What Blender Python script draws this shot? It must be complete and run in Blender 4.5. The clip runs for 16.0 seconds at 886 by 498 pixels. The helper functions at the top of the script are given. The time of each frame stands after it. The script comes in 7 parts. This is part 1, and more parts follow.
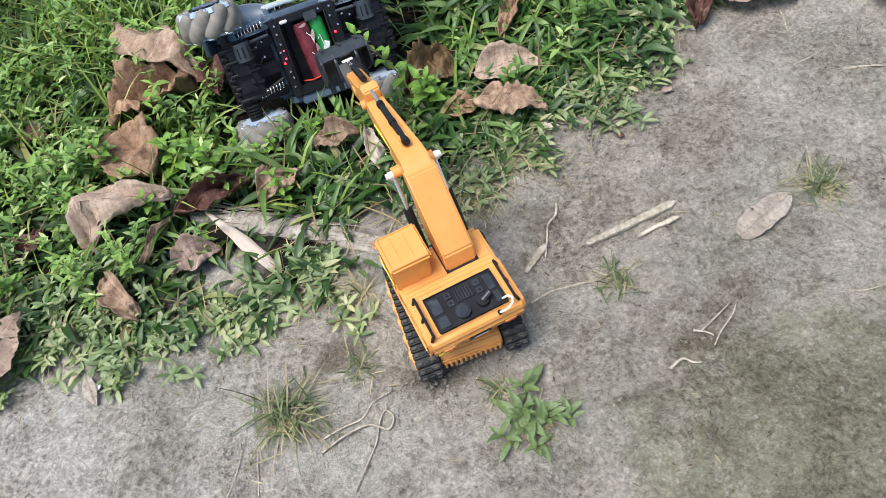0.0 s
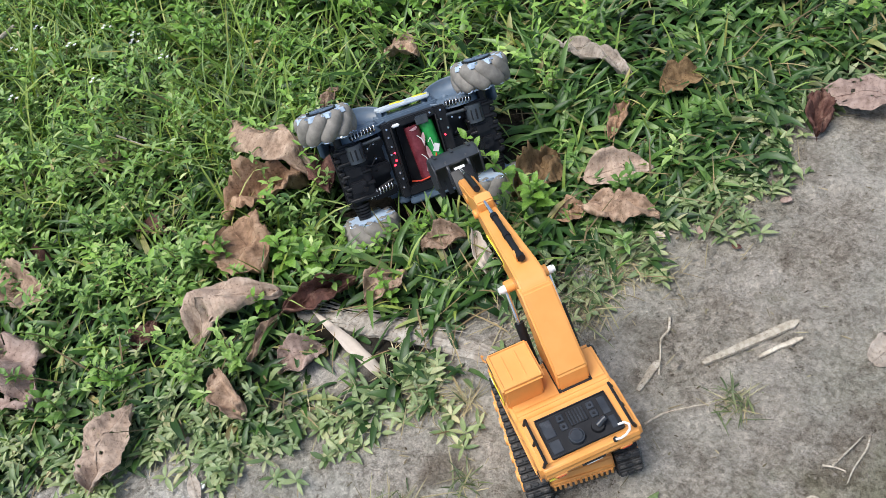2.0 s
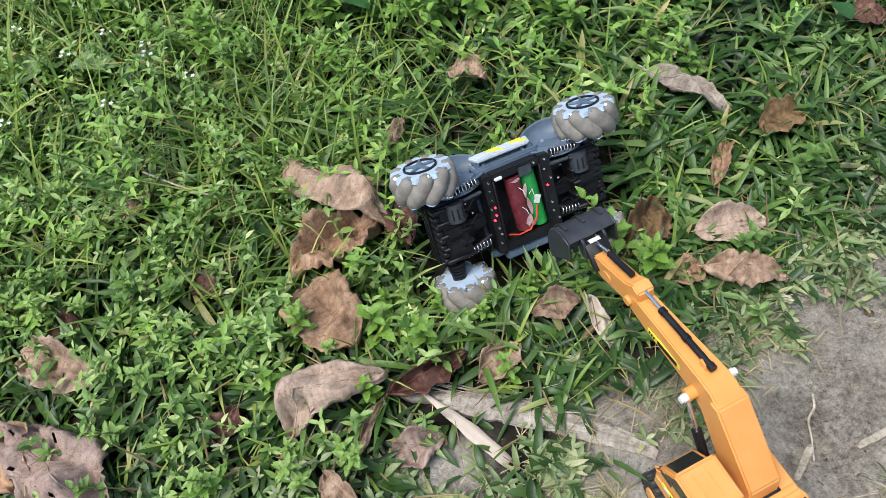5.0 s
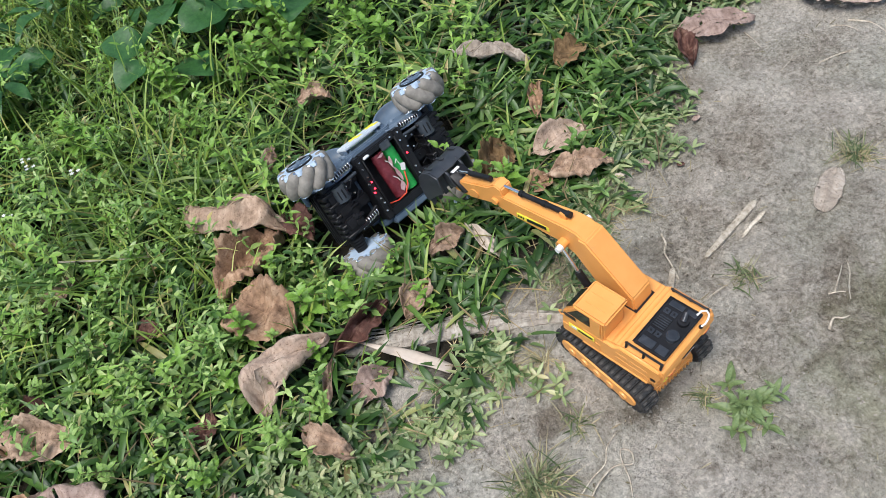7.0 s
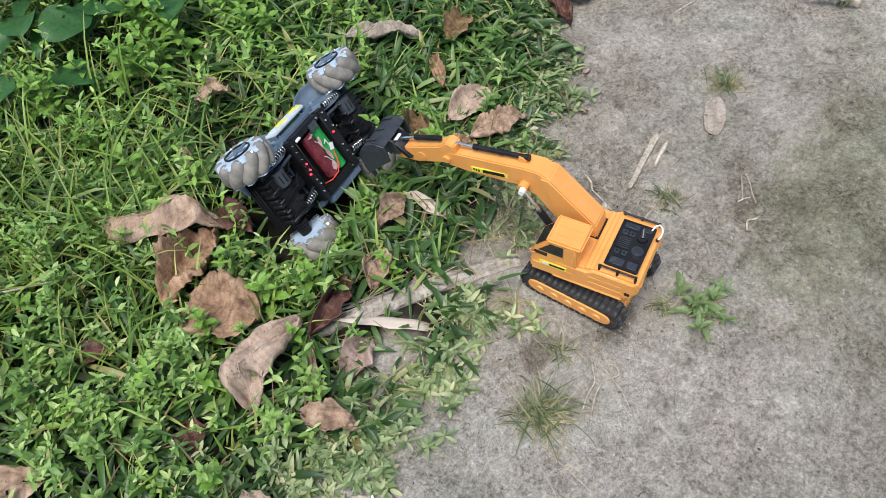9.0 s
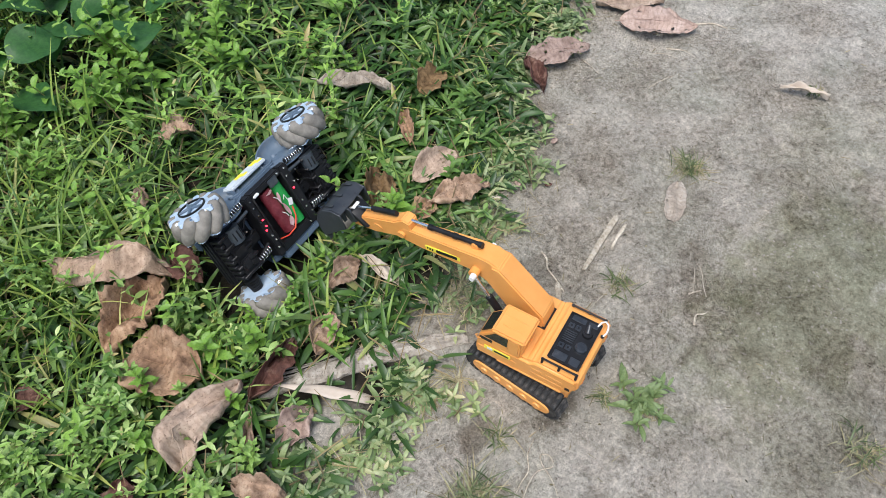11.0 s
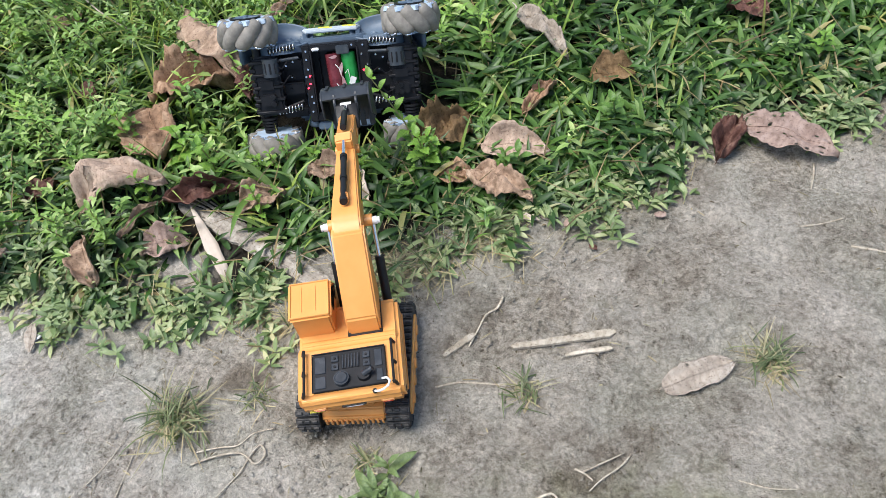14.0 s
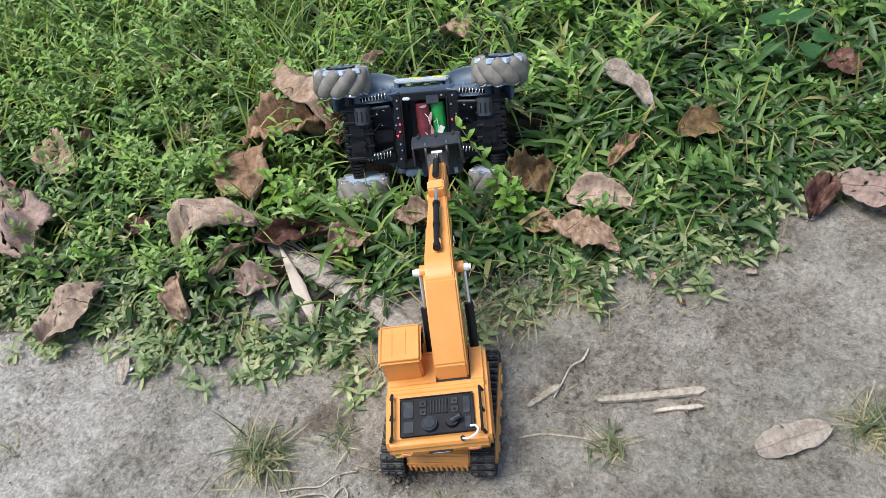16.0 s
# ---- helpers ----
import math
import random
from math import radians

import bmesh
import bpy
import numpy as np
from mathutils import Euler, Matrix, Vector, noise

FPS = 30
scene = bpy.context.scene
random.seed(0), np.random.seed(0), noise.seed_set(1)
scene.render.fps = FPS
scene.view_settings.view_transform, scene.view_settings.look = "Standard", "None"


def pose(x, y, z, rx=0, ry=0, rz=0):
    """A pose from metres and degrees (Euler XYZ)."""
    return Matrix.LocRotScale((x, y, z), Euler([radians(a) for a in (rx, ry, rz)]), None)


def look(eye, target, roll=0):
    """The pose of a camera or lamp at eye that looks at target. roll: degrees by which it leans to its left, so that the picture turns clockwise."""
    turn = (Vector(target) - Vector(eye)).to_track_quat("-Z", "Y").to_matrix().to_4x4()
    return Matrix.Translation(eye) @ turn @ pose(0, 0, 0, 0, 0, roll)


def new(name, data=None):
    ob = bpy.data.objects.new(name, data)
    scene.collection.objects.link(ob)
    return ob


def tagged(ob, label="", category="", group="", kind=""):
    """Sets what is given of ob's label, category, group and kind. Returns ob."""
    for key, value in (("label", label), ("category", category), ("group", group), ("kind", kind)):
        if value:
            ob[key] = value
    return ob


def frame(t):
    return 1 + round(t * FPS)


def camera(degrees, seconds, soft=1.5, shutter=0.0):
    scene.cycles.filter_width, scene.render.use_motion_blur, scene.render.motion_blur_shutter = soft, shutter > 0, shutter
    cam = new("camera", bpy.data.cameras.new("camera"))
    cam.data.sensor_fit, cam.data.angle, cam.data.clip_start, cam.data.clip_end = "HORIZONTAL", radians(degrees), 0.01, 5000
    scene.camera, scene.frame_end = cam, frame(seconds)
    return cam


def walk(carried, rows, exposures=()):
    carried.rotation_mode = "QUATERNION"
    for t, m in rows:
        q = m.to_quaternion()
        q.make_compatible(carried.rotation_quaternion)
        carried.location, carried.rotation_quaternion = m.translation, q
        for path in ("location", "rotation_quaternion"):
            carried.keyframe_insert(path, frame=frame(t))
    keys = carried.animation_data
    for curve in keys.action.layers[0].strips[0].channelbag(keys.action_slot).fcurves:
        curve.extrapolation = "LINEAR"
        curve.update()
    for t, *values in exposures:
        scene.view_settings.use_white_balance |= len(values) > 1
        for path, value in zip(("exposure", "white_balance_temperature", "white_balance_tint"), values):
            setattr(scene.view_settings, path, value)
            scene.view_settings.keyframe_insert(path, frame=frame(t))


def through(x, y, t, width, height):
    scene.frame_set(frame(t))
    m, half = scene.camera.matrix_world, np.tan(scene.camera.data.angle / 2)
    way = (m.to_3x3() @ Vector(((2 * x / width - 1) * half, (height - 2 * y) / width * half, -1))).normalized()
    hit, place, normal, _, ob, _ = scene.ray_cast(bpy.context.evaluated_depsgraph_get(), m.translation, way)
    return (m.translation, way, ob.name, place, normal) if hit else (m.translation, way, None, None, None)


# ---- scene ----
cam = camera(58.6, 16.0, 0.8)
PATH = [
    (0, (0.263, -0.599, 0.702), (0.246, 0.527, -0.951), -14.8),
    (0.5, (0.257, -0.587, 0.713), (0.106, 0.63, -0.867), -20.1),
    (1, (0.241, -0.592, 0.714), (0.107, 0.661, -0.839), -19.2),
    (1.5, (0.245, -0.589, 0.718), (0.098, 0.685, -0.817), -18.9),
    (2, (0.242, -0.552, 0.726), (0.071, 0.733, -0.797), -18.3),
    (2.5, (0.18, -0.446, 0.76), (-0.041, 0.841, -0.756), -17.8),
    (3, (0.035, -0.366, 0.78), (0.007, 0.916, -0.755), -11.0),
    (3.2, (-0.01, -0.376, 0.754), (0.092, 0.926, -0.761), -8.3),
    (5.3, (0.045, -0.337, 0.801), (0.092, 0.707, -0.904), -12.1),
    (5.5, (0.047, -0.366, 0.808), (0.112, 0.646, -0.915), -12.6),
    (6, (0.029, -0.441, 0.797), (0.153, 0.547, -0.937), -14.8),
    (6.5, (0.003, -0.522, 0.817), (0.27, 0.589, -0.824), -17.0),
    (7, (-0.043, -0.544, 0.825), (0.345, 0.621, -0.754), -17.7),
    (7.5, (-0.124, -0.482, 0.848), (0.43, 0.623, -0.725), -16.4),
    (8, (-0.214, -0.437, 0.858), (0.462, 0.588, -0.721), -14.2),
    (8.5, (-0.227, -0.468, 0.841), (0.536, 0.452, -0.762), -9.7),
    (8.7, (-0.232, -0.476, 0.835), (0.548, 0.414, -0.778), -9.0),
    (10.8, (-0.178, -0.429, 0.893), (0.596, 0.372, -0.768), -1.3),
    (11, (-0.146, -0.44, 0.895), (0.662, 0.369, -0.746), -0.6),
    (11.5, (-0.012, -0.495, 0.874), (0.799, 0.386, -0.728), -2.6),
    (12, (0.123, -0.551, 0.825), (0.699, 0.545, -0.745), -12.0),
    (12.5, (0.249, -0.52, 0.792), (0.627, 0.655, -0.782), -12.2),
    (13, (0.349, -0.524, 0.746), (0.492, 0.625, -0.885), -15.1),
    (13.5, (0.435, -0.542, 0.711), (0.284, 0.611, -0.917), -10.5),
    (14, (0.463, -0.557, 0.714), (0.131, 0.601, -0.882), -10.5),
    (14.5, (0.452, -0.576, 0.714), (0.037, 0.576, -0.867), -11.1),
    (15, (0.446, -0.587, 0.713), (0.003, 0.568, -0.859), -11.9),
    (15.5, (0.44, -0.579, 0.718), (-0.019, 0.625, -0.812), -12.6),
    (16, (0.431, -0.566, 0.722), (-0.045, 0.664, -0.781), -12.5),
]
walk(cam, [(t, look(eye, target, roll)) for t, eye, target, roll in PATH], exposures=[(0, 1.0), (1, 0.92), (6, 0.87), (8.5, 0.83), (11, 0.83), (12, 0.9), (13.4, 1.03), (14.1, 1.03), (14.6, 0.88), (16, 0.84)])

# ---------------------------------------------------------------- light
world = bpy.data.worlds.new("overcast_sky")
scene.world = world
world.use_nodes = True
wn = world.node_tree
sky = wn.nodes.new("ShaderNodeTexSky")
sky.sky_type, sky.sun_disc = "NISHITA", False
sky.sun_elevation, sky.sun_rotation = radians(70), radians(250)
sky.air_density, sky.dust_density, sky.ozone_density = 1.0, 1.3, 1.0
wn.links.new(sky.outputs[0], wn.nodes["Background"].inputs[0])
wn.nodes["Background"].inputs[1].default_value = 0.088
sun_data = bpy.data.lights.new("sun", "SUN")
sun_data.energy, sun_data.angle, sun_data.color = 2.35, radians(38), (1.0, 0.985, 0.96)
sun = new("sun", sun_data)
sun.matrix_world = look((-0.75, -0.2, 2.6), (0.15, 0.1, 0))


# ---------------------------------------------------------------- materials
def nodes_of(name):
    m = bpy.data.materials.new(name)
    m.use_nodes = True
    nt = m.node_tree
    return m, nt, nt.nodes["Principled BSDF"]


def add(nt, kind, **inputs):
    n = nt.nodes.new(kind)
    for k, v in inputs.items():
        n.inputs[k.replace("_", " ")].default_value = v
    return n


def noise_tex(nt, scale, detail=6.0, rough=0.6, coords=None):
    n = add(nt, "ShaderNodeTexNoise", Scale=scale, Detail=detail, Roughness=rough)
    if coords is not None:
        nt.links.new(coords, n.inputs["Vector"])
    return n


def ramp(nt, fac, stops):
    r = nt.nodes.new("ShaderNodeValToRGB")
    while len(r.color_ramp.elements) < len(stops):
        r.color_ramp.elements.new(0.5)
    for e, (p, c) in zip(r.color_ramp.elements, stops):
        e.position, e.color = p, (*c, 1)
    nt.links.new(fac, r.inputs[0])
    return r.outputs[0]


def mix(nt, fac, a, b, mode="MIX"):
    n = nt.nodes.new("ShaderNodeMix")
    n.data_type, n.blend_type = "RGBA", mode
    for sock, v in ((n.inputs[0], fac), (n.inputs[6], a), (n.inputs[7], b)):
        if hasattr(v, "links"):
            nt.links.new(v, sock)
        elif isinstance(v, tuple):
            sock.default_value = (*v, 1)
        else:
            sock.default_value = v
    return n.outputs[2]


def bump(nt, bsdf, height, strength, distance):
    b = add(nt, "ShaderNodeBump", Strength=strength, Distance=distance)
    nt.links.new(height, b.inputs["Height"])
    nt.links.new(b.outputs[0], bsdf.inputs["Normal"])


def surface(name, c1, c2, rough=0.5, metal=0.0, scale=60.0, fine=600.0, bumps=0.15, dist=0.0004, dirt=None, dirt_amount=0.45, spec=0.5):
    """A worn surface: two colours mottled at two scales, dirt in patches and a fine relief."""
    m, nt, b = nodes_of(name)
    tc = nt.nodes.new("ShaderNodeTexCoord").outputs["Object"]
    n1, n2 = noise_tex(nt, scale, coords=tc), noise_tex(nt, fine, 3.0, coords=tc)
    col = ramp(nt, n1.outputs[0], [(0.35, c1), (0.65, c2)])
    if dirt:
        n3 = noise_tex(nt, scale * 0.6, 9.0, 0.7, tc)
        f = ramp(nt, n3.outputs[0], [(dirt_amount + 0.08, (0, 0, 0)), (dirt_amount + 0.3, (0.6, 0.6, 0.6))])
        col = mix(nt, f, col, dirt)
    nt.links.new(col, b.inputs["Base Color"])
    r = nt.nodes.new("ShaderNodeMapRange")
    r.inputs[3].default_value, r.inputs[4].default_value = max(0.03, rough - 0.1), min(1, rough + 0.15)
    nt.links.new(n1.outputs[0], r.inputs[0])
    nt.links.new(r.outputs[0], b.inputs["Roughness"])
    b.inputs["Metallic"].default_value = metal
    b.inputs["Specular IOR Level"].default_value = spec
    bump(nt, b, n2.outputs[0], bumps, dist)
    return m


def foliage(name, stops, rough=0.42, through=0.3, vein=900.0):
    """Leaves: each leaf takes its own colour, with blotches over it, and lets some light through."""
    m, nt, b = nodes_of(name)
    geo = nt.nodes.new("ShaderNodeNewGeometry")
    tc = nt.nodes.new("ShaderNodeTexCoord").outputs["Object"]
    col = ramp(nt, geo.outputs["Random Per Island"], stops)
    n = noise_tex(nt, 14.0, 3.0, coords=tc)
    tint = ramp(nt, n.outputs[0], [(0.3, (0.68, 0.74, 0.58)), (0.7, (1.34, 1.19, 0.92))])
    col = mix(nt, 1.0, col, tint, "MULTIPLY")
    n2 = noise_tex(nt, vein, 2.0, coords=tc)
    spots = ramp(nt, n2.outputs[0], [(0.3, (0.8, 0.8, 0.75)), (0.7, (1.12, 1.12, 1.1))])
    col = mix(nt, 1.0, col, spots, "MULTIPLY")
    nt.links.new(col, b.inputs["Base Color"])
    b.inputs["Roughness"].default_value = rough
    b.inputs["Specular IOR Level"].default_value = 0.45
    tr = nt.nodes.new("ShaderNodeBsdfTranslucent")
    nt.links.new(mix(nt, 1.0, col, (1.3, 1.35, 0.7), "MULTIPLY"), tr.inputs[0])
    ms = nt.nodes.new("ShaderNodeMixShader")
    ms.inputs[0].default_value = through
    nt.links.new(b.outputs[0], ms.inputs[1])
    nt.links.new(tr.outputs[0], ms.inputs[2])
    nt.links.new(ms.outputs[0], nt.nodes["Material Output"].inputs[0])
    bump(nt, b, n2.outputs[0], 0.25, 0.0006)
    return m


def dead(name, c1, c2, c3, scale=45.0):
    """A dry leaf: blotched browns with fine cross veins and dark specks."""
    m, nt, b = nodes_of(name)
    tc = nt.nodes.new("ShaderNodeTexCoord").outputs["Object"]
    info = nt.nodes.new("ShaderNodeObjectInfo")
    n1, n2 = noise_tex(nt, scale, 7.0, 0.65, tc), noise_tex(nt, 420.0, 4.0, 0.6, tc)
    col = ramp(nt, n1.outputs[0], [(0.3, c1), (0.5, c2), (0.72, c3)])
    w = add(nt, "ShaderNodeTexWave", Scale=38.0, Distortion=9.0, Detail=4.0)
    nt.links.new(tc, w.inputs["Vector"])
    veins = ramp(nt, w.outputs[0], [(0.0, (0.84, 0.82, 0.8)), (0.5, (1.05, 1.05, 1.05))])
    col = mix(nt, 0.75, col, mix(nt, 1.0, col, veins, "MULTIPLY"))
    specks = ramp(nt, n2.outputs[0], [(0.32, (0.45, 0.4, 0.38)), (0.42, (1, 1, 1))])
    col = mix(nt, 1.0, col, specks, "MULTIPLY")
    hsv = nt.nodes.new("ShaderNodeHueSaturation")
    mr = nt.nodes.new("ShaderNodeMapRange")
    mr.inputs[3].default_value, mr.inputs[4].default_value = 0.85, 1.2
    nt.links.new(info.outputs["Random"], mr.inputs[0])
    nt.links.new(mr.outputs[0], hsv.inputs["Value"])
    nt.links.new(col, hsv.inputs["Color"])
    nt.links.new(hsv.outputs[0], b.inputs["Base Color"])
    b.inputs["Roughness"].default_value = 0.7
    b.inputs["Specular IOR Level"].default_value = 0.25
    bump(nt, b, n1.outputs[0], 0.75, 0.007)
    return m


def soil_material():
    m, nt, b = nodes_of("trodden_soil")
    tc = nt.nodes.new("ShaderNodeTexCoord").outputs["Object"]
    warp = noise_tex(nt, 22.0, 4.0, 0.6, tc)
    bent = nt.nodes.new("ShaderNodeVectorMath")
    bent.operation = "MULTIPLY_ADD"
    bent.inputs[1].default_value = (0.014, 0.014, 0.014)
    nt.links.new(warp.outputs["Color"], bent.inputs[0])
    nt.links.new(tc, bent.inputs[2])
    big, mid, fine = noise_tex(nt, 6.0, 6.0, 0.62, tc), noise_tex(nt, 60.0, 12.0, 0.72, bent.outputs[0]), noise_tex(nt, 520.0, 8.0, 0.8, tc)
    col = ramp(nt, mid.outputs[0], [(0.3, (0.42, 0.394, 0.362)), (0.46, (0.56, 0.528, 0.492)), (0.55, (0.612, 0.578, 0.54)), (0.7, (0.7, 0.666, 0.63))])
    cake = ramp(nt, noise_tex(nt, 8.5, 9.0, 0.66, bent.outputs[0]).outputs[0], [(0.43, (0, 0, 0)), (0.5, (0.55, 0.55, 0.55)), (0.58, (1, 1, 1))])
    col = mix(nt, cake, mix(nt, 1.0, col, (0.83, 0.81, 0.78), "MULTIPLY"), mix(nt, 1.0, col, (1.1, 1.1, 1.09), "MULTIPLY"))
    smudge = ramp(nt, noise_tex(nt, 27.0, 7.0, 0.62, bent.outputs[0]).outputs[0], [(0.36, (0.7, 0.68, 0.66)), (0.45, (0.98, 0.98, 0.97)), (0.56, (1.0, 1.0, 1.0)), (0.66, (1.12, 1.12, 1.11))])
    col = mix(nt, 0.75, col, mix(nt, 1.0, col, smudge, "MULTIPLY"))
    # pale crust flakes over darker earth
    flakes = noise_tex(nt, 170.0, 6.0, 0.62, bent.outputs[0])
    spots = ramp(nt, flakes.outputs[0], [(0.4, (0.62, 0.6, 0.57)), (0.46, (0.97, 0.97, 0.96)), (0.54, (1.1, 1.1, 1.09)), (0.66, (1.26, 1.26, 1.25))])
    loose = ramp(nt, cake, [(0.0, (0.85, 0.85, 0.85)), (1.0, (0.32, 0.32, 0.32))])
    col = mix(nt, loose, col, mix(nt, 1.0, col, spots, "MULTIPLY"))
    damp = ramp(nt, big.outputs[0], [(0.34, (0.86, 0.88, 0.84)), (0.5, (0.99, 0.98, 0.96)), (0.64, (1.08, 1.05, 1.03))])
    col = mix(nt, 1.0, col, damp, "MULTIPLY")
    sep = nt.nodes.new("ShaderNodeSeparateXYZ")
    # colour factor along x, paler left and darker right, made ragged by noise
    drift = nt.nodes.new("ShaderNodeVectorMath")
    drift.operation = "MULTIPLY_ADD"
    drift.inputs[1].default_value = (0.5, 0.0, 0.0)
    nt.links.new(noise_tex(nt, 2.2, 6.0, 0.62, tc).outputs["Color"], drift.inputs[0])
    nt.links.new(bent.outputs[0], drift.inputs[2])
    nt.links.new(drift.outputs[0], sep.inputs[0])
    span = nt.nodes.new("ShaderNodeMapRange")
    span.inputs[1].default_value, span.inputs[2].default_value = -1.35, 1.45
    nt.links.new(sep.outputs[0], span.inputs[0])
    # 1.34 at its palest, 0.82 at its darkest, back to 1 far out
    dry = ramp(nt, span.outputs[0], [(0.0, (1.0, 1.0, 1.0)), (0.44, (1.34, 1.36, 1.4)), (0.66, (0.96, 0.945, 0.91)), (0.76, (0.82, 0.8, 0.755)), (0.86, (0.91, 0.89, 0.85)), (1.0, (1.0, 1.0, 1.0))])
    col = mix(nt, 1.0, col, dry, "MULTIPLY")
    # crumbs and pits
    warp2 = noise_tex(nt, 130.0, 4.0, 0.65, tc)
    bent2 = nt.nodes.new("ShaderNodeVectorMath")
    bent2.operation = "MULTIPLY_ADD"
    bent2.inputs[1].default_value = (0.0045, 0.0045, 0.0045)
    nt.links.new(warp2.outputs["Color"], bent2.inputs[0])
    nt.links.new(bent.outputs[0], bent2.inputs[2])
    flat = nt.nodes.new("ShaderNodeVectorMath")
    flat.operation = "MULTIPLY"
    flat.inputs[1].default_value = (1.0, 1.0, 0.0)
    nt.links.new(bent2.outputs[0], flat.inputs[0])
    for size, lo, hi in ((210.0, 0.88, 1.1), (430.0, 0.82, 1.16)):
        cell = add(nt, "ShaderNodeTexVoronoi", Scale=size)
        nt.links.new(flat.outputs[0], cell.inputs["Vector"])
        tone = nt.nodes.new("ShaderNodeSeparateColor")
        nt.links.new(cell.outputs["Color"], tone.inputs[0])
        shade = ramp(nt, tone.outputs[0], [(0.0, (lo, lo, lo * 0.98)), (0.2, (0.94, 0.94, 0.93)), (0.75, (1.05, 1.05, 1.05)), (1.0, (hi, hi, hi))])
        col = mix(nt, 1.0, col, shade, "MULTIPLY")
    vor = add(nt, "ShaderNodeTexVoronoi", Scale=260.0)
    nt.links.new(bent.outputs[0], vor.inputs["Vector"])
    crumb = ramp(nt, vor.outputs["Distance"], [(0.05, (1.1, 1.1, 1.1)), (0.4, (1, 1, 1)), (0.72, (0.84, 0.83, 0.81))])
    where = ramp(nt, noise_tex(nt, 17.0, 5.0, 0.6, tc).outputs[0], [(0.42, (0, 0, 0)), (0.6, (1, 1, 1))])
    col = mix(nt, where, col, mix(nt, 1.0, col, crumb, "MULTIPLY"))
    pits = noise_tex(nt, 120.0, 8.0, 0.75, bent.outputs[0])
    pit = ramp(nt, pits.outputs[0], [(0.33, (0.36, 0.33, 0.3)), (0.39, (0.92, 0.91, 0.9)), (0.44, (1, 1, 1)), (0.62, (1, 1, 1)), (0.72, (1.25, 1.23, 1.2))])
    col = mix(nt, 1.0, col, pit, "MULTIPLY")
    grit = ramp(nt, fine.outputs[0], [(0.32, (0.55, 0.53, 0.5)), (0.5, (1, 1, 1)), (0.68, (1.35, 1.34, 1.32))])
    col = mix(nt, loose, col, mix(nt, 1.0, col, grit, "MULTIPLY"))
    moss_n = noise_tex(nt, 11.0, 7.0, 0.7, tc)
    moss = ramp(nt, moss_n.outputs[0], [(0.6, (0, 0, 0)), (0.74, (0.5, 0.5, 0.5))])
    col = mix(nt, moss, col, (0.17, 0.175, 0.09))
    wet = nt.nodes.new("ShaderNodeAttribute")
    wet.attribute_name = "stain"
    col = mix(nt, wet.outputs["Fac"], col, mix(nt, 1.0, col, (0.42, 0.38, 0.34), "MULTIPLY"))
    green = nt.nodes.new("ShaderNodeAttribute")
    green.attribute_name = "moss"
    col = mix(nt, green.outputs["Fac"], col, mix(nt, 1.0, col, (0.55, 0.6, 0.42), "MULTIPLY"))
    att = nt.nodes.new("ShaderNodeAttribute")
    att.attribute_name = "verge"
    # dark litter under the weeds, with the shade there added into its colour
    humus_shade = ramp(nt, mid.outputs[0], [(0.35, (0.014, 0.012, 0.008)), (0.65, (0.05, 0.041, 0.028))])
    col = mix(nt, att.outputs["Fac"], col, humus_shade)
    nt.links.new(col, b.inputs["Base Color"])
    b.inputs["Roughness"].default_value = 0.92
    b.inputs["Specular IOR Level"].default_value = 0.2
    h = nt.nodes.new("ShaderNodeMath")
    h.operation = "MULTIPLY_ADD"
    h.inputs[1].default_value = 0.5
    nt.links.new(fine.outputs[0], h.inputs[0])
    rub = nt.nodes.new("ShaderNodeMath")
    rub.operation = "MULTIPLY"
    nt.links.new(flakes.outputs[0], rub.inputs[0])
    nt.links.new(loose, rub.inputs[1])
    nt.links.new(rub.outputs[0], h.inputs[2])
    h2 = nt.nodes.new("ShaderNodeMath")
    h2.operation = "MULTIPLY_ADD"
    h2.inputs[1].default_value = 0.9
    nt.links.new(pits.outputs[0], h2.inputs[0])
    nt.links.new(h.outputs[0], h2.inputs[2])
    bump(nt, b, h2.outputs[0], 1.0, 0.009)
    return m


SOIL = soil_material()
GRASS = foliage("grass_green", [(0.0, (0.025, 0.072, 0.018)), (0.35, (0.056, 0.138, 0.034)), (0.7, (0.112, 0.225, 0.064)), (0.93, (0.205, 0.325, 0.135)), (1.0, (0.380, 0.323, 0.171))], through=0.2)
# leaf green darkened so that gaps between the plants look shaded
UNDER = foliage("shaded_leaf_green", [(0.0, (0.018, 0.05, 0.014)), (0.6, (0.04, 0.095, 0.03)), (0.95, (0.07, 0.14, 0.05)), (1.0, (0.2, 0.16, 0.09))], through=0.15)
TALL = foliage("tall_grass_green", [(0.0, (0.062, 0.144, 0.040)), (0.5, (0.17, 0.29, 0.064)), (0.85, (0.31, 0.43, 0.12)), (1.0, (0.378, 0.360, 0.162))], through=0.22)
HERB = foliage("herb_green", [(0.0, (0.056, 0.142, 0.036)), (0.45, (0.165, 0.308, 0.088)), (0.8, (0.315, 0.480, 0.190)), (0.96, (0.460, 0.585, 0.315)), (1.0, (0.414, 0.322, 0.172))], through=0.22)
BRIGHT = foliage("young_leaf_green", [(0.0, (0.145, 0.300, 0.058)), (0.6, (0.250, 0.450, 0.105)), (1.0, (0.365, 0.565, 0.185))], through=0.25)
PALELEAF = foliage("pale_leaf_green", [(0.0, (0.260, 0.400, 0.224)), (1.0, (0.340, 0.480, 0.302))], vein=260.0)
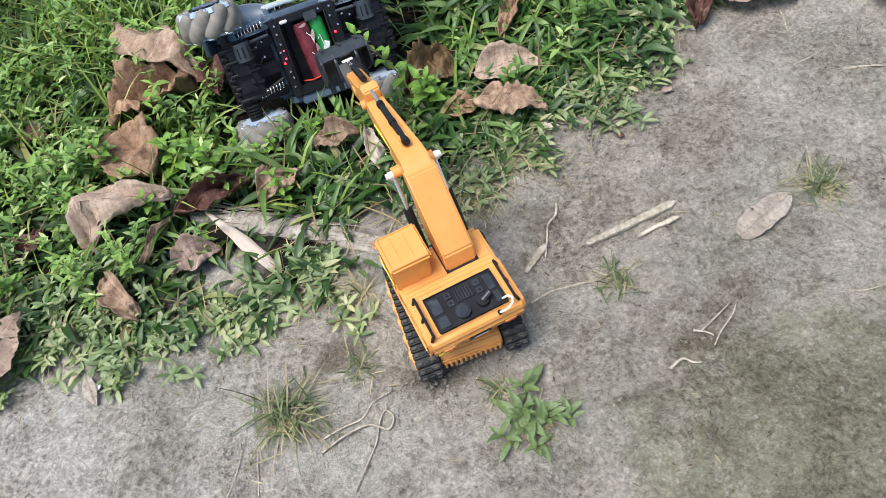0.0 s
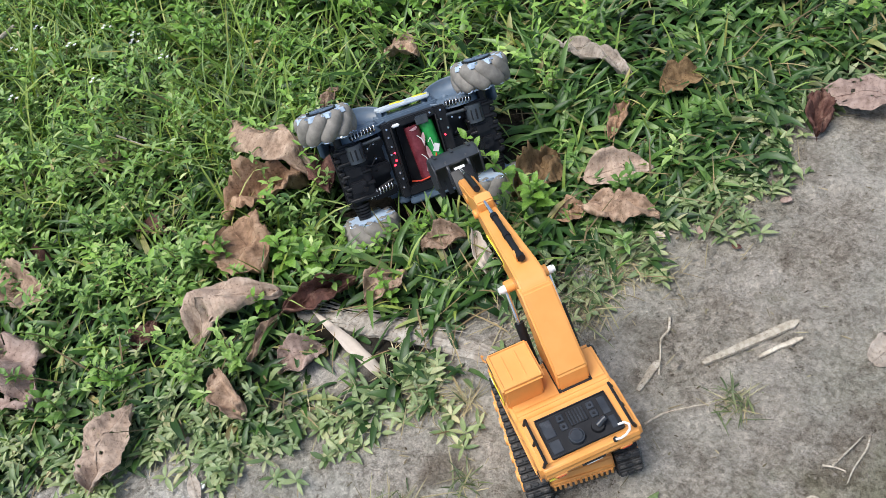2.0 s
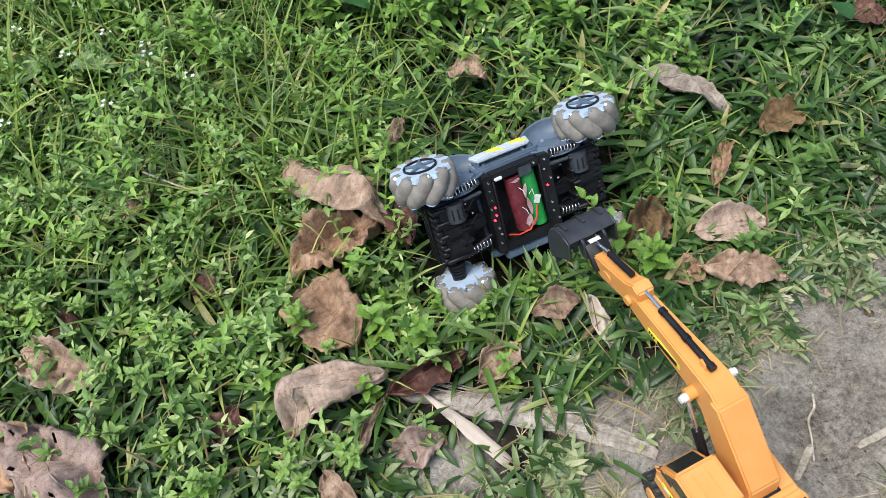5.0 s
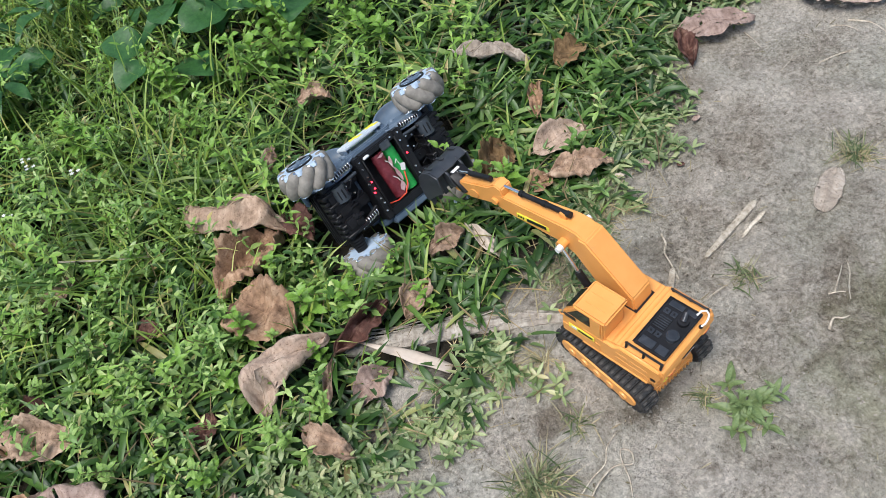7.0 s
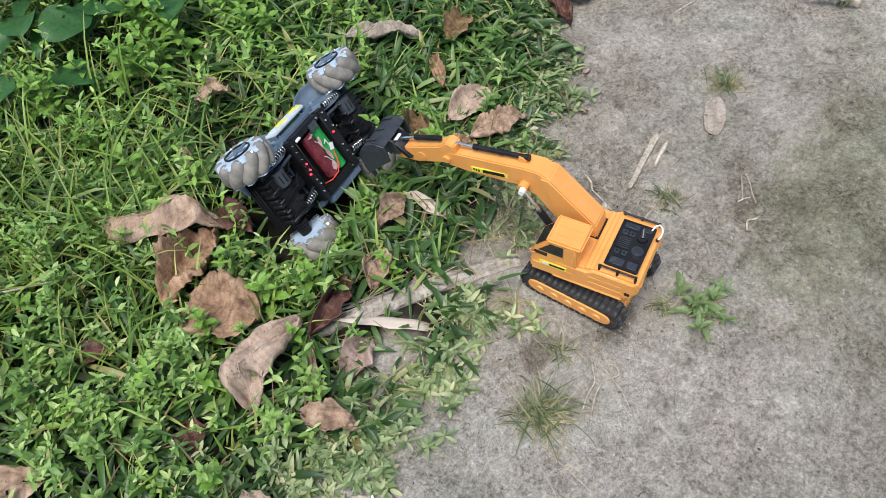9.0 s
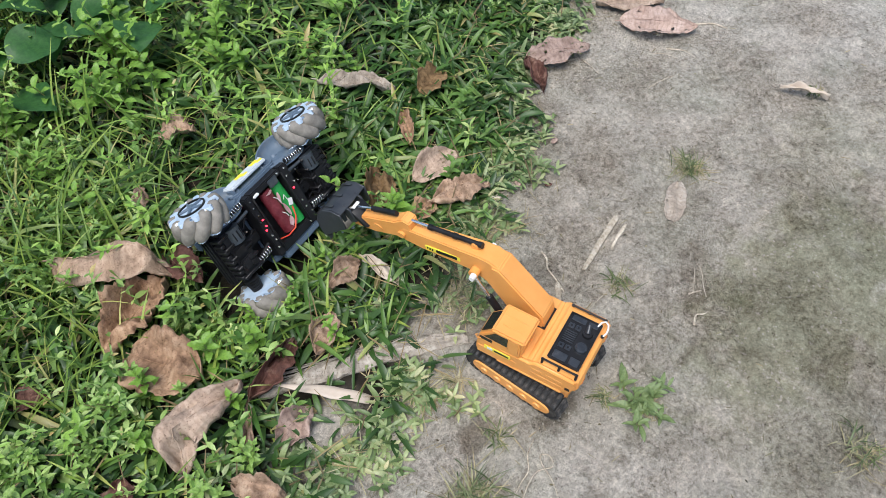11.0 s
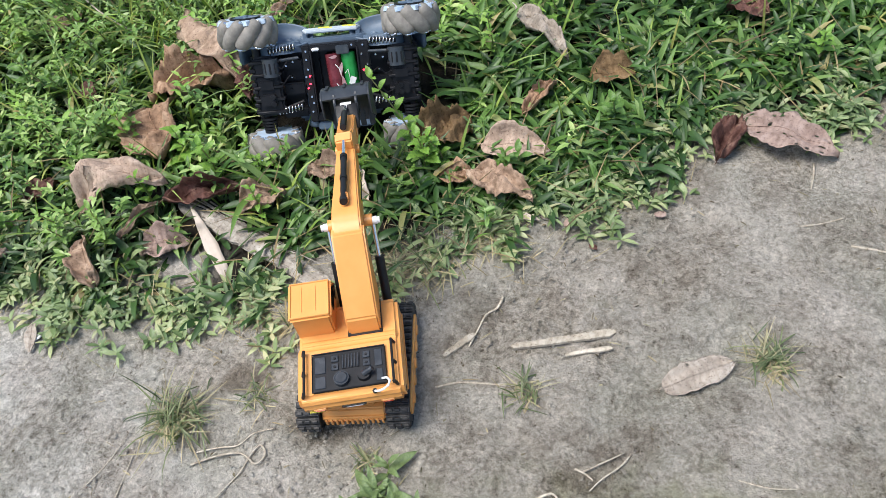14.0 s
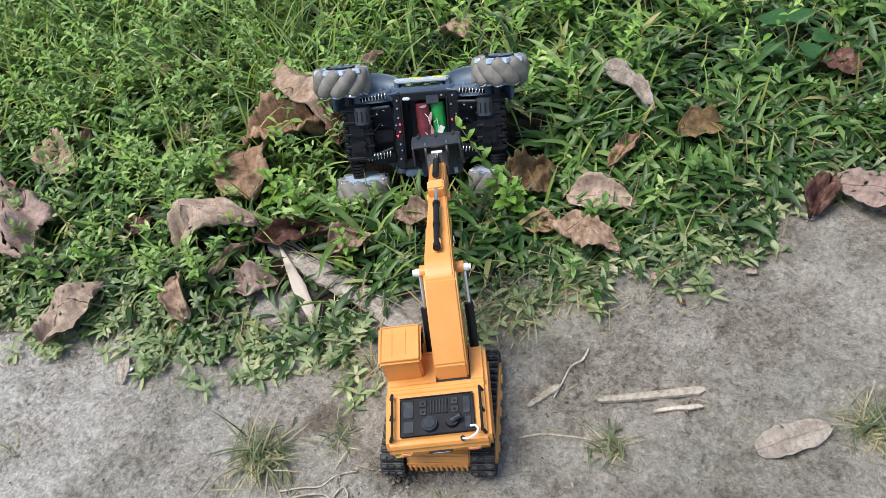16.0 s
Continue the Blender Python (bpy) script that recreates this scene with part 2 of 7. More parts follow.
BROWN = foliage("dead_stalk_brown", [(0.0, (0.100, 0.075, 0.045)), (0.6, (0.200, 0.155, 0.095)), (1.0, (0.340, 0.280, 0.180))], rough=0.7, through=0.05)
BROAD = foliage("broad_leaf_green", [(0.0, (0.034, 0.118, 0.040)), (0.6, (0.055, 0.165, 0.06)), (1.0, (0.105, 0.24, 0.105))], vein=260.0)
DUSTY = foliage("dusty_leaf_green", [(0.0, (0.1, 0.165, 0.08)), (0.45, (0.21, 0.295, 0.158)), (0.85, (0.345, 0.425, 0.275)), (1.0, (0.46, 0.45, 0.33))], through=0.2)
TUFT = foliage("path_grass_green", [(0.0, (0.075, 0.112, 0.062)), (0.5, (0.145, 0.19, 0.112)), (0.85, (0.25, 0.29, 0.19)), (1.0, (0.42, 0.39, 0.29))])
STRAW = foliage("dry_straw", [(0.0, (0.24, 0.205, 0.15)), (0.5, (0.37, 0.33, 0.255)), (1.0, (0.5, 0.46, 0.38))], rough=0.7, through=0.12)
LITTER = foliage("grey_straw", [(0.0, (0.16, 0.135, 0.105)), (0.6, (0.3, 0.265, 0.21)), (1.0, (0.46, 0.42, 0.35))], rough=0.8, through=0.05)
PALEWEED = foliage("pale_weed_green", [(0.0, (0.2, 0.36, 0.1)), (0.6, (0.29, 0.46, 0.16)), (1.0, (0.4, 0.54, 0.26))], through=0.22)
CRUMB = foliage("bark_crumb_brown", [(0.0, (0.05, 0.04, 0.03)), (0.6, (0.11, 0.088, 0.066)), (1.0, (0.2, 0.165, 0.125))], rough=0.9, through=0.02)
STEM = foliage("weed_stem", [(0.0, (0.16, 0.24, 0.08)), (0.6, (0.24, 0.31, 0.13)), (1.0, (0.28, 0.2, 0.13))], through=0.05)
DARKTAN = dead("dark_brown_dead_leaf", (0.07, 0.043, 0.02), (0.19, 0.118, 0.056), (0.34, 0.23, 0.12))
TAN = dead("tan_dead_leaf", (0.14, 0.09, 0.058), (0.34, 0.234, 0.164), (0.52, 0.39, 0.29))
GOLDEN = dead("golden_dead_leaf", (0.3, 0.17, 0.03), (0.6, 0.36, 0.05), (0.72, 0.48, 0.1))
PINKISH = dead("pinkish_dead_leaf", (0.19, 0.125, 0.1), (0.36, 0.26, 0.215), (0.47, 0.36, 0.31))
ORANGE = dead("orange_dead_leaf", (0.13, 0.075, 0.045), (0.35, 0.215, 0.132), (0.56, 0.39, 0.26))
MAROON = dead("maroon_dead_leaf", (0.045, 0.02, 0.016), (0.12, 0.055, 0.042), (0.32, 0.21, 0.15))
PALE = surface("pale_dry_husk", (0.47, 0.39, 0.31), (0.59, 0.5, 0.415), 0.6, scale=50.0, fine=500.0, bumps=0.3, dist=0.001, dirt=(0.36, 0.28, 0.2), dirt_amount=0.5)
GREYLEAF = dead("grey_dry_leaf", (0.22, 0.18, 0.145), (0.36, 0.305, 0.25), (0.46, 0.405, 0.345))
PALETAN = dead("pale_tan_dead_leaf", (0.24, 0.172, 0.13), (0.42, 0.312, 0.238), (0.53, 0.415, 0.325))
WOOD = dead("weathered_wood", (0.2, 0.17, 0.14), (0.36, 0.32, 0.27), (0.5, 0.46, 0.4), 60.0)
TWIG = dead("dry_twig", (0.3, 0.25, 0.19), (0.48, 0.42, 0.33), (0.6, 0.54, 0.45), 90.0)
YELLOW = surface("yellow_plastic", (0.72, 0.31, 0.075), (0.79, 0.355, 0.098), 0.34, scale=25.0, fine=900.0, bumps=0.05, dirt=(0.42, 0.27, 0.12), dirt_amount=0.5)
BLACK = surface("black_plastic", (0.007, 0.007, 0.008), (0.014, 0.014, 0.016), 0.42, scale=70.0, dirt=(0.05, 0.048, 0.045), dirt_amount=0.56, spec=0.3)
LIDGREY = surface("worn_black_plastic", (0.018, 0.021, 0.026), (0.035, 0.04, 0.048), 0.3, scale=90.0, dirt=(0.16, 0.165, 0.17), dirt_amount=0.5)
RUBBER = surface("track_rubber", (0.014, 0.014, 0.015), (0.03, 0.03, 0.03), 0.62, scale=160.0, dirt=(0.2, 0.18, 0.16), dirt_amount=0.43)
BUCKET = surface("charcoal_plastic", (0.022, 0.025, 0.03), (0.04, 0.044, 0.05), 0.4, scale=60.0, dirt=(0.2, 0.19, 0.18), dirt_amount=0.5)
SLATE = surface("slate_blue_plastic", (0.085, 0.125, 0.175), (0.11, 0.155, 0.21), 0.42, scale=50.0, dirt=(0.2, 0.2, 0.185), dirt_amount=0.45)
DARKSLATE = surface("dark_slate_plastic", (0.03, 0.04, 0.05), (0.045, 0.055, 0.068), 0.4, scale=60.0, dirt=(0.1, 0.1, 0.095), dirt_amount=0.4)
PALEBLUE = surface("pale_blue_plastic", (0.36, 0.47, 0.6), (0.45, 0.56, 0.68), 0.5, scale=70.0, dirt=(0.4, 0.39, 0.36), dirt_amount=0.45)
PALEBAR = surface("pale_grey_plastic", (0.5, 0.56, 0.6), (0.6, 0.65, 0.68), 0.45, scale=70.0, dirt=(0.42, 0.41, 0.37), dirt_amount=0.45)
ROLLER = surface("grey_rubber", (0.175, 0.16, 0.137), (0.25, 0.23, 0.2), 0.68, scale=130.0, dirt=(0.34, 0.31, 0.27), dirt_amount=0.45)
CHROME = surface("bright_metal", (0.75, 0.75, 0.75), (0.85, 0.85, 0.85), 0.22, 1.0)
WHITE = surface("white_plastic", (0.72, 0.72, 0.7), (0.8, 0.8, 0.78), 0.4)
WRAP = surface("crinkled_clear_wrap", (0.42, 0.2, 0.22), (0.6, 0.42, 0.42), 0.16, scale=120.0, bumps=0.5, dist=0.002)
REDWRAP = surface("maroon_shrink_wrap", (0.11, 0.015, 0.022), (0.19, 0.035, 0.045), 0.2, scale=90.0, bumps=0.4, dist=0.002)
GREENWRAP = surface("green_shrink_wrap", (0.02, 0.27, 0.05), (0.03, 0.36, 0.08), 0.2, scale=90.0, bumps=0.4, dist=0.002)
STICKERY = surface("yellow_sticker", (0.8, 0.7, 0.05), (0.85, 0.75, 0.08), 0.35)
REDLENS = surface("red_lens", (0.6, 0.05, 0.03), (0.7, 0.1, 0.04), 0.2)
DARKOPENING = surface("dark_window", (0.012, 0.012, 0.014), (0.02, 0.02, 0.022), 0.12, bumps=0.02)


def glow(name, colour, power):
    m, nt, b = nodes_of(name)
    b.inputs["Emission Color"].default_value = (*colour, 1)
    b.inputs["Base Color"].default_value = (*colour, 1)
    b.inputs["Emission Strength"].default_value = power
    return m


LED = glow("red_led", (1.0, 0.02, 0.04), 4.0)


# ---------------------------------------------------------------- mesh helpers
def finish(name, me, material, parent=None, label="", m=None, smooth=True):
    me.materials.append(material)
    me.polygons.foreach_set("use_smooth", [True] * len(me.polygons))
    if not smooth:
        me.set_sharp_from_angle(angle=radians(38))
    ob = new(name, me)
    if parent is not None:
        ob.parent = parent
    if m is not None:
        ob.matrix_basis = m
    if label:
        ob["label"] = label
    return ob


def part(name, bm, material, parent, label="", m=None, smooth=False):
    me = bpy.data.meshes.new(name)
    bm.normal_update()
    bm.to_mesh(me)
    bm.free()
    return finish(name, me, material, parent, label, m, smooth)


def shared(name, me, parent, m):
    ob = new(name, me)
    ob.parent, ob.matrix_basis = parent, m
    return ob


def thing(name, label, category, m=None, group="", kind=""):
    ob = new(name)
    ob.empty_display_size = 0.02
    if m is not None:
        ob.matrix_basis = m
    return tagged(ob, label, category, group, kind)


def box(bm, x0, x1, y0, y1, z0, z1, bevel=0.0015, segs=2, m=None):
    r = bmesh.ops.create_cube(bm, size=1)
    vs = r["verts"]
    for v in vs:
        v.co = Vector(((x0 + x1) / 2 + v.co.x * (x1 - x0), (y0 + y1) / 2 + v.co.y * (y1 - y0), (z0 + z1) / 2 + v.co.z * (z1 - z0)))
    if m is not None:
        bmesh.ops.transform(bm, matrix=m, verts=vs)
    if bevel:
        es = list({e for v in vs for e in v.link_edges})
        bmesh.ops.bevel(bm, geom=es, offset=bevel, segments=segs, affect="EDGES", clamp_overlap=True)
    return bm


def rod(bm, a, b, r0, r1=None, sides=12):
    a, b = Vector(a), Vector(b)
    d = b - a
    m = Matrix.Translation((a + b) / 2) @ d.to_track_quat("Z", "Y").to_matrix().to_4x4()
    bmesh.ops.create_cone(bm, cap_ends=True, segments=sides, radius1=r0, radius2=r0 if r1 is None else r1, depth=d.length, matrix=m)
    return bm


def prism(bm, outline, y0, y1, bevel=0.0, segs=2):
    """An outline in the x-z plane, drawn out from y0 to y1."""
    vs = [bm.verts.new((x, y0, z)) for x, z in outline]
    f = bm.faces.new(vs)
    ext = bmesh.ops.extrude_face_region(bm, geom=[f])
    top = [g for g in ext["geom"] if isinstance(g, bmesh.types.BMVert)]
    bmesh.ops.translate(bm, verts=top, vec=(0, y1 - y0, 0))
    bmesh.ops.recalc_face_normals(bm, faces=bm.faces)
    if bevel:
        es = list({e for v in vs + top for e in v.link_edges})
        bmesh.ops.bevel(bm, geom=es, offset=bevel, segments=segs, affect="EDGES", clamp_overlap=True)
    return bm


def tube(bm, pts, r, sides=6, taper=None):
    """A round bar along a bent line."""
    pts = [Vector(p) for p in pts]
    rings = []
    for i, p in enumerate(pts):
        d = (pts[min(i + 1, len(pts) - 1)] - pts[max(i - 1, 0)]).normalized()
        side = d.cross(Vector((0.13, 0.21, 1))).normalized()
        up = side.cross(d)
        k = r * (1 if taper is None else 1 + (taper - 1) * i / (len(pts) - 1))
        rings.append([bm.verts.new(p + k * (side * math.cos(a) + up * math.sin(a))) for a in (2 * math.pi * j / sides for j in range(sides))])
    for r0, r1 in zip(rings, rings[1:]):
        for j in range(sides):
            bm.faces.new((r0[j], r0[(j + 1) % sides], r1[(j + 1) % sides], r1[j]))
    bm.faces.new(rings[0][::-1])
    bm.faces.new(rings[-1])
    return bm


# ---------------------------------------------------------------- ground
EDGE_X = [-2.0, -0.8, -0.35, -0.22, -0.16, -0.08, 0.035, 0.11, 0.19, 0.25, 0.325, 0.40, 0.44, 0.50, 0.55, 0.61, 0.68, 0.75, 0.85, 0.95, 1.3, 2.0]
EDGE_Y = [-0.20, -0.18, -0.175, -0.165, -0.158, -0.187, -0.165, -0.175, -0.165, -0.14, -0.075, -0.045, -0.002, 0.0, 0.045, 0.10, 0.135, 0.14, 0.17, 0.22, 0.45, 0.9]


def edge_y(x):
    return np.interp(x, EDGE_X, EDGE_Y)


def height(x, y):
    """The lie of the land: flat trodden path, a shallow hollow under the upset toy car, small lumps."""
    x, y = np.asarray(x, float), np.asarray(y, float)
    h = -0.043 * np.exp(-((x - 0.16) / 0.19) ** 2 - ((y - 0.165) / 0.075) ** 2)
    h = h + 0.0022 * np.sin(17 * x + 2 * np.sin(9 * y)) * np.cos(13 * y + 1.3) + 0.0012 * np.sin(61 * x + 31 * y) * np.sin(53 * y - 20 * x)
    return h


def axis(a, b, step, far):
    inner = list(np.arange(a, b + step / 2, step))
    out, d, v = [], step * 2, b
    while v < far:
        v += d
        d *= 1.5
        out.append(v)
    low, d, v = [], step * 2, a
    while v > -far:
        v -= d
        d *= 1.5
        low.append(v)
    return np.array(low[::-1] + inner + out)


def octave(X, Y, cell, rng):
    """Smooth random lumps of one size over the plan."""
    g = rng.normal(0, 1, (int(2.6 / cell) + 4, int(2.9 / cell) + 4))
    u, v = np.clip((X + 1.2) / cell, 0, g.shape[1] - 2.001), np.clip((Y + 1.0) / cell, 0, g.shape[0] - 2.001)
    i, j = u.astype(int), v.astype(int)
    a, b = u - i, v - j
    a, b = a * a * (3 - 2 * a), b * b * (3 - 2 * b)
    return (g[j, i] * (1 - a) + g[j, i + 1] * a) * (1 - b) + (g[j + 1, i] * (1 - a) + g[j + 1, i + 1] * a) * b


def build_ground():
    xs, ys = axis(-0.9, 1.3, 0.0048, 80), axis(-0.7, 1.2, 0.0048, 80)
    X, Y = np.meshgrid(xs, ys)
    rng = np.random.default_rng(5)
    near = (X > -0.88) & (X < 1.28) & (Y > -0.68) & (Y < 1.18)
    rough = np.clip(0.55 + 0.5 * octave(X, Y, 0.11, rng), 0.12, 1.3)
    lumps = 0.0016 * octave(X, Y, 0.06, rng) + rough * (0.0011 * octave(X, Y, 0.025, rng) + 0.0009 * octave(X, Y, 0.0125, rng) + 0.0008 * octave(X, Y, 0.007, rng))
    crust = octave(X, Y, 0.09, rng) + 0.6 * octave(X, Y, 0.035, rng) + 0.35 * octave(X, Y, 0.014, rng)
    lumps = lumps * (0.7 + 0.5 * (crust < 0)) + 0.0016 * np.clip(crust * 4, -1, 1)
    flat = 1 - 0.75 * np.exp(-((X - 0.252) / 0.08) ** 4 - ((Y + 0.19) / 0.09) ** 4)
    Z = np.where(near, height(X, Y) + lumps * flat - 0.0008, 0)
    n, k = X.shape
    i = np.arange(n * k).reshape(n, k)
    F = np.stack([i[:-1, :-1], i[:-1, 1:], i[1:, 1:], i[1:, :-1]], -1).reshape(-1, 4)
    me = bpy.data.meshes.new("ground")
    me.from_pydata(np.stack([X, Y, Z], -1).reshape(-1, 3).tolist(), [], F.tolist())
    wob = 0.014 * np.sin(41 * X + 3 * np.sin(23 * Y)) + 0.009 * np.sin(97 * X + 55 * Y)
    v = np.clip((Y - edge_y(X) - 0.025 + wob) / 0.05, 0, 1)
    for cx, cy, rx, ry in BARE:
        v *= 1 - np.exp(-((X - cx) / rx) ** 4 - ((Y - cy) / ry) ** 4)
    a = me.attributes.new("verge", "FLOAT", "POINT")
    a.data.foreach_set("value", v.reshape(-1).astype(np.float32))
    for name, spots in (("stain", STAINS), ("moss", MOSSES)):
        w = np.zeros_like(X)
        for cx, cy, rx, ry, k in spots:
            q = ((X - cx) / rx) ** 2 + ((Y - cy) / ry) ** 2 + 0.35 * octave(X, Y, 0.02, rng) + 0.2 * octave(X, Y, 0.008, rng)
            w = np.maximum(w, k * np.clip(1.5 - q, 0, 1))
        a = me.attributes.new(name, "FLOAT", "POINT")
        a.data.foreach_set("value", np.where(near, w, 0).reshape(-1).astype(np.float32))
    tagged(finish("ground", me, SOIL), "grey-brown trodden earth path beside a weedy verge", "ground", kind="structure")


STAINS = [(0.475, -0.292, 0.022, 0.011, 0.55), (0.5, -0.266, 0.016, 0.01, 0.55), (0.4, -0.334, 0.03, 0.006, 0.5), (0.13, -0.216, 0.026, 0.018, 0.8), (0.222, -0.26, 0.035, 0.02, 0.75), (0.03, -0.1, 0.03, 0.018, 0.4), (0.25, -0.1, 0.07, 0.03, 0.45), (0.562, 0.049, 0.022, 0.014, 0.6), (0.36, -0.12, 0.03, 0.03, 0.4), (0.6, 0.07, 0.03, 0.03, 0.5)]
MOSSES = [(0.58, -0.4, 0.22, 0.11, 0.62), (0.85, -0.28, 0.12, 0.07, 0.22), (0.4, -0.5, 0.1, 0.06, 0.25)]
HOLLOWS = [(0.05, 0.7, 0.22, 0.13, 0.55), (0.6, 0.33, 0.18, 0.11, 0.55), (0.29, -0.045, 0.07, 0.045, 0.7), (-0.39, 0.56, 0.07, 0.07, 0.85), (-0.62, 0.62, 0.06, 0.06, 0.7), (0.4, 0.6, 0.14, 0.1, 0.4), (-0.22, 0.02, 0.05, 0.03, 0.6), (-0.3, 0.07, 0.04, 0.03, 0.5)]
BARE = [(0.0, -0.085, 0.055, 0.03), (0.24, -0.09, 0.09, 0.055), (0.335, -0.035, 0.05, 0.03)]
build_ground()


# ---------------------------------------------------------------- foliage sheets
def strips(base, az, length, width, elev, bend, profile, fold=0.18, roll=None):
    """Many folded leaf blades at once: vertices and faces. elev and bend in radians, from the root to the tip."""
    base = np.asarray(base, float)
    n, s = len(base), len(profile)
    az, length, width, elev, bend = (np.broadcast_to(np.asarray(v, float), (n,)) for v in (az, length, width, elev, bend))
    roll = np.zeros(n) if roll is None else roll
    dx = np.stack([np.cos(az), np.sin(az), np.zeros(n)], 1)
    sx = np.stack([-np.sin(az), np.cos(az), np.zeros(n)], 1)
    p = base.copy()
    V = np.zeros((n, s, 3, 3))
    for k in range(s):
        u = k / (s - 1)
        ang = elev - bend * u
        if k:
            p = p + (length / (s - 1))[:, None] * (np.cos(ang)[:, None] * dx + np.sin(ang)[:, None] * np.array([0, 0, 1.0]))
        nrm = -np.sin(ang)[:, None] * dx + np.cos(ang)[:, None] * np.array([0, 0, 1.0])
        side = np.cos(roll)[:, None] * sx + np.sin(roll)[:, None] * nrm
        up = -np.sin(roll)[:, None] * sx + np.cos(roll)[:, None] * nrm
        w = (width * profile[k] / 2)[:, None]
        V[:, k, 0], V[:, k, 1], V[:, k, 2] = p - side * w + up * w * fold * 2, p, p + side * w + up * w * fold * 2
    one = []
    for k in range(s - 1):
        a, b = 3 * k, 3 * k + 3
        one += [(a, a + 1, b + 1, b), (a + 1, a + 2, b + 2, b + 1)]
    F = np.array(one)[None] + (np.arange(n) * 3 * s)[:, None, None]
    return V.reshape(-1, 3), F.reshape(-1, 4)


def sheet_mesh(name, pieces):
    V, F, off = [], [], 0
    for v, f in pieces:
        V.append(v), F.append(f + off)
        off += len(v)
    me = bpy.data.meshes.new(name)
    me.from_pydata(np.concatenate(V).tolist(), [], np.concatenate(F).tolist())
    return me


BLADE = (0.6, 1.0, 0.95, 0.7, 0.06)
OVAL = (0.14, 0.95, 0.85, 0.05)
THREAD = (1.0, 0.9, 0.6, 0.1)


# ---------------------------------------------------------------- the upset toy car
CAR_X = Vector((0.184, 0.0465, -0.0155)).normalized()
CAR_Y = Vector((0.0075, 0.0745, 0.1205))
CAR_Y = (CAR_Y - CAR_X * CAR_Y.dot(CAR_X)).normalized()
CAR_Z = CAR_X.cross(CAR_Y)
CAR_M = Matrix.Translation((0.157, 0.172, 0.057)) @ Matrix((CAR_X, CAR_Y, CAR_Z)).transposed().to_4x4()


def roller_mesh():
    bm = bmesh.new()
    prof = [(-0.0205, 0.0035), (-0.0195, 0.0062), (-0.015, 0.0086), (-0.008, 0.0106), (0, 0.0113), (0.008, 0.0106), (0.015, 0.0086), (0.0195, 0.0062), (0.0205, 0.0035)]
    rings = [[bm.verts.new((r * math.cos(a), r * math.sin(a), z)) for a in (2 * math.pi * j / 10 for j in range(10))] for z, r in prof]
    for r0, r1 in zip(rings, rings[1:]):
        for j in range(10):
            bm.faces.new((r0[j], r0[(j + 1) % 10], r1[(j + 1) % 10], r1[j]))
    bm.faces.new(rings[0][::-1]), bm.faces.new(rings[-1])
    me = bpy.data.meshes.new("roller")
    bm.to_mesh(me)
    bm.free()
    me.materials.append(ROLLER)
    me.polygons.foreach_set("use_smooth", [True] * len(me.polygons))
    return me


ROLLER_MESH = roller_mesh()


def flange(bm, z0, z1, teeth=9, r_in=0.0235, r_out=0.0345, shift=0.0):
    """A scalloped disc round the wheel's axis."""
    n = teeth * 6
    ring = []
    for j in range(n):
        a = 2 * math.pi * j / n
        r = r_in + (r_out - r_in) * (0.5 + 0.5 * math.cos(teeth * (a - shift))) ** 0.7
        ring.append((r * math.cos(a), r * math.sin(a)))
    lo, hi = [bm.verts.new((x, y, z0)) for x, y in ring], [bm.verts.new((x * 0.96, y * 0.96, z1)) for x, y in ring]
    for j in range(n):
        bm.faces.new((lo[j], lo[(j + 1) % n], hi[(j + 1) % n], hi[j]))
    bm.faces.new(lo[::-1]), bm.faces.new(hi)


def wheel(parent, m, flip):
    """A wheel with slanted rubber rollers, its axis along z, the outer face towards +z."""
    w = part("wheel", rod(bmesh.new(), (0, 0, -0.015), (0, 0, 0.0145), 0.0235, sides=36), SLATE, parent, "pale blue wheel with slanted grey rubber rollers", m)
    bm = bmesh.new()
    flange(bm, 0.0115, 0.0165)
    part("outer_flange", bm, PALEBLUE, w)
    bm = bmesh.new()
    flange(bm, -0.0165, -0.0115, shift=0.35 * flip)
    part("inner_flange", bm, PALEBLUE, w)
    bm = bmesh.new()
    for j in range(5):
        a = 2 * math.pi * j / 5
        rod(bm, (0.004 * math.cos(a), 0.004 * math.sin(a), 0.0178), (0.016 * math.cos(a), 0.016 * math.sin(a), 0.0178), 0.0021, 0.0015, 8)
    rod(bm, (0, 0, 0.0165), (0, 0, 0.0205), 0.005, 0.004, 14)
    part("hub_cap", bm, SLATE, w, "dark grey spoked hub cap")
    bm = bmesh.new()
    segs = 40
    for r0, r1, z0, z1 in ((0.0165, 0.0185, 0.0164, 0.0186),):
        prof = [(r0, z0), (r0, z1), (r1, z1), (r1, z0)]
        rings = [[bm.verts.new((r * math.cos(2 * math.pi * j / segs), r * math.sin(2 * math.pi * j / segs), z)) for j in range(segs)] for r, z in prof]
        for q, s in zip(rings, rings[1:]):
            for j in range(segs):
                bm.faces.new((q[j], q[(j + 1) % segs], s[(j + 1) % segs], s[j]))
    part("hub_ring", bm, BLACK, w)
    for j in range(9):
        a = 2 * math.pi * j / 9
        m = pose(0.0262 * math.cos(a), 0.0262 * math.sin(a), 0) @ Matrix.Rotation(a, 4, "Z") @ Matrix.Rotation(radians(42 * flip), 4, "X")
        shared("roller", ROLLER_MESH, w, m)
        for z in (-0.0207, 0.0207):
            part("roller_pin", rod(bmesh.new(), m @ Vector((0.001, 0, z * 0.97)), m @ Vector((0.001, 0, z * 1.06)), 0.0026, 0.002, 8), CHROME, w)
    return w


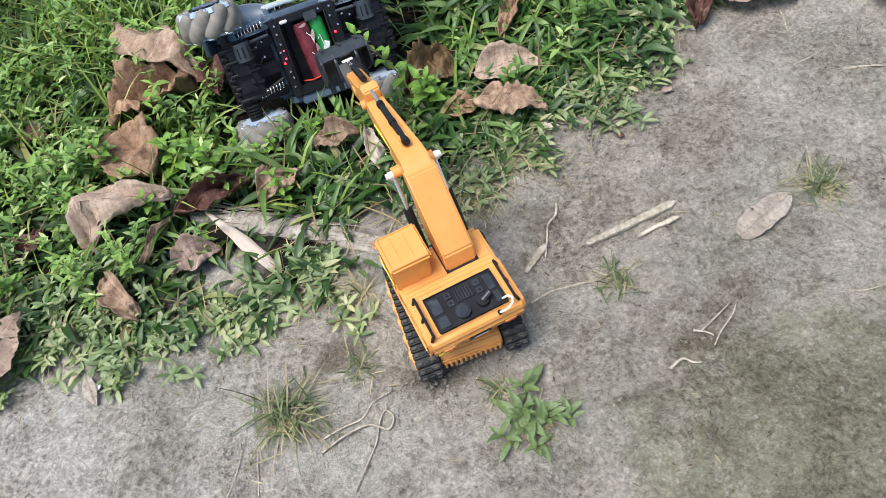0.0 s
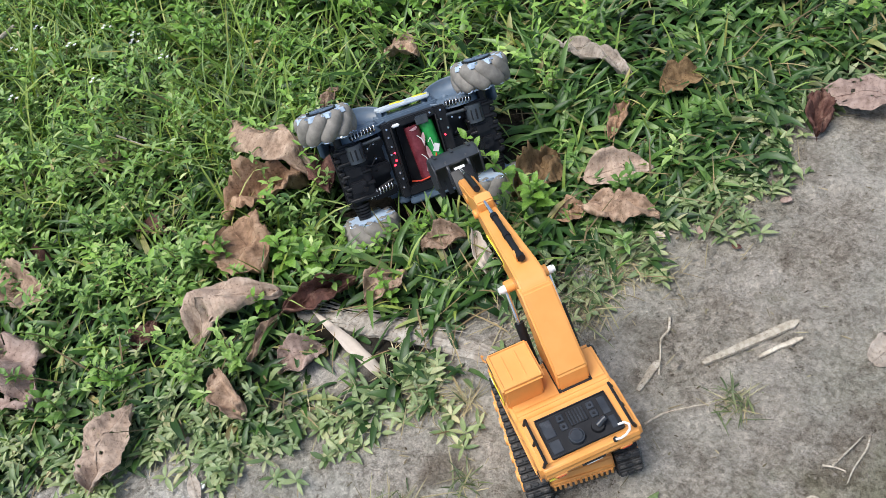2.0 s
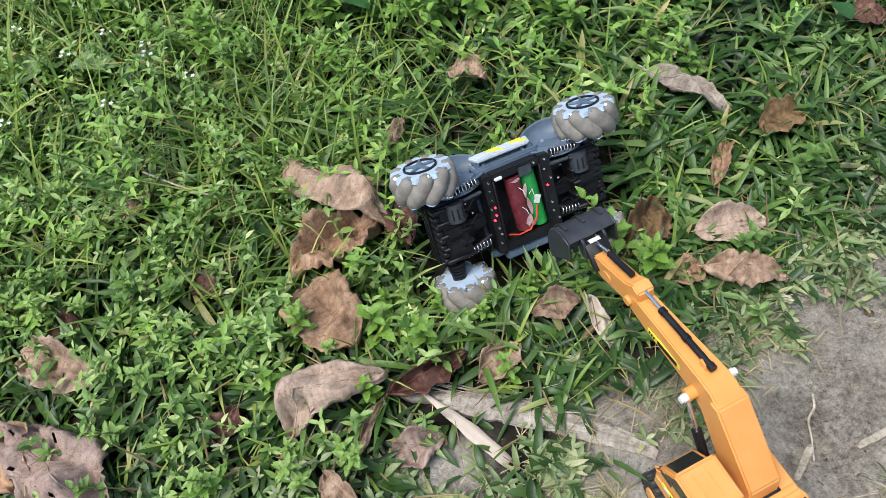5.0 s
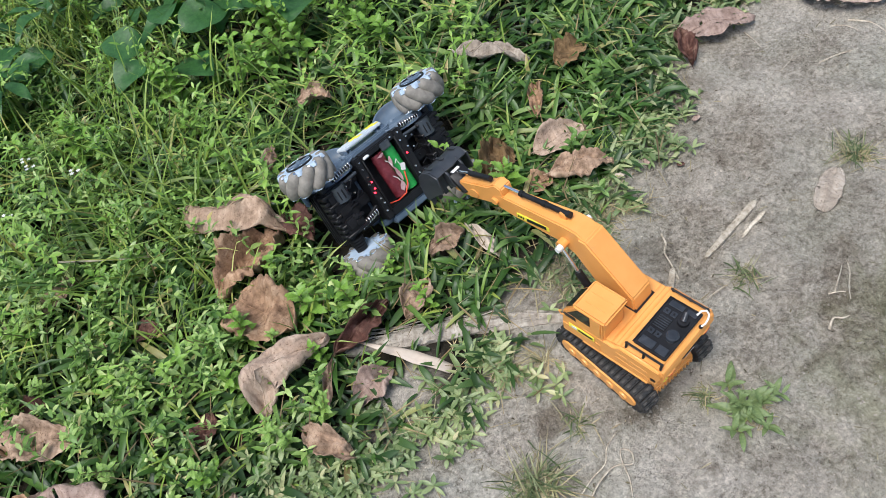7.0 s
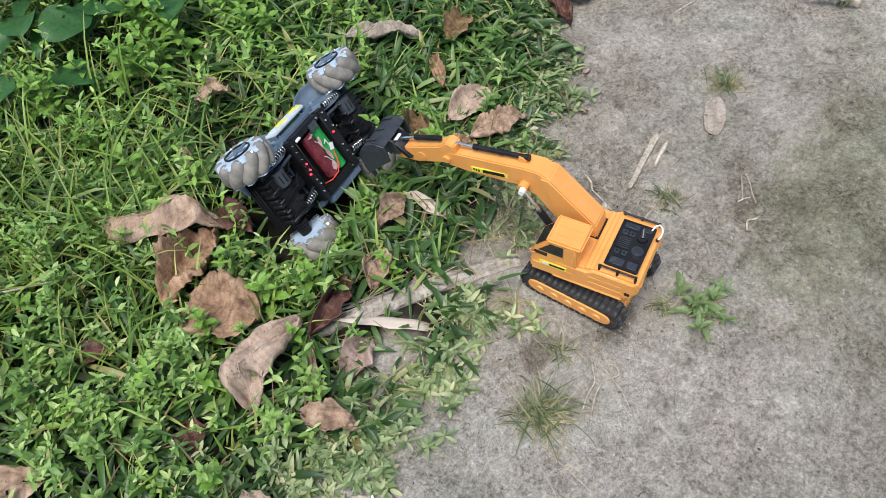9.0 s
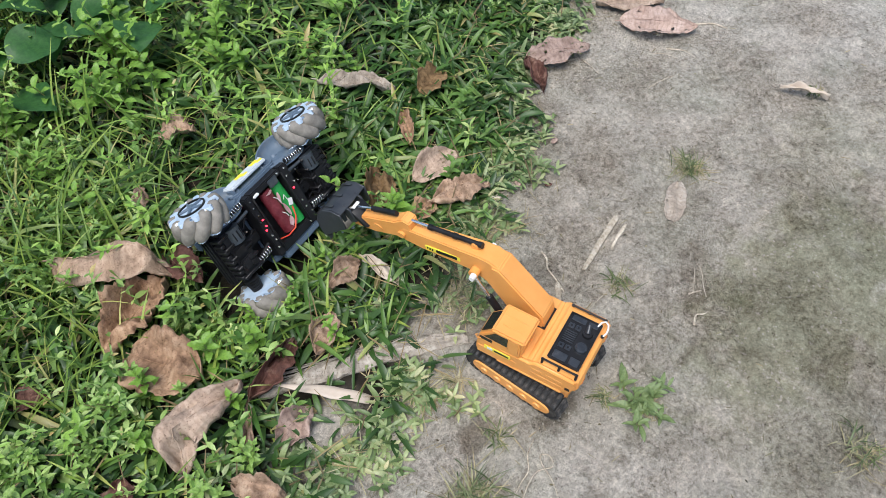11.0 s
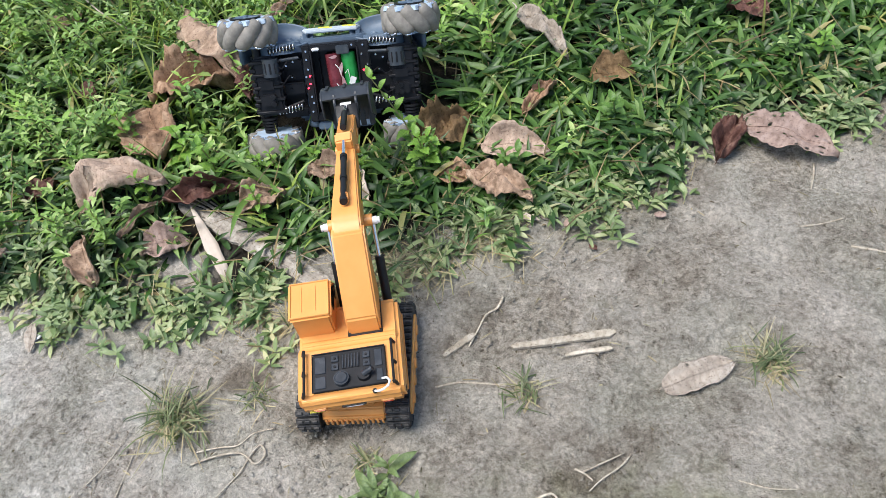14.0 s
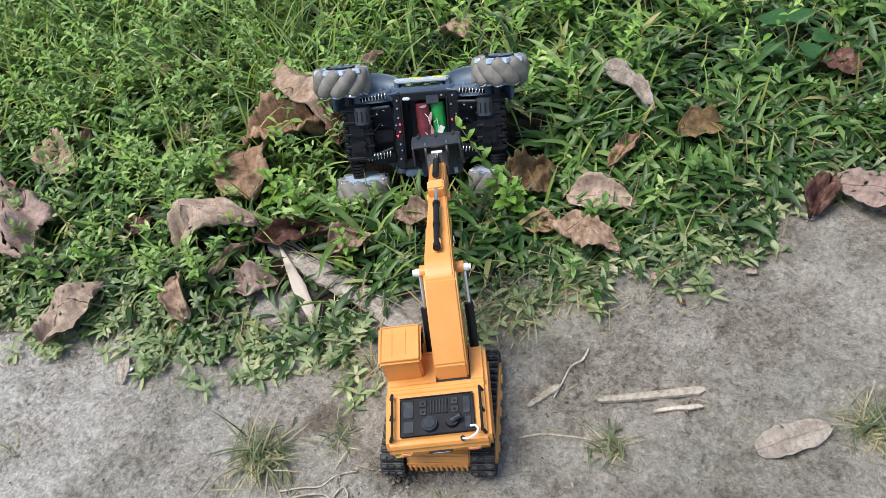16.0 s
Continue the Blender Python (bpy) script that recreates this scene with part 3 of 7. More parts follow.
def coil(bm, a, b, r, turns, wire):
    a, b = Vector(a), Vector(b)
    d = (b - a).normalized()
    s = d.cross(Vector((0.3, 0.1, 1))).normalized()
    u = s.cross(d)
    n = turns * 10
    tube(bm, [a + (b - a) * i / n + r * (s * math.cos(2 * math.pi * i / 10) + u * math.sin(2 * math.pi * i / 10)) for i in range(n + 1)], wire, 5)
    return bm


def guard_bowl(car, sx):
    """A shallow oval bowl with a rolled rim that shields the wheel."""
    c, ax, ay, nz = Vector((0.055 * sx, 0.062, -0.018)), Vector((0.031, 0.004 * sx, 0)), Vector((0, 0.6, -0.8)) * 0.019, Vector((0, 0.8, 0.6))
    bm = bmesh.new()
    n = 40
    rings = []
    for r, d in ((0.0, -0.009), (0.35, -0.0085), (0.66, -0.0065), (0.86, -0.0025), (0.94, 0.0), (1.0, 0.0012), (1.06, 0.0), (1.05, -0.0035), (0.9, -0.007), (0.6, -0.0105), (0.0, -0.0125)):
        if r == 0.0:
            rings.append([bm.verts.new(c + nz * d)])
        else:
            rings.append([bm.verts.new(c + ax * (r * math.cos(2 * math.pi * k / n)) + ay * (r * math.sin(2 * math.pi * k / n)) + nz * d) for k in range(n)])
    for p, q in zip(rings, rings[1:]):
        for k in range(n):
            m = (k + 1) % n
            if len(p) == 1:
                bm.faces.new((p[0], q[k], q[m]))
            elif len(q) == 1:
                bm.faces.new((p[k], q[0], p[m]))
            else:
                bm.faces.new((p[k], q[k], q[m], p[m]))
    bmesh.ops.recalc_face_normals(bm, faces=bm.faces)
    bowl = part("guard_bowl", bm, SLATE, car, "dished slate-blue wheel guard", smooth=True)
    part("strut", rod(bmesh.new(), c - nz * 0.011, Vector((0.05 * sx, 0.045, -0.02)), 0.006, 0.007, 14), SLATE, bowl)


def toy_car():
    car = thing("toy_stunt_car", "slate-blue toy stunt car lying on its side in weeds, underside showing", "toy car", CAR_M)
    # underside tray with the open battery bay
    chassis = part("chassis", box(bmesh.new(), -0.038, 0.045, -0.046, 0.05, -0.022, -0.016, 0.002), BLACK, car, "black plastic underside tray with screws")
    for x0, x1, y0, y1 in ((-0.038, -0.028, -0.046, 0.05), (0.0305, 0.045, -0.046, 0.05), (-0.028, 0.0305, 0.041, 0.05), (-0.028, 0.0305, -0.046, -0.034)):
        part("tray_panel", box(bmesh.new(), x0, x1, y0, y1, -0.017, 0.006, 0.0015), BLACK, chassis)
    for x0, x1 in ((-0.0285, -0.0265), (0.029, 0.031)):
        part("bay_rim", box(bmesh.new(), x0, x1, -0.036, 0.043, 0.004, 0.0085, 0.0006, 1), BLACK, chassis)
    part("bay_floor_rib", box(bmesh.new(), -0.02, -0.0185, -0.033, 0.04, -0.0165, -0.01, 0.0005, 1), BLACK, chassis)
    part("latch", box(bmesh.new(), 0.004, 0.02, 0.036, 0.047, 0.0055, 0.0085, 0.001), DARKSLATE, chassis)
    part("wire_plug", box(bmesh.new(), -0.026, -0.016, 0.0425, 0.0465, 0.006, 0.0095, 0.0012), WHITE, chassis, "small white wire plug")
    for x, y in ((-0.033, 0.043), (-0.0335, 0.033), (-0.033, 0.021), (-0.033, -0.013), (-0.0315, -0.021), (-0.034, -0.032), (-0.0365, 0.012), (0.0375, 0.045), (0.035, 0.034), (0.041, 0.021), (0.0365, -0.008), (0.0365, -0.019), (0.0415, -0.03), (-0.02, 0.0455), (0.024, 0.046), (0.03, -0.04)):
        part("screw", rod(bmesh.new(), (x, y, 0.0058), (x, y, 0.0075), 0.0016, 0.0012, 10), CHROME, chassis)
    for x, y in ((-0.0325, 0.003), (-0.0318, 0.0125), (-0.0355, -0.002), (0.0355, 0.014)):
        part("led", rod(bmesh.new(), (x, y, 0.0055), (x, y, 0.0078), 0.0014, 0.001, 8), LED, chassis, "small glowing red light")
    # black bars and plates added as shade in the gaps between tray and axles
    for sx in (-1, 1):
        for y0, y1 in ((0.022, 0.034), (-0.012, 0.004), (-0.04, -0.028)):
            part("frame_rail", box(bmesh.new(), min(0.04 * sx, 0.072 * sx), max(0.04 * sx, 0.072 * sx), y0, y1, -0.021, -0.007, 0.002), BLACK, chassis)
        part("rail_plate", box(bmesh.new(), min(0.042 * sx, 0.07 * sx), max(0.042 * sx, 0.07 * sx), -0.042, 0.046, -0.0222, -0.0195, 0.001), BLACK, chassis)
        for x, y in ((0.052, 0.03), (0.058, -0.004), (0.05, -0.033), (0.061, 0.026), (0.055, 0.012)):
            part("screw", rod(bmesh.new(), (x * sx, y, -0.0075), (x * sx, y, -0.0045), 0.0017, 0.0012, 10), CHROME if y > 0 else BLACK, chassis)
    # battery pack
    pack = part("battery", rod(bmesh.new(), (0.002, -0.03, -0.0045), (-0.0015, 0.037, -0.0045), 0.0098, sides=24), REDWRAP, car, "maroon and green battery cells in clear wrap", smooth=False)
    part("cell", rod(bmesh.new(), (0.0215, -0.031, -0.005), (0.0175, 0.037, -0.005), 0.0092, sides=24), GREENWRAP, pack, "green battery cell")
    bm = bmesh.new()
    wr = random.Random(4)
    for k, (x, y, l, w, g) in enumerate(((0.0075, 0.018, 0.02, 0.005, 80), (0.0095, -0.002, 0.024, 0.006, 97), (0.005, -0.02, 0.016, 0.008, 70), (0.0, 0.033, 0.012, 0.005, 10), (0.011, -0.024, 0.012, 0.005, 40))):
        n, ring = 9, []
        for j in range(n):
            t = 2 * math.pi * j / n
            q = Matrix.Rotation(radians(g), 3, "Z") @ Vector((l / 2 * math.cos(t) * wr.uniform(0.6, 1.1), w / 2 * math.sin(t) * wr.uniform(0.6, 1.1), 0))
            ring.append(q + Vector((x, y, 0.0052 + 0.0012 * wr.random())))
        top, low = [bm.verts.new(q) for q in ring], [bm.verts.new(q - Vector((0, 0, 0.0012))) for q in ring]
        bm.faces.new(top), bm.faces.new(low[::-1])
        for j in range(n):
            bm.faces.new((top[j], low[j], low[(j + 1) % n], top[(j + 1) % n]))
    part("wrap_fold", bm, WRAP, pack, "pinkish crinkled wrap")
    part("label_patch", box(bmesh.new(), -0.0035, 0.0035, -0.005, 0.005, -0.0004, 0.0004, 0.0002, 1, Matrix.Translation((0.0205, 0.002, 0.0045)) @ Matrix.Rotation(radians(-25), 4, "Z")), WHITE, pack, "white label")
    # white tubes for label lines and the clear wrap's glints, put in as shapes
    bm = bmesh.new()
    for x, y, k in ((0.001, 0.024, 1), (0.012, 0.012, -1), (0.0, 0.0, 1)):
        tube(bm, [(x, y, 0.0052), (x + 0.004, y - 0.005 * k, 0.006), (x + 0.006, y - 0.011, 0.0054)], 0.0005, 5)
    part("label_bar", bm, WHITE, pack)
    bm = bmesh.new()
    tube(bm, [(-0.02, -0.031, -0.004), (-0.01, -0.032, 0.004), (0.004, -0.03, 0.0062), (0.014, -0.018, 0.0064), (0.018, -0.004, 0.006)], 0.001, 6)
    part("wire", bm, REDLENS, pack, "red battery wire")
    for k, (x0, y0) in enumerate(((-0.05, 0.03), (-0.05, 0.012), (0.048, 0.012), (0.048, -0.012))):
        s = -1 if x0 < 0 else 1
        bm = bmesh.new()
        tube(bm, [(x0, y0, 0.007), (x0 + 0.006 * s, y0 + 0.005, 0.012), (x0 + 0.014 * s, y0 - 0.004, 0.011), (x0 + 0.022 * s, y0 - 0.001, 0.012)], 0.0008, 6)
        part("wire", bm, BLACK, chassis, "thin motor wire")
    # pale bar over the flank, and curved wings that run out to the wheels
    bm = bmesh.new()
    prism(bm, [(-0.037, -0.03), (-0.033, -0.012), (0.033, -0.012), (0.037, -0.03)], 0.061, 0.066, 0.0014)
    bar = part("flank_bar", bm, PALEBAR, car, "pale bar with yellow flashes")
    for x in (-0.016, 0.014):
        bm = bmesh.new()
        box(bm, x, x + 0.014, 0.0658, 0.0667, -0.027, -0.02, 0.0003, 1)
        box(bm, x + 0.008, x + 0.018, 0.0658, 0.0667, -0.02, -0.015, 0.0003, 1)
        part("flash", bm, STICKERY, bar, "yellow flash")
    for x in (-0.033, 0.033):
        part("bar_leg", box(bmesh.new(), x - 0.003, x + 0.003, 0.046, 0.0625, -0.026, -0.014, 0.001), SLATE, bar)
    for sx in (-1, 1):
        guard_bowl(car, sx)
    # axle housings with ribbed ends, reaching to the wheels
    for sx in (-1, 1):
        x = 0.084 * sx
        bm = bmesh.new()
        box(bm, x - 0.016, x + 0.016, -0.032, 0.042, -0.012, 0.009, 0.003)
        box(bm, x - 0.012, x + 0.008, -0.02, -0.004, 0.008, 0.014, 0.002)
        box(bm, x - 0.012, x + 0.008, 0.0, 0.014, 0.008, 0.0125, 0.002)
        axle = part("axle_housing", bm, BLACK, car, "ribbed black axle housing")
        for k in range(6):
            bm = bmesh.new()
            rod(bm, (x + 0.007 * sx, -0.035 - 0.004 * k, 0), (x + 0.007 * sx, -0.0378 - 0.004 * k, 0), 0.0105 - 0.0006 * k, sides=18)
            part("bellows_ring", bm, BLACK, axle)
        part("axle_shaft", rod(bmesh.new(), (x + 0.01 * sx, -0.062, 0), (x + 0.01 * sx, 0.064, 0), 0.0052, sides=14), BLACK, axle)
        for k in range(5):
            y = -0.029 + 0.0155 * k
            part("clamp", box(bmesh.new(), x - 0.0185, x + 0.0185, y, y + 0.004, -0.01, 0.0115, 0.001, 1), BLACK, axle)
        for k in range(8):
            y = -0.028 + 0.0085 * k
            part("outer_lug", box(bmesh.new(), x + 0.017 * sx - 0.0035, x + 0.017 * sx + 0.0035, y, y + 0.005, -0.008, 0.0085 + 0.002 * (k % 2), 0.0008, 1), BLACK, axle)
        can = part("motor_can", rod(bmesh.new(), (x - 0.006 * sx, 0.017, 0.007), (x - 0.006 * sx, 0.039, 0.007), 0.0105, sides=24), DARKSLATE, axle, "dark motor can with slots")
        # slots drawn as raised black strips, the dark inside put into colour
        for k in (-1, 0, 1):
            part("slot", box(bmesh.new(), x - 0.006 * sx + 0.0055 * k - 0.0012, x - 0.006 * sx + 0.0055 * k + 0.0012, 0.021, 0.034, 0.0155, 0.0178 - 0.0016 * abs(k), 0.0003, 1), BLACK, can)
        for k in range(2):
            y = -0.016 + 0.009 * k
            part("boss", rod(bmesh.new(), (x - 0.004 * sx, y, 0.0138), (x - 0.004 * sx, y, 0.016), 0.0036, 0.0032, 14), BLACK, axle)
        for y, lab in ((0.05, "bright coil spring"), (-0.024, "bright coil spring")):
            x0, x1 = 0.046 * sx, 0.079 * sx
            strut = part("shock_absorber", rod(bmesh.new(), (x0, y, 0.004), (x1, y - 0.004, 0.004), 0.0028, sides=10), BLACK, car)
            part("spring", coil(bmesh.new(), (x0, y, 0.004), (x1, y - 0.004, 0.004), 0.0046, 8, 0.0008), CHROME, strut, lab, smooth=True)
        part("link_arm", rod(bmesh.new(), (0.043 * sx, 0.036, 0.004), (0.07 * sx, 0.035, 0.006), 0.0022, sides=10), DARKSLATE, car)
        part("link_arm", rod(bmesh.new(), (0.043 * sx, -0.018, 0.004), (0.07 * sx, -0.026, 0.004), 0.0024, sides=10), BLACK, car)
    # body shell behind the tray: side panels and mudguards
    bm = bmesh.new()
    prism(bm, [(-0.055, -0.0225), (-0.046, -0.056), (0.046, -0.056), (0.055, -0.0225)], -0.05, 0.05, 0.004)
    shell = part("body_shell", bm, SLATE, car, "slate-blue moulded body shell")
    for s in (-1, 1):
        bm = bmesh.new()
        prism(bm, [(-0.044, -0.012), (-0.04, -0.03), (0.04, -0.03), (0.044, -0.012), (0.036, -0.008), (-0.036, -0.008)], 0.047 * s, 0.056 * s, 0.002)
        panel = part("side_panel", bm, SLATE, shell)
        for sx in (-1, 1) if s > 0 else ():
            bm = bmesh.new()
            n = 14
            rows = []
            for i in range(n):
                a = radians(15 + 150 * i / (n - 1))
                cx, cz = 0.075 * sx, -0.004
                rows.append([bm.verts.new((cx + r * math.cos(a), y * s, cz - r * math.sin(a) * 1.08)) for r, y in ((0.041, 0.03), (0.0445, 0.034), (0.0445, 0.056), (0.041, 0.058), (0.039, 0.055), (0.039, 0.033))])
            for q, w in zip(rows, rows[1:]):
                for j in range(6):
                    bm.faces.new((q[j], q[(j + 1) % 6], w[(j + 1) % 6], w[j]))
            bm.faces.new(rows[0]), bm.faces.new(rows[-1][::-1])
            bmesh.ops.recalc_face_normals(bm, faces=bm.faces)
            part("mudguard", bm, SLATE, shell, smooth=True)
            bm = bmesh.new()
            rod(bm, (0.066 * sx, 0.042 * s, -0.028), (0.066 * sx, 0.054 * s, -0.028), 0.036, 0.032, 32)
            part("guard_disc", bm, SLATE, shell)
    for sx in (-1, 1):
        bumper = part("bumper", box(bmesh.new(), 0.1 * sx - 0.004, 0.1 * sx + 0.004, -0.042, 0.042, -0.034, -0.012, 0.002), BLACK, car, "black bumper plate")
        for k in range(3):
            part("bumper_rib", box(bmesh.new(), 0.104 * sx - 0.0015, 0.104 * sx + 0.0015, -0.036, 0.036, -0.031 + 0.007 * k, -0.028 + 0.007 * k, 0.0005, 1), BLACK, bumper)
    bm = bmesh.new()
    box(bm, -0.03, 0.042, -0.058, -0.047, -0.006, 0.004, 0.002)
    part("side_sill", bm, SLATE, car)
    for sx in (-1, 1):
        for sy in (-1, 1):
            x = (0.1 if sy > 0 else 0.087) * sx
            m = pose(x, 0.071 * sy, 0) @ Matrix.Rotation(radians(-90 * sy), 4, "X")
            wheel(car, m, 1 if sx * sy > 0 else -1)
    return car


toy_car()


# ---------------------------------------------------------------- the toy excavator
EXC = (0.252, -0.19)


def reach(ob):
    """Draws the boom and stick out to their full reach; the bucket goes along."""
    for v in ob.data.vertices:
        v.co.x += 0.187 * (min(max(v.co.x, 0.07), 0.23) - 0.07)
    for c in ob.children:
        reach(c)


def knob(bm, x, y, z, r, h):
    rod(bm, (x, y, z), (x, y, z + h), r, r * 0.86, 18)


def toy_excavator():
    ex = thing("toy_excavator", "yellow toy excavator with black tracks and bucket on the earth path", "toy excavator", pose(EXC[0], EXC[1], float(height(*EXC)) + 0.0005, 0, 0, 104))
    # ---- undercarriage, turned a little against the house
    bm = bmesh.new()
    prism(bm, [(-0.058, 0.012), (-0.061, 0.02), (-0.054, 0.03), (-0.03, 0.037), (0.03, 0.037), (0.054, 0.03), (0.061, 0.02), (0.058, 0.012)], -0.031, 0.031, 0.0015)
    uc = part("undercarriage", bm, YELLOW, ex, "yellow plastic track frame", pose(-0.011, 0.002, 0) @ Matrix.Rotation(radians(-7), 4, "Z"))
    for sx in (-1, 1):
        bm = bmesh.new()
        box(bm, 0.0575 * sx - 0.0025, 0.0575 * sx + 0.0025, -0.03, 0.03, 0.0205, 0.0245, 0.0008, 1)
        grille = part("grille", bm, YELLOW, uc)
        for k in range(12):
            y = -0.0275 + 0.005 * k
            part("slat", box(bmesh.new(), 0.0595 * sx - 0.002, 0.0595 * sx + 0.002, y - 0.0013, y + 0.0013, 0.012, 0.0215, 0.0005, 1), YELLOW, grille)
        bm = bmesh.new()
        m = Matrix.Translation((0.041 * sx, 0, 0.0345)) @ Matrix.Rotation(radians(15 * sx), 4, "Y")
        for r, z in ((0.0085, 0.0), (0.006, 0.0012), (0.003, 0.0024)):
            bmesh.ops.create_cone(bm, cap_ends=True, segments=24, radius1=r, radius2=r * 0.92, depth=0.002, matrix=m @ Matrix.Translation((0, 0, z)))
        for dx, dy in ((-0.009, -0.02), (-0.009, 0.02), (0.009, -0.02), (0.009, 0.02)):
            bmesh.ops.create_cone(bm, cap_ends=True, segments=10, radius1=0.0014, radius2=0.001, depth=0.002, matrix=m @ Matrix.Translation((dx, dy, 0.0004)))
        part("boss", bm, YELLOW, uc)
    bm = bmesh.new()
    box(bm, -0.028, 0.028, -0.024, 0.024, 0.035, 0.041, 0.002)
    part("deck", bm, YELLOW, uc)
    bm = bmesh.new()
    rod(bm, (0.009, 0, 0.04), (0.009, 0, 0.049), 0.03, sides=36)
    part("turntable", bm, BLACK, uc)
    # track belt outline: a stadium, with a shoe on every step
    R, HALF = 0.0158, 0.05
    shoe = bmesh.new()
    box(shoe, -0.0031, 0.0031, -0.0115, 0.0115, -0.001, 0.0012, 0.0005, 1)
    for y in (-0.0072, 0.0, 0.0072):
        box(shoe, -0.0016, 0.0016, y - 0.0027, y + 0.0027, 0.001, 0.003, 0.0005, 1)
    shoe_me = bpy.data.meshes.new("track_shoe")
    shoe.to_mesh(shoe_me)
    shoe.free()
    shoe_me.materials.append(RUBBER)
    per = 4 * HALF + 2 * math.pi * R
    for s in (-1, 1):
        y = 0.0435 * s
        out = [(HALF + R * 0.9 * math.cos(a), 0.0185 + R * 0.9 * math.sin(a)) for a in (math.pi * (-0.5 + i / 10) for i in range(11))]
        out += [(-HALF + R * 0.9 * math.cos(a), 0.0185 + R * 0.9 * math.sin(a)) for a in (math.pi * (0.5 + i / 10) for i in range(11))]
        track = part("track", prism(bmesh.new(), out, y - 0.0108, y + 0.0108), RUBBER, uc, "black rubber crawler track")
        side = [(x * 0.86, 0.0185 + (z - 0.0185) * 0.66) for x, z in out]
        part("side_frame", prism(bmesh.new(), side, y + 0.0095 * s, y + 0.0128 * s, 0.0006, 1), YELLOW, track, "yellow track side frame")
        for k in range(5):
            x = -0.038 + 0.019 * k
            bm = bmesh.new()
            rod(bm, (x, y + 0.012 * s, 0.0165), (x, y + 0.0145 * s, 0.0165), 0.0058, 0.005, 16)
            part("road_wheel", bm, YELLOW, track)
        n = 38
        for i in range(n):
            d = per * i / n
            if d < 2 * HALF:
                x, z, a = -HALF + d, 0.0185 + R, 0
            elif d < 2 * HALF + math.pi * R:
                a = (d - 2 * HALF) / R
                x, z = HALF + R * math.sin(a), 0.0185 + R * math.cos(a)
            elif d < 4 * HALF + math.pi * R:
                x, z, a = HALF - (d - 2 * HALF - math.pi * R), 0.0185 - R, math.pi
            else:
                a = math.pi + (d - 4 * HALF - math.pi * R) / R
                x, z = -HALF + R * math.sin(a), 0.0185 + R * math.cos(a)
            shared("track_shoe", shoe_me, track, pose(x, y, z) @ Matrix.Rotation(a, 4, "Y"))
    # ---- house
    bm = bmesh.new()
    prism(bm, [(-0.064, 0.048), (-0.076, 0.058), (-0.0815, 0.076), (-0.077, 0.086), (-0.025, 0.086), (-0.018, 0.08), (0.02, 0.08), (0.024, 0.074), (0.024, 0.046)], -0.048, 0.048, 0.0085, 5)
    house = part("house", bm, YELLOW, ex, "yellow plastic revolving house", smooth=False)
    bm = bmesh.new()
    box(bm, -0.064, 0.022, -0.0492, 0.0492, 0.0475, 0.0525, 0.0015)
    part("skirt", bm, YELLOW, house)
    bm = bmesh.new()
    box(bm, -0.006, 0.05, 0.01, 0.0485, 0.048, 0.068, 0.003)
    part("cab_floor", bm, YELLOW, house)
    # panel lines on the side
    for s in (-1, 1):
        for x0, x1, z0, z1 in ((-0.062, -0.04, 0.066, 0.073), (-0.037, -0.022, 0.066, 0.073), (-0.062, -0.022, 0.057, 0.063)):
            bm = bmesh.new()
            box(bm, x0, x1, 0.0475 * s - 0.0009, 0.0475 * s + 0.0009, z0, z1, 0.0006, 1)
            part("side_hatch", bm, YELLOW, house)
        bm = bmesh.new()
        box(bm, -0.072, -0.066, 0.0478 * s - 0.0008, 0.0478 * s + 0.0008, 0.061, 0.066, 0.0004, 1)
        part("badge", bm, BLACK, house)
    for k in range(4):
        part("louvre", box(bmesh.new(), -0.0725 + 0.0028 * k, -0.0713 + 0.0028 * k, 0.0472, 0.0486, 0.054, 0.061, 0.0003, 1), YELLOW, house)
    # control lid on top: a black tray with raised pads, a dial and a switch
    lid = part("control_lid", box(bmesh.new(), -0.073, -0.034, -0.034, 0.034, 0.0855, 0.0885, 0.0012), BLACK, house, "glossy black control lid")
    bm = bmesh.new()
    tube(bm, [(-0.0725, -0.0335, 0.0888), (-0.0725, 0.0335, 0.0888), (-0.0345, 0.0335, 0.0888), (-0.0345, -0.0335, 0.0888), (-0.0725, -0.0335, 0.0888)], 0.0009, 6)
    part("lid_rim", bm, BLACK, lid)
    for x0, x1, y0, y1 in ((-0.07, -0.058, 0.021, 0.031), (-0.055, -0.038, 0.021, 0.031), (-0.07, -0.058, -0.031, -0.025), (-0.055, -0.038, -0.031, -0.024)):
        part("plate", box(bmesh.new(), x0, x1, y0, y1, 0.0884, 0.0894, 0.0005, 1), LIDGREY, lid)
    for x, y in ((-0.0415, -0.0165), (-0.05, -0.0165), (-0.0415, 0.0125), (-0.05, 0.0125)):
        pad = part("pad", box(bmesh.new(), x - 0.0034, x + 0.0034, y - 0.0034, y + 0.0034, 0.0884, 0.0896, 0.0005, 1), LIDGREY, lid)
        part("screw", rod(bmesh.new(), (x, y, 0.0894), (x, y, 0.0902), 0.0015, 0.0012, 10), BLACK, pad)
    part("grille_plate", box(bmesh.new(), -0.053, -0.038, -0.0105, 0.006, 0.0884, 0.0891, 0.0004, 1), BLACK, lid)
    for k in range(6):
        part("grille_bar", box(bmesh.new(), -0.0525, -0.0385, -0.0095 + 0.0028 * k, -0.0082 + 0.0028 * k, 0.089, 0.0899, 0.0003, 1), LIDGREY, lid)
    bm = bmesh.new()
    rod(bm, (-0.0635, 0.0065, 0.0884), (-0.0635, 0.0065, 0.0925), 0.0074, 0.007, 28)
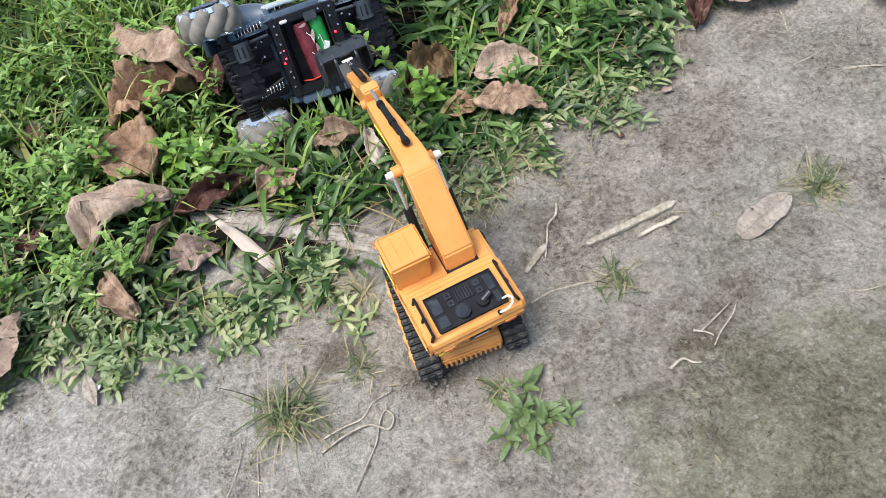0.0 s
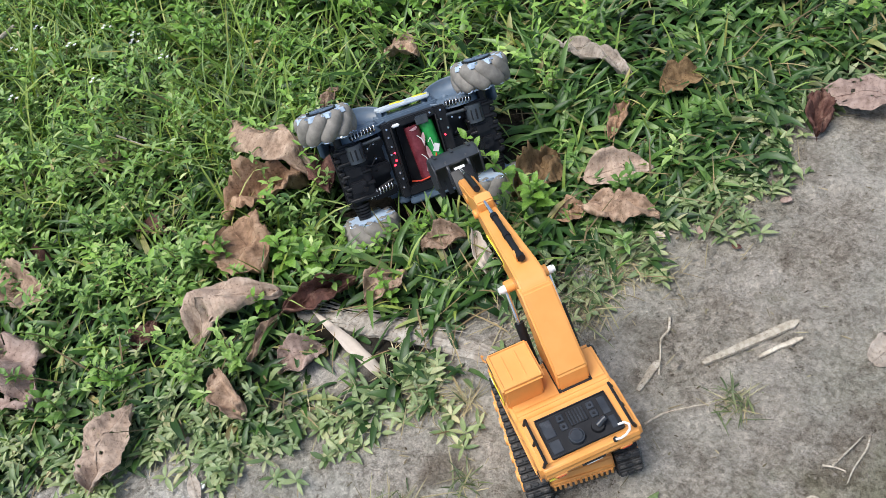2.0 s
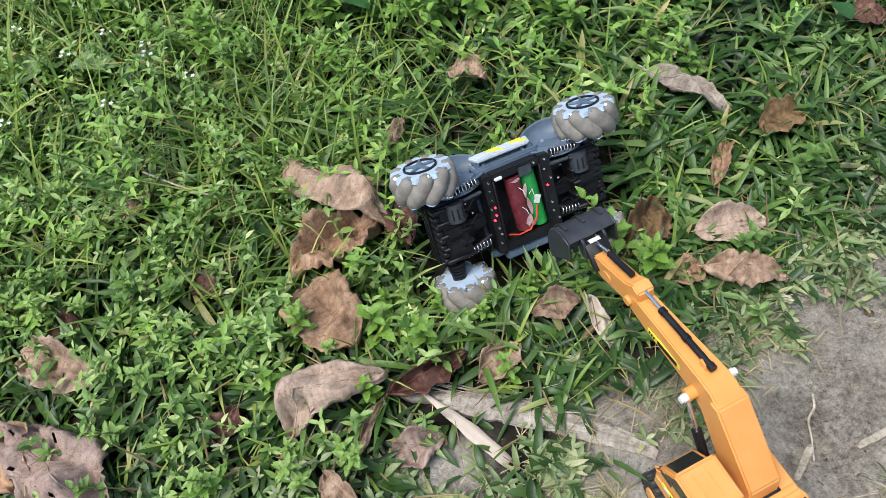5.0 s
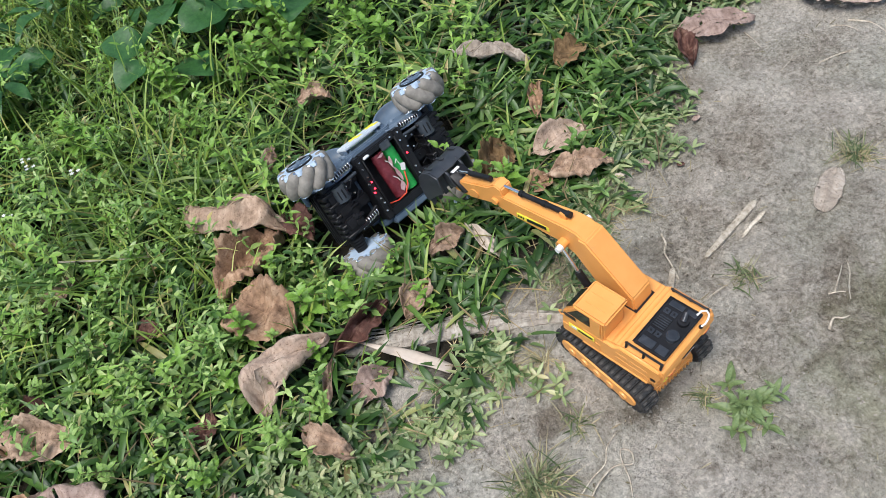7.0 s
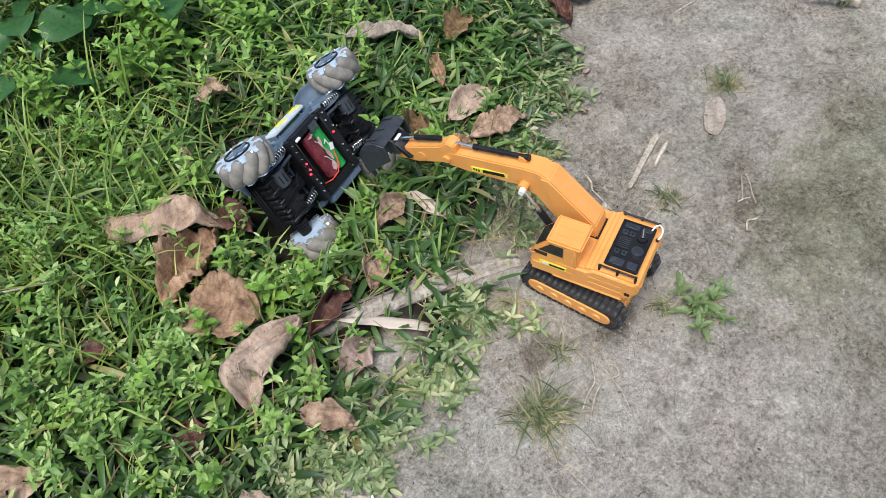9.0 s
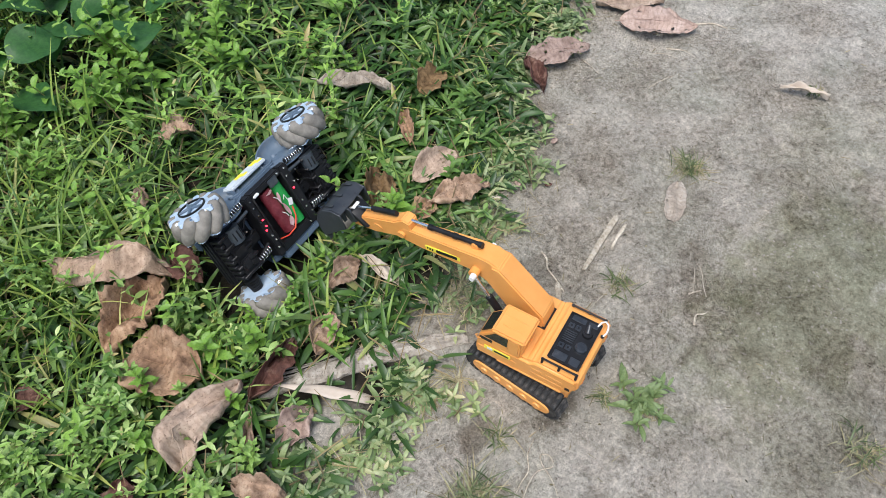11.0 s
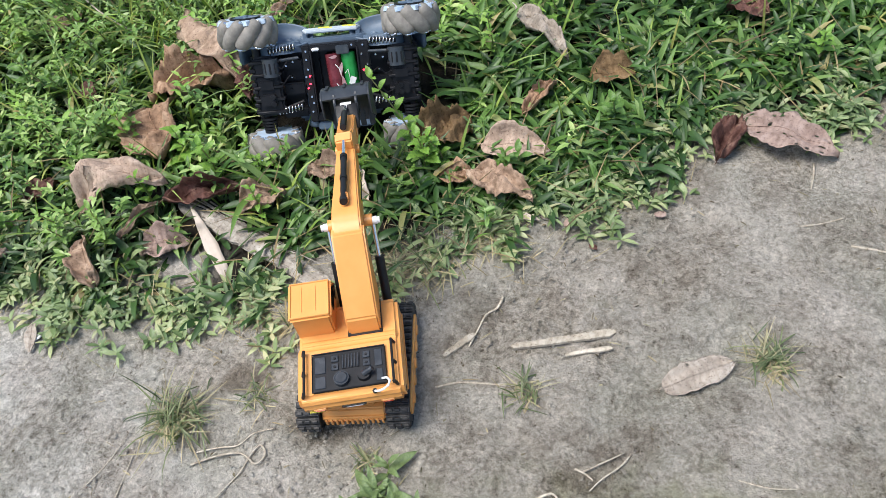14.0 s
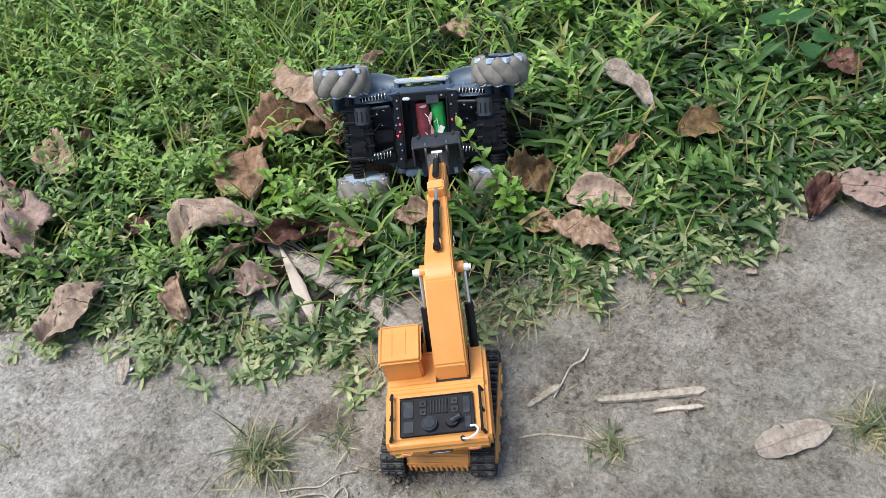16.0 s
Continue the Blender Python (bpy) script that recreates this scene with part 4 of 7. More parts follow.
    rod(bm, (-0.0635, 0.0065, 0.0924), (-0.0635, 0.0065, 0.0936), 0.0062, 0.005, 28)
    part("dial", bm, LIDGREY, lid, "round black dial")
    bm = bmesh.new()
    knob(bm, -0.0625, -0.014, 0.0884, 0.0064, 0.0035)
    switch = part("switch", bm, BLACK, lid, "black lever switch")
    part("lever", rod(bmesh.new(), (-0.0625, -0.014, 0.0915), (-0.0605, -0.0225, 0.0965), 0.0034, 0.0024, 12), LIDGREY, switch, "dark grey worn lever")
    bm = bmesh.new()
    tube(bm, [(-0.0685, -0.03, 0.089), (-0.0705, -0.0345, 0.093), (-0.0745, -0.0372, 0.0942), (-0.0785, -0.0355, 0.0935), (-0.0805, -0.031, 0.0915), (-0.0805, -0.0262, 0.089), (-0.0785, -0.0225, 0.0862)], 0.0011, 8)
    part("wire", bm, WHITE, house, "short white wire loop")
    # solid black disc for the hole, its shade put into the colour
    part("wire_hole", rod(bmesh.new(), (-0.078, -0.0222, 0.0845), (-0.078, -0.0222, 0.0866), 0.0022, sides=12), BLACK, house)
    for s in (-1, 1):
        bm = bmesh.new()
        tube(bm, [(-0.0755, 0.0405 * s, 0.0915), (-0.03, 0.0405 * s, 0.0915)], 0.0013, 8)
        rail = part("handrail", bm, BLACK, house, "thin black handrail")
        for x in (-0.074, -0.053, -0.032):
            part("post", rod(bmesh.new(), (x, 0.043 * s, 0.0845), (x, 0.0405 * s, 0.0925), 0.0016, sides=8), BLACK, rail)
    # rear lamps and plate on the undercut rear face
    tail = Matrix.Translation((-0.0793, 0, 0.068)) @ Matrix.Rotation(radians(-17), 4, "Y")
    for y in (-0.031, 0.031):
        lamp = part("rear_lamp", box(bmesh.new(), -0.0012, 0.0008, y - 0.006, y + 0.006, -0.003, 0.003, 0.0006, 1, tail), YELLOW, house, "red rear lamp")
        part("lens", box(bmesh.new(), -0.0018, -0.001, y - 0.0044, y + 0.0044, -0.0016, 0.0016, 0.0002, 1, tail), REDLENS, lamp)
    plate = part("name_plate", box(bmesh.new(), -0.0012, 0.0008, -0.011, 0.011, -0.0022, 0.0022, 0.0004, 1, tail), BLACK, house, "dark sticker with pale bars")
    part("bar", box(bmesh.new(), -0.0016, -0.001, -0.008, 0.007, -0.0009, 0.0009, 0.0002, 1, tail), WHITE, plate)
    part("caution_sticker", box(bmesh.new(), -0.0012, 0.0006, 0.028, 0.042, -0.0075, -0.0042, 0.0003, 1, tail), STICKERY, house, "yellow caution sticker")
    # ---- cab
    bm = bmesh.new()
    prism(bm, [(-0.008, 0.062), (-0.008, 0.112), (0.027, 0.112), (0.047, 0.088), (0.05, 0.062)], 0.0115, 0.0475, 0.002)
    cab = part("cab", bm, YELLOW, house, "yellow driver's cab with dark windows")
    bm = bmesh.new()
    box(bm, -0.0115, 0.031, 0.009, 0.0495, 0.111, 0.1155, 0.002)
    roof = part("roof", bm, YELLOW, cab)
    bm = bmesh.new()
    tube(bm, [(-0.009, 0.0115, 0.1157), (-0.009, 0.047, 0.1157), (0.0285, 0.047, 0.1157), (0.0285, 0.0115, 0.1157), (-0.009, 0.0115, 0.1157)], 0.0011, 6)
    part("roof_rim", bm, YELLOW, roof)
    for y in (0.0235, 0.0365):
        part("roof_ridge", box(bmesh.new(), -0.003, 0.024, y - 0.0005, y + 0.0005, 0.1152, 0.1161, 0.0002, 1), YELLOW, roof)
    # open windows drawn as near-black panes, the shade inside as their colour
    for s, y in ((1, 0.0475), (-1, 0.0115)):
        for pts in ([(0.01, 0.09), (0.01, 0.107), (0.026, 0.107), (0.04, 0.09)], [(0.029, 0.082), (0.029, 0.0875), (0.0445, 0.0875), (0.0465, 0.082)]):
            part("side_window", prism(bmesh.new(), pts, y - 0.0006, y + 0.0006), DARKOPENING, cab, "dark window opening")
    bm = bmesh.new()
    m = Matrix.Translation((0.0372, 0.0295, 0.1002)) @ Matrix.Rotation(radians(-39.8), 4, "Y")
    box(bm, -0.0008, 0.0008, -0.0135, 0.0135, -0.0115, 0.0105, 0.0, 1, m)
    part("windscreen", bm, DARKOPENING, cab, "dark windscreen opening")
    part("pillar", box(bmesh.new(), -0.004, 0.009, 0.0472, 0.0488, 0.084, 0.11, 0.0006, 1), YELLOW, cab)
    st = part("cab_sticker", box(bmesh.new(), 0.004, 0.038, 0.0484, 0.0494, 0.0655, 0.0735, 0.0004, 1), STICKERY, cab, "black and yellow sticker with pale bars")
    part("bar", box(bmesh.new(), 0.006, 0.025, 0.0493, 0.0498, 0.068, 0.0712, 0.0002, 1), BLACK, st)
    part("bar", box(bmesh.new(), 0.027, 0.034, 0.0493, 0.0498, 0.0675, 0.072, 0.0002, 1), WHITE, st)
    bm = bmesh.new()
    tube(bm, [(0.043, 0.047, 0.082), (0.047, 0.05, 0.0835), (0.0495, 0.05, 0.088), (0.047, 0.049, 0.09)], 0.0009, 6)
    part("mirror_bracket", bm, YELLOW, cab)
    # ---- boom: one cranked box girder, offset to the right of the cab
    YB = -0.016
    # slot drawn as a flat black slab, its dark inside put into colour
    part("boom_slot", box(bmesh.new(), -0.016, 0.022, YB - 0.0165, YB + 0.0165, 0.0792, 0.0815, 0.0006, 1), BLACK, house)
    bm = bmesh.new()
    prism(bm, [(-0.013, 0.078), (-0.009, 0.099), (0.05, 0.151), (0.064, 0.1575), (0.078, 0.157), (0.166, 0.1365), (0.17, 0.127), (0.164, 0.114), (0.142, 0.115), (0.082, 0.125), (0.066, 0.118), (0.03, 0.078)], YB - 0.0135, YB + 0.0135, 0.0016)
    for v in bm.verts:
        v.co.y = YB + (v.co.y - YB) * (1 - 0.34 * min(1, max(0, (v.co.x - 0.07) / 0.095)))
    boom = part("boom", bm, YELLOW, ex, "yellow cranked boom")
    bm = bmesh.new()
    prism(bm, [(-0.014, 0.078), (-0.01, 0.0998), (0.05, 0.1525), (0.062, 0.152), (0.03, 0.078)], YB - 0.0155, YB + 0.0155, 0.0018)
    part("boom_foot", bm, YELLOW, boom)
    for s in (-1, 1):
        y = YB + 0.0116 * s
        plate = part("boom_sticker", prism(bmesh.new(), [(0.096, 0.13), (0.097, 0.137), (0.137, 0.129), (0.136, 0.122)], y - 0.0006, y + 0.0006), STICKERY, boom, "black and yellow sticker with pale bars")
        part("bar", prism(bmesh.new(), [(0.1, 0.1308), (0.1005, 0.1352), (0.124, 0.1305), (0.1235, 0.126)], y + 0.0003 * s, y + 0.0012 * s), BLACK, plate)
        for k in range(3):
            x = 0.1275 + 0.0028 * k
            part("bar", prism(bmesh.new(), [(x, 0.1256), (x, 0.1288), (x + 0.0014, 0.1285), (x + 0.0014, 0.1253)], y + 0.0003 * s, y + 0.0012 * s), BLACK, plate)
        # lift cylinder, from the house front up to the knee
        y = YB + 0.0215 * s
        cyl = part("lift_cylinder", rod(bmesh.new(), (0.03, y, 0.066), (0.057, y, 0.103), 0.0046, sides=16), BLACK, ex, "black lift cylinder with bright rod")
        part("rod", rod(bmesh.new(), (0.057, y, 0.103), (0.077, y, 0.13), 0.0022, sides=12), CHROME, cyl)
        bm = bmesh.new()
        rod(bm, (0.078, y - 0.0045, 0.132), (0.078, y + 0.0045, 0.132), 0.004, sides=14)
        rod(bm, (0.078, y + 0.0035 * s, 0.132), (0.078, y + 0.007 * s, 0.132), 0.0028, 0.0034, 12)
        part("rod_eye", bm, WHITE, cyl, "silver rod eye and pin")
        part("pin_boss", rod(bmesh.new(), (0.078, YB + 0.012 * s, 0.132), (0.078, y, 0.132), 0.0052, sides=16), YELLOW, boom)
    # stick cylinder on top of the boom
    cyl = part("stick_cylinder", rod(bmesh.new(), (0.078, YB, 0.1635), (0.138, YB, 0.1512), 0.0031, sides=16), BLACK, ex, "black stick cylinder with bright rod")
    for x, z in ((0.08, 0.1631), (0.108, 0.1574), (0.136, 0.1516)):
        part("band", rod(bmesh.new(), (x - 0.002, YB, z + 0.0004), (x + 0.002, YB, z - 0.0004), 0.0038, sides=16), BLACK, cyl)
    part("rod", rod(bmesh.new(), (0.138, YB, 0.1512), (0.16, YB, 0.147), 0.002, sides=12), CHROME, cyl)
    part("rod_eye", rod(bmesh.new(), (0.162, YB - 0.005, 0.1465), (0.162, YB + 0.005, 0.1465), 0.0036, sides=14), WHITE, cyl)
    part("bracket", box(bmesh.new(), 0.08, 0.089, YB - 0.004, YB + 0.004, 0.154, 0.1635, 0.001), YELLOW, boom)
    # stick
    bm = bmesh.new()
    prism(bm, [(0.157, 0.149), (0.166, 0.151), (0.176, 0.14), (0.214, 0.121), (0.23, 0.104), (0.226, 0.096), (0.2, 0.101), (0.172, 0.114), (0.158, 0.12), (0.153, 0.132)], YB - 0.0088, YB + 0.0088, 0.0014)
    stick = part("stick", bm, YELLOW, ex, "yellow stick with cast bosses")
    for s in (-1, 1):
        part("pin_boss", rod(bmesh.new(), (0.166, YB + 0.008 * s, 0.125), (0.166, YB + 0.0125 * s, 0.125), 0.0044, sides=16), YELLOW, stick)
        part("pin_boss", rod(bmesh.new(), (0.196, YB + 0.008 * s, 0.114), (0.196, YB + 0.01 * s, 0.114), 0.0056, sides=16), YELLOW, stick)
    cyl = part("bucket_cylinder", rod(bmesh.new(), (0.176, YB, 0.1465), (0.206, YB, 0.1335), 0.0034, sides=14), BLACK, ex, "black bucket cylinder with bright rod")
    part("rod", rod(bmesh.new(), (0.206, YB, 0.1335), (0.226, YB, 0.1215), 0.002, sides=10), CHROME, cyl)
    part("rod_eye", rod(bmesh.new(), (0.228, YB - 0.006, 0.1205), (0.228, YB + 0.006, 0.1205), 0.0034, sides=12), WHITE, cyl)
    part("link", prism(bmesh.new(), [(0.206, 0.108), (0.226, 0.124), (0.231, 0.121), (0.212, 0.104)], YB - 0.0125, YB + 0.0125, 0.001, 1), BLACK, cyl)
    # bucket: a curved open shell with side cheeks and teeth
    prof = [(0.232, 0.1285), (0.246, 0.129), (0.26, 0.122), (0.269, 0.109), (0.272, 0.093), (0.268, 0.078), (0.262, 0.068)]
    bm = bmesh.new()
    inner = [(x + 0.003 * (0.236 - x) / 0.036, z - 0.0026) for x, z in prof]
    prism(bm, prof + inner[::-1], YB - 0.0255, YB + 0.0255)
    bucket = part("bucket", bm, BUCKET, ex, "charcoal plastic digging bucket", smooth=False)
    cheek = [(0.232, 0.1283), (0.246, 0.1288), (0.26, 0.1218), (0.269, 0.1088), (0.272, 0.093), (0.268, 0.078), (0.262, 0.068), (0.24, 0.092), (0.226, 0.106)]
    for s in (-1, 1):
        part("cheek", prism(bmesh.new(), cheek, YB + 0.0255 * s, YB + 0.0278 * s, 0.0006, 1), BUCKET, bucket)
    for k in range(5):
        y = YB - 0.0212 + 0.0106 * k
        part("tooth", prism(bmesh.new(), [(0.2695, 0.076), (0.264, 0.0665), (0.257, 0.0585), (0.2595, 0.067), (0.2655, 0.0775)], y - 0.0032, y + 0.0032, 0.0005, 1), BUCKET, bucket)
    for y in (-0.012, 0.012):
        part("lug", prism(bmesh.new(), [(0.22, 0.109), (0.228, 0.126), (0.238, 0.13), (0.238, 0.118), (0.228, 0.104)], YB + y - 0.0015, YB + y + 0.0015, 0.0005, 1), BUCKET, bucket)
    for y in (-0.02, 0.0, 0.02):
        part("wear_strip", prism(bmesh.new(), [(0.247, 0.1297), (0.2608, 0.1226), (0.2698, 0.1094), (0.2705, 0.1094), (0.2615, 0.1232), (0.2474, 0.1305)], YB + y - 0.0016, YB + y + 0.0016), BUCKET, bucket)
    for c in ex.children:
        if c.name.split(".")[0] in ("boom", "stick", "bucket", "stick_cylinder", "bucket_cylinder"):
            reach(c)
    return ex


toy_excavator()


# ---------------------------------------------------------------- fallen leaves
def dead_leaf(x, y, ang, length, width, material, label, curl=0.5, arch=0.12, crumple=0.05, lift=0.012, tilt=0, pitch=0, tip=0.9, seed=1, holes=0, point=1.0, crease=0.09, droop=0.0, ragged=1.0, bend=0.0, bend_deg=65, sweep=0.0, flap=0.0):
    """A dry leaf as a bent sheet. curl: how far the sides rise (radians), arch: rise along its length, crumple: folds."""
    rng = random.Random(seed)
    nu, nv = 30, 14
    ox, oy = rng.uniform(0, 50), rng.uniform(0, 50)
    grid = []
    for i in range(nu + 1):
        u = i / nu
        w = width / 2 * (math.sin(math.pi * min(1, u ** tip * 0.985 + 0.012)) ** (0.75 * point))
        w *= 1 + ragged * (0.3 * noise.noise(Vector((u * 5 + ox, oy, 0))) + 0.2 * noise.noise(Vector((u * 16 + ox, oy, 3))))
        row = []
        for j in range(nv + 1):
            v = j / nv * 2 - 1
            a = curl * v
            s = v * w * (1 + 0.2 * ragged * noise.noise(Vector((u * 9 + ox, v * 2 + oy, 3))))
            yy = w * math.sin(a) / curl if abs(curl) > 0.05 else s
            yy = yy * 0.7 + s * 0.3
            zz = w * (1 - math.cos(a)) / max(abs(curl), 0.05) * (1 if curl > 0 else -1)
            zz += 4 * arch * length * u * (1 - u)
            c = 1.2 * noise.noise(Vector((u * 3.4 + ox, v * 1.9 + oy, 1.7))) + 0.7 * abs(noise.noise(Vector((u * 8 + oy, v * 4 + ox, 5.1)))) + 0.3 * abs(noise.noise(Vector((u * 17 + oy, v * 9 + ox, 5.1))))
            zz += (0.9 + ragged) * crumple * length * c
            zz += 2.3 * crease * length * abs(((u * 1.7 + v * 0.55 + ox) % 1.0) - 0.5) + crease * length * 1.1 * abs(((u * 1.1 - v * 0.9 + oy) % 1.0) - 0.5)
            zz += droop * length * (max(0.0, 0.35 - u) * -1.6 + max(0.0, u - 0.8) * -0.8)
            row.append(((u - 0.5) * length, yy + 0.35 * crumple * length * noise.noise(Vector((u * 5 + oy, v * 3, 8.0))), zz + 0.06 * abs(v) * w))
        grid.append(row)
    # one end bent down across the blade, one side folded over along it
    if bend:
        q = grid[int(bend * nu)][nv // 2]
        for i in range(nu + 1):
            k = min(1, max(0, (bend - i / nu) / 0.14 + 0.2)) if bend < 0.5 else -min(1, max(0, (i / nu - bend) / 0.14 + 0.2))
            m = Matrix.Rotation(radians(sweep) * k, 3, "Z") @ Matrix.Rotation(radians(bend_deg) * -k, 3, "Y")
            for j in range(nv + 1):
                p = m @ (Vector(grid[i][j]) - Vector(q))
                grid[i][j] = (p.x + q[0], p.y + q[1], p.z + q[2])
    if flap:
        for i in range(nu + 1):
            for j in range(nv + 1):
                x_, y_, z_ = grid[i][j]
                e = y_ - width * (0.14 + 0.05 * math.sin(4 * i / nu + seed))
                if e > 0:
                    grid[i][j] = (x_, y_ - e * (1 - math.cos(flap)), z_ + e * math.sin(flap))
    low = min(p[2] for r in grid for p in r)
    bm = bmesh.new()
    vs = [[bm.verts.new((p[0], p[1], p[2] - low)) for p in r] for r in grid]
    gone = {(rng.randrange(3, nu - 3), rng.randrange(1, nv - 1)) for _ in range(holes)}
    for i in range(nu):
        for j in range(nv):
            if (i, j) not in gone:
                bm.faces.new((vs[i][j], vs[i + 1][j], vs[i + 1][j + 1], vs[i][j + 1]))
    mid = [Vector(grid[i][nv // 2]) - Vector((0, 0, low - 0.0006)) for i in range(0, nu + 1, 2)]
    z = float(height(x, y)) + lift
    leaf = thing("dead_leaf", label, "leaf", pose(x, y, z, tilt, pitch, ang), "fallen leaves")
    blade = part("blade", bm, material, leaf, smooth=True)
    mod = blade.modifiers.new("thick", "SOLIDIFY")
    mod.thickness = 0.0005
    part("midrib", tube(bmesh.new(), [mid[0] + Vector((-0.06 * length, 0, 0.0))] + mid[:-1], length * 0.0075, 5, 0.3), material, leaf)
    return leaf


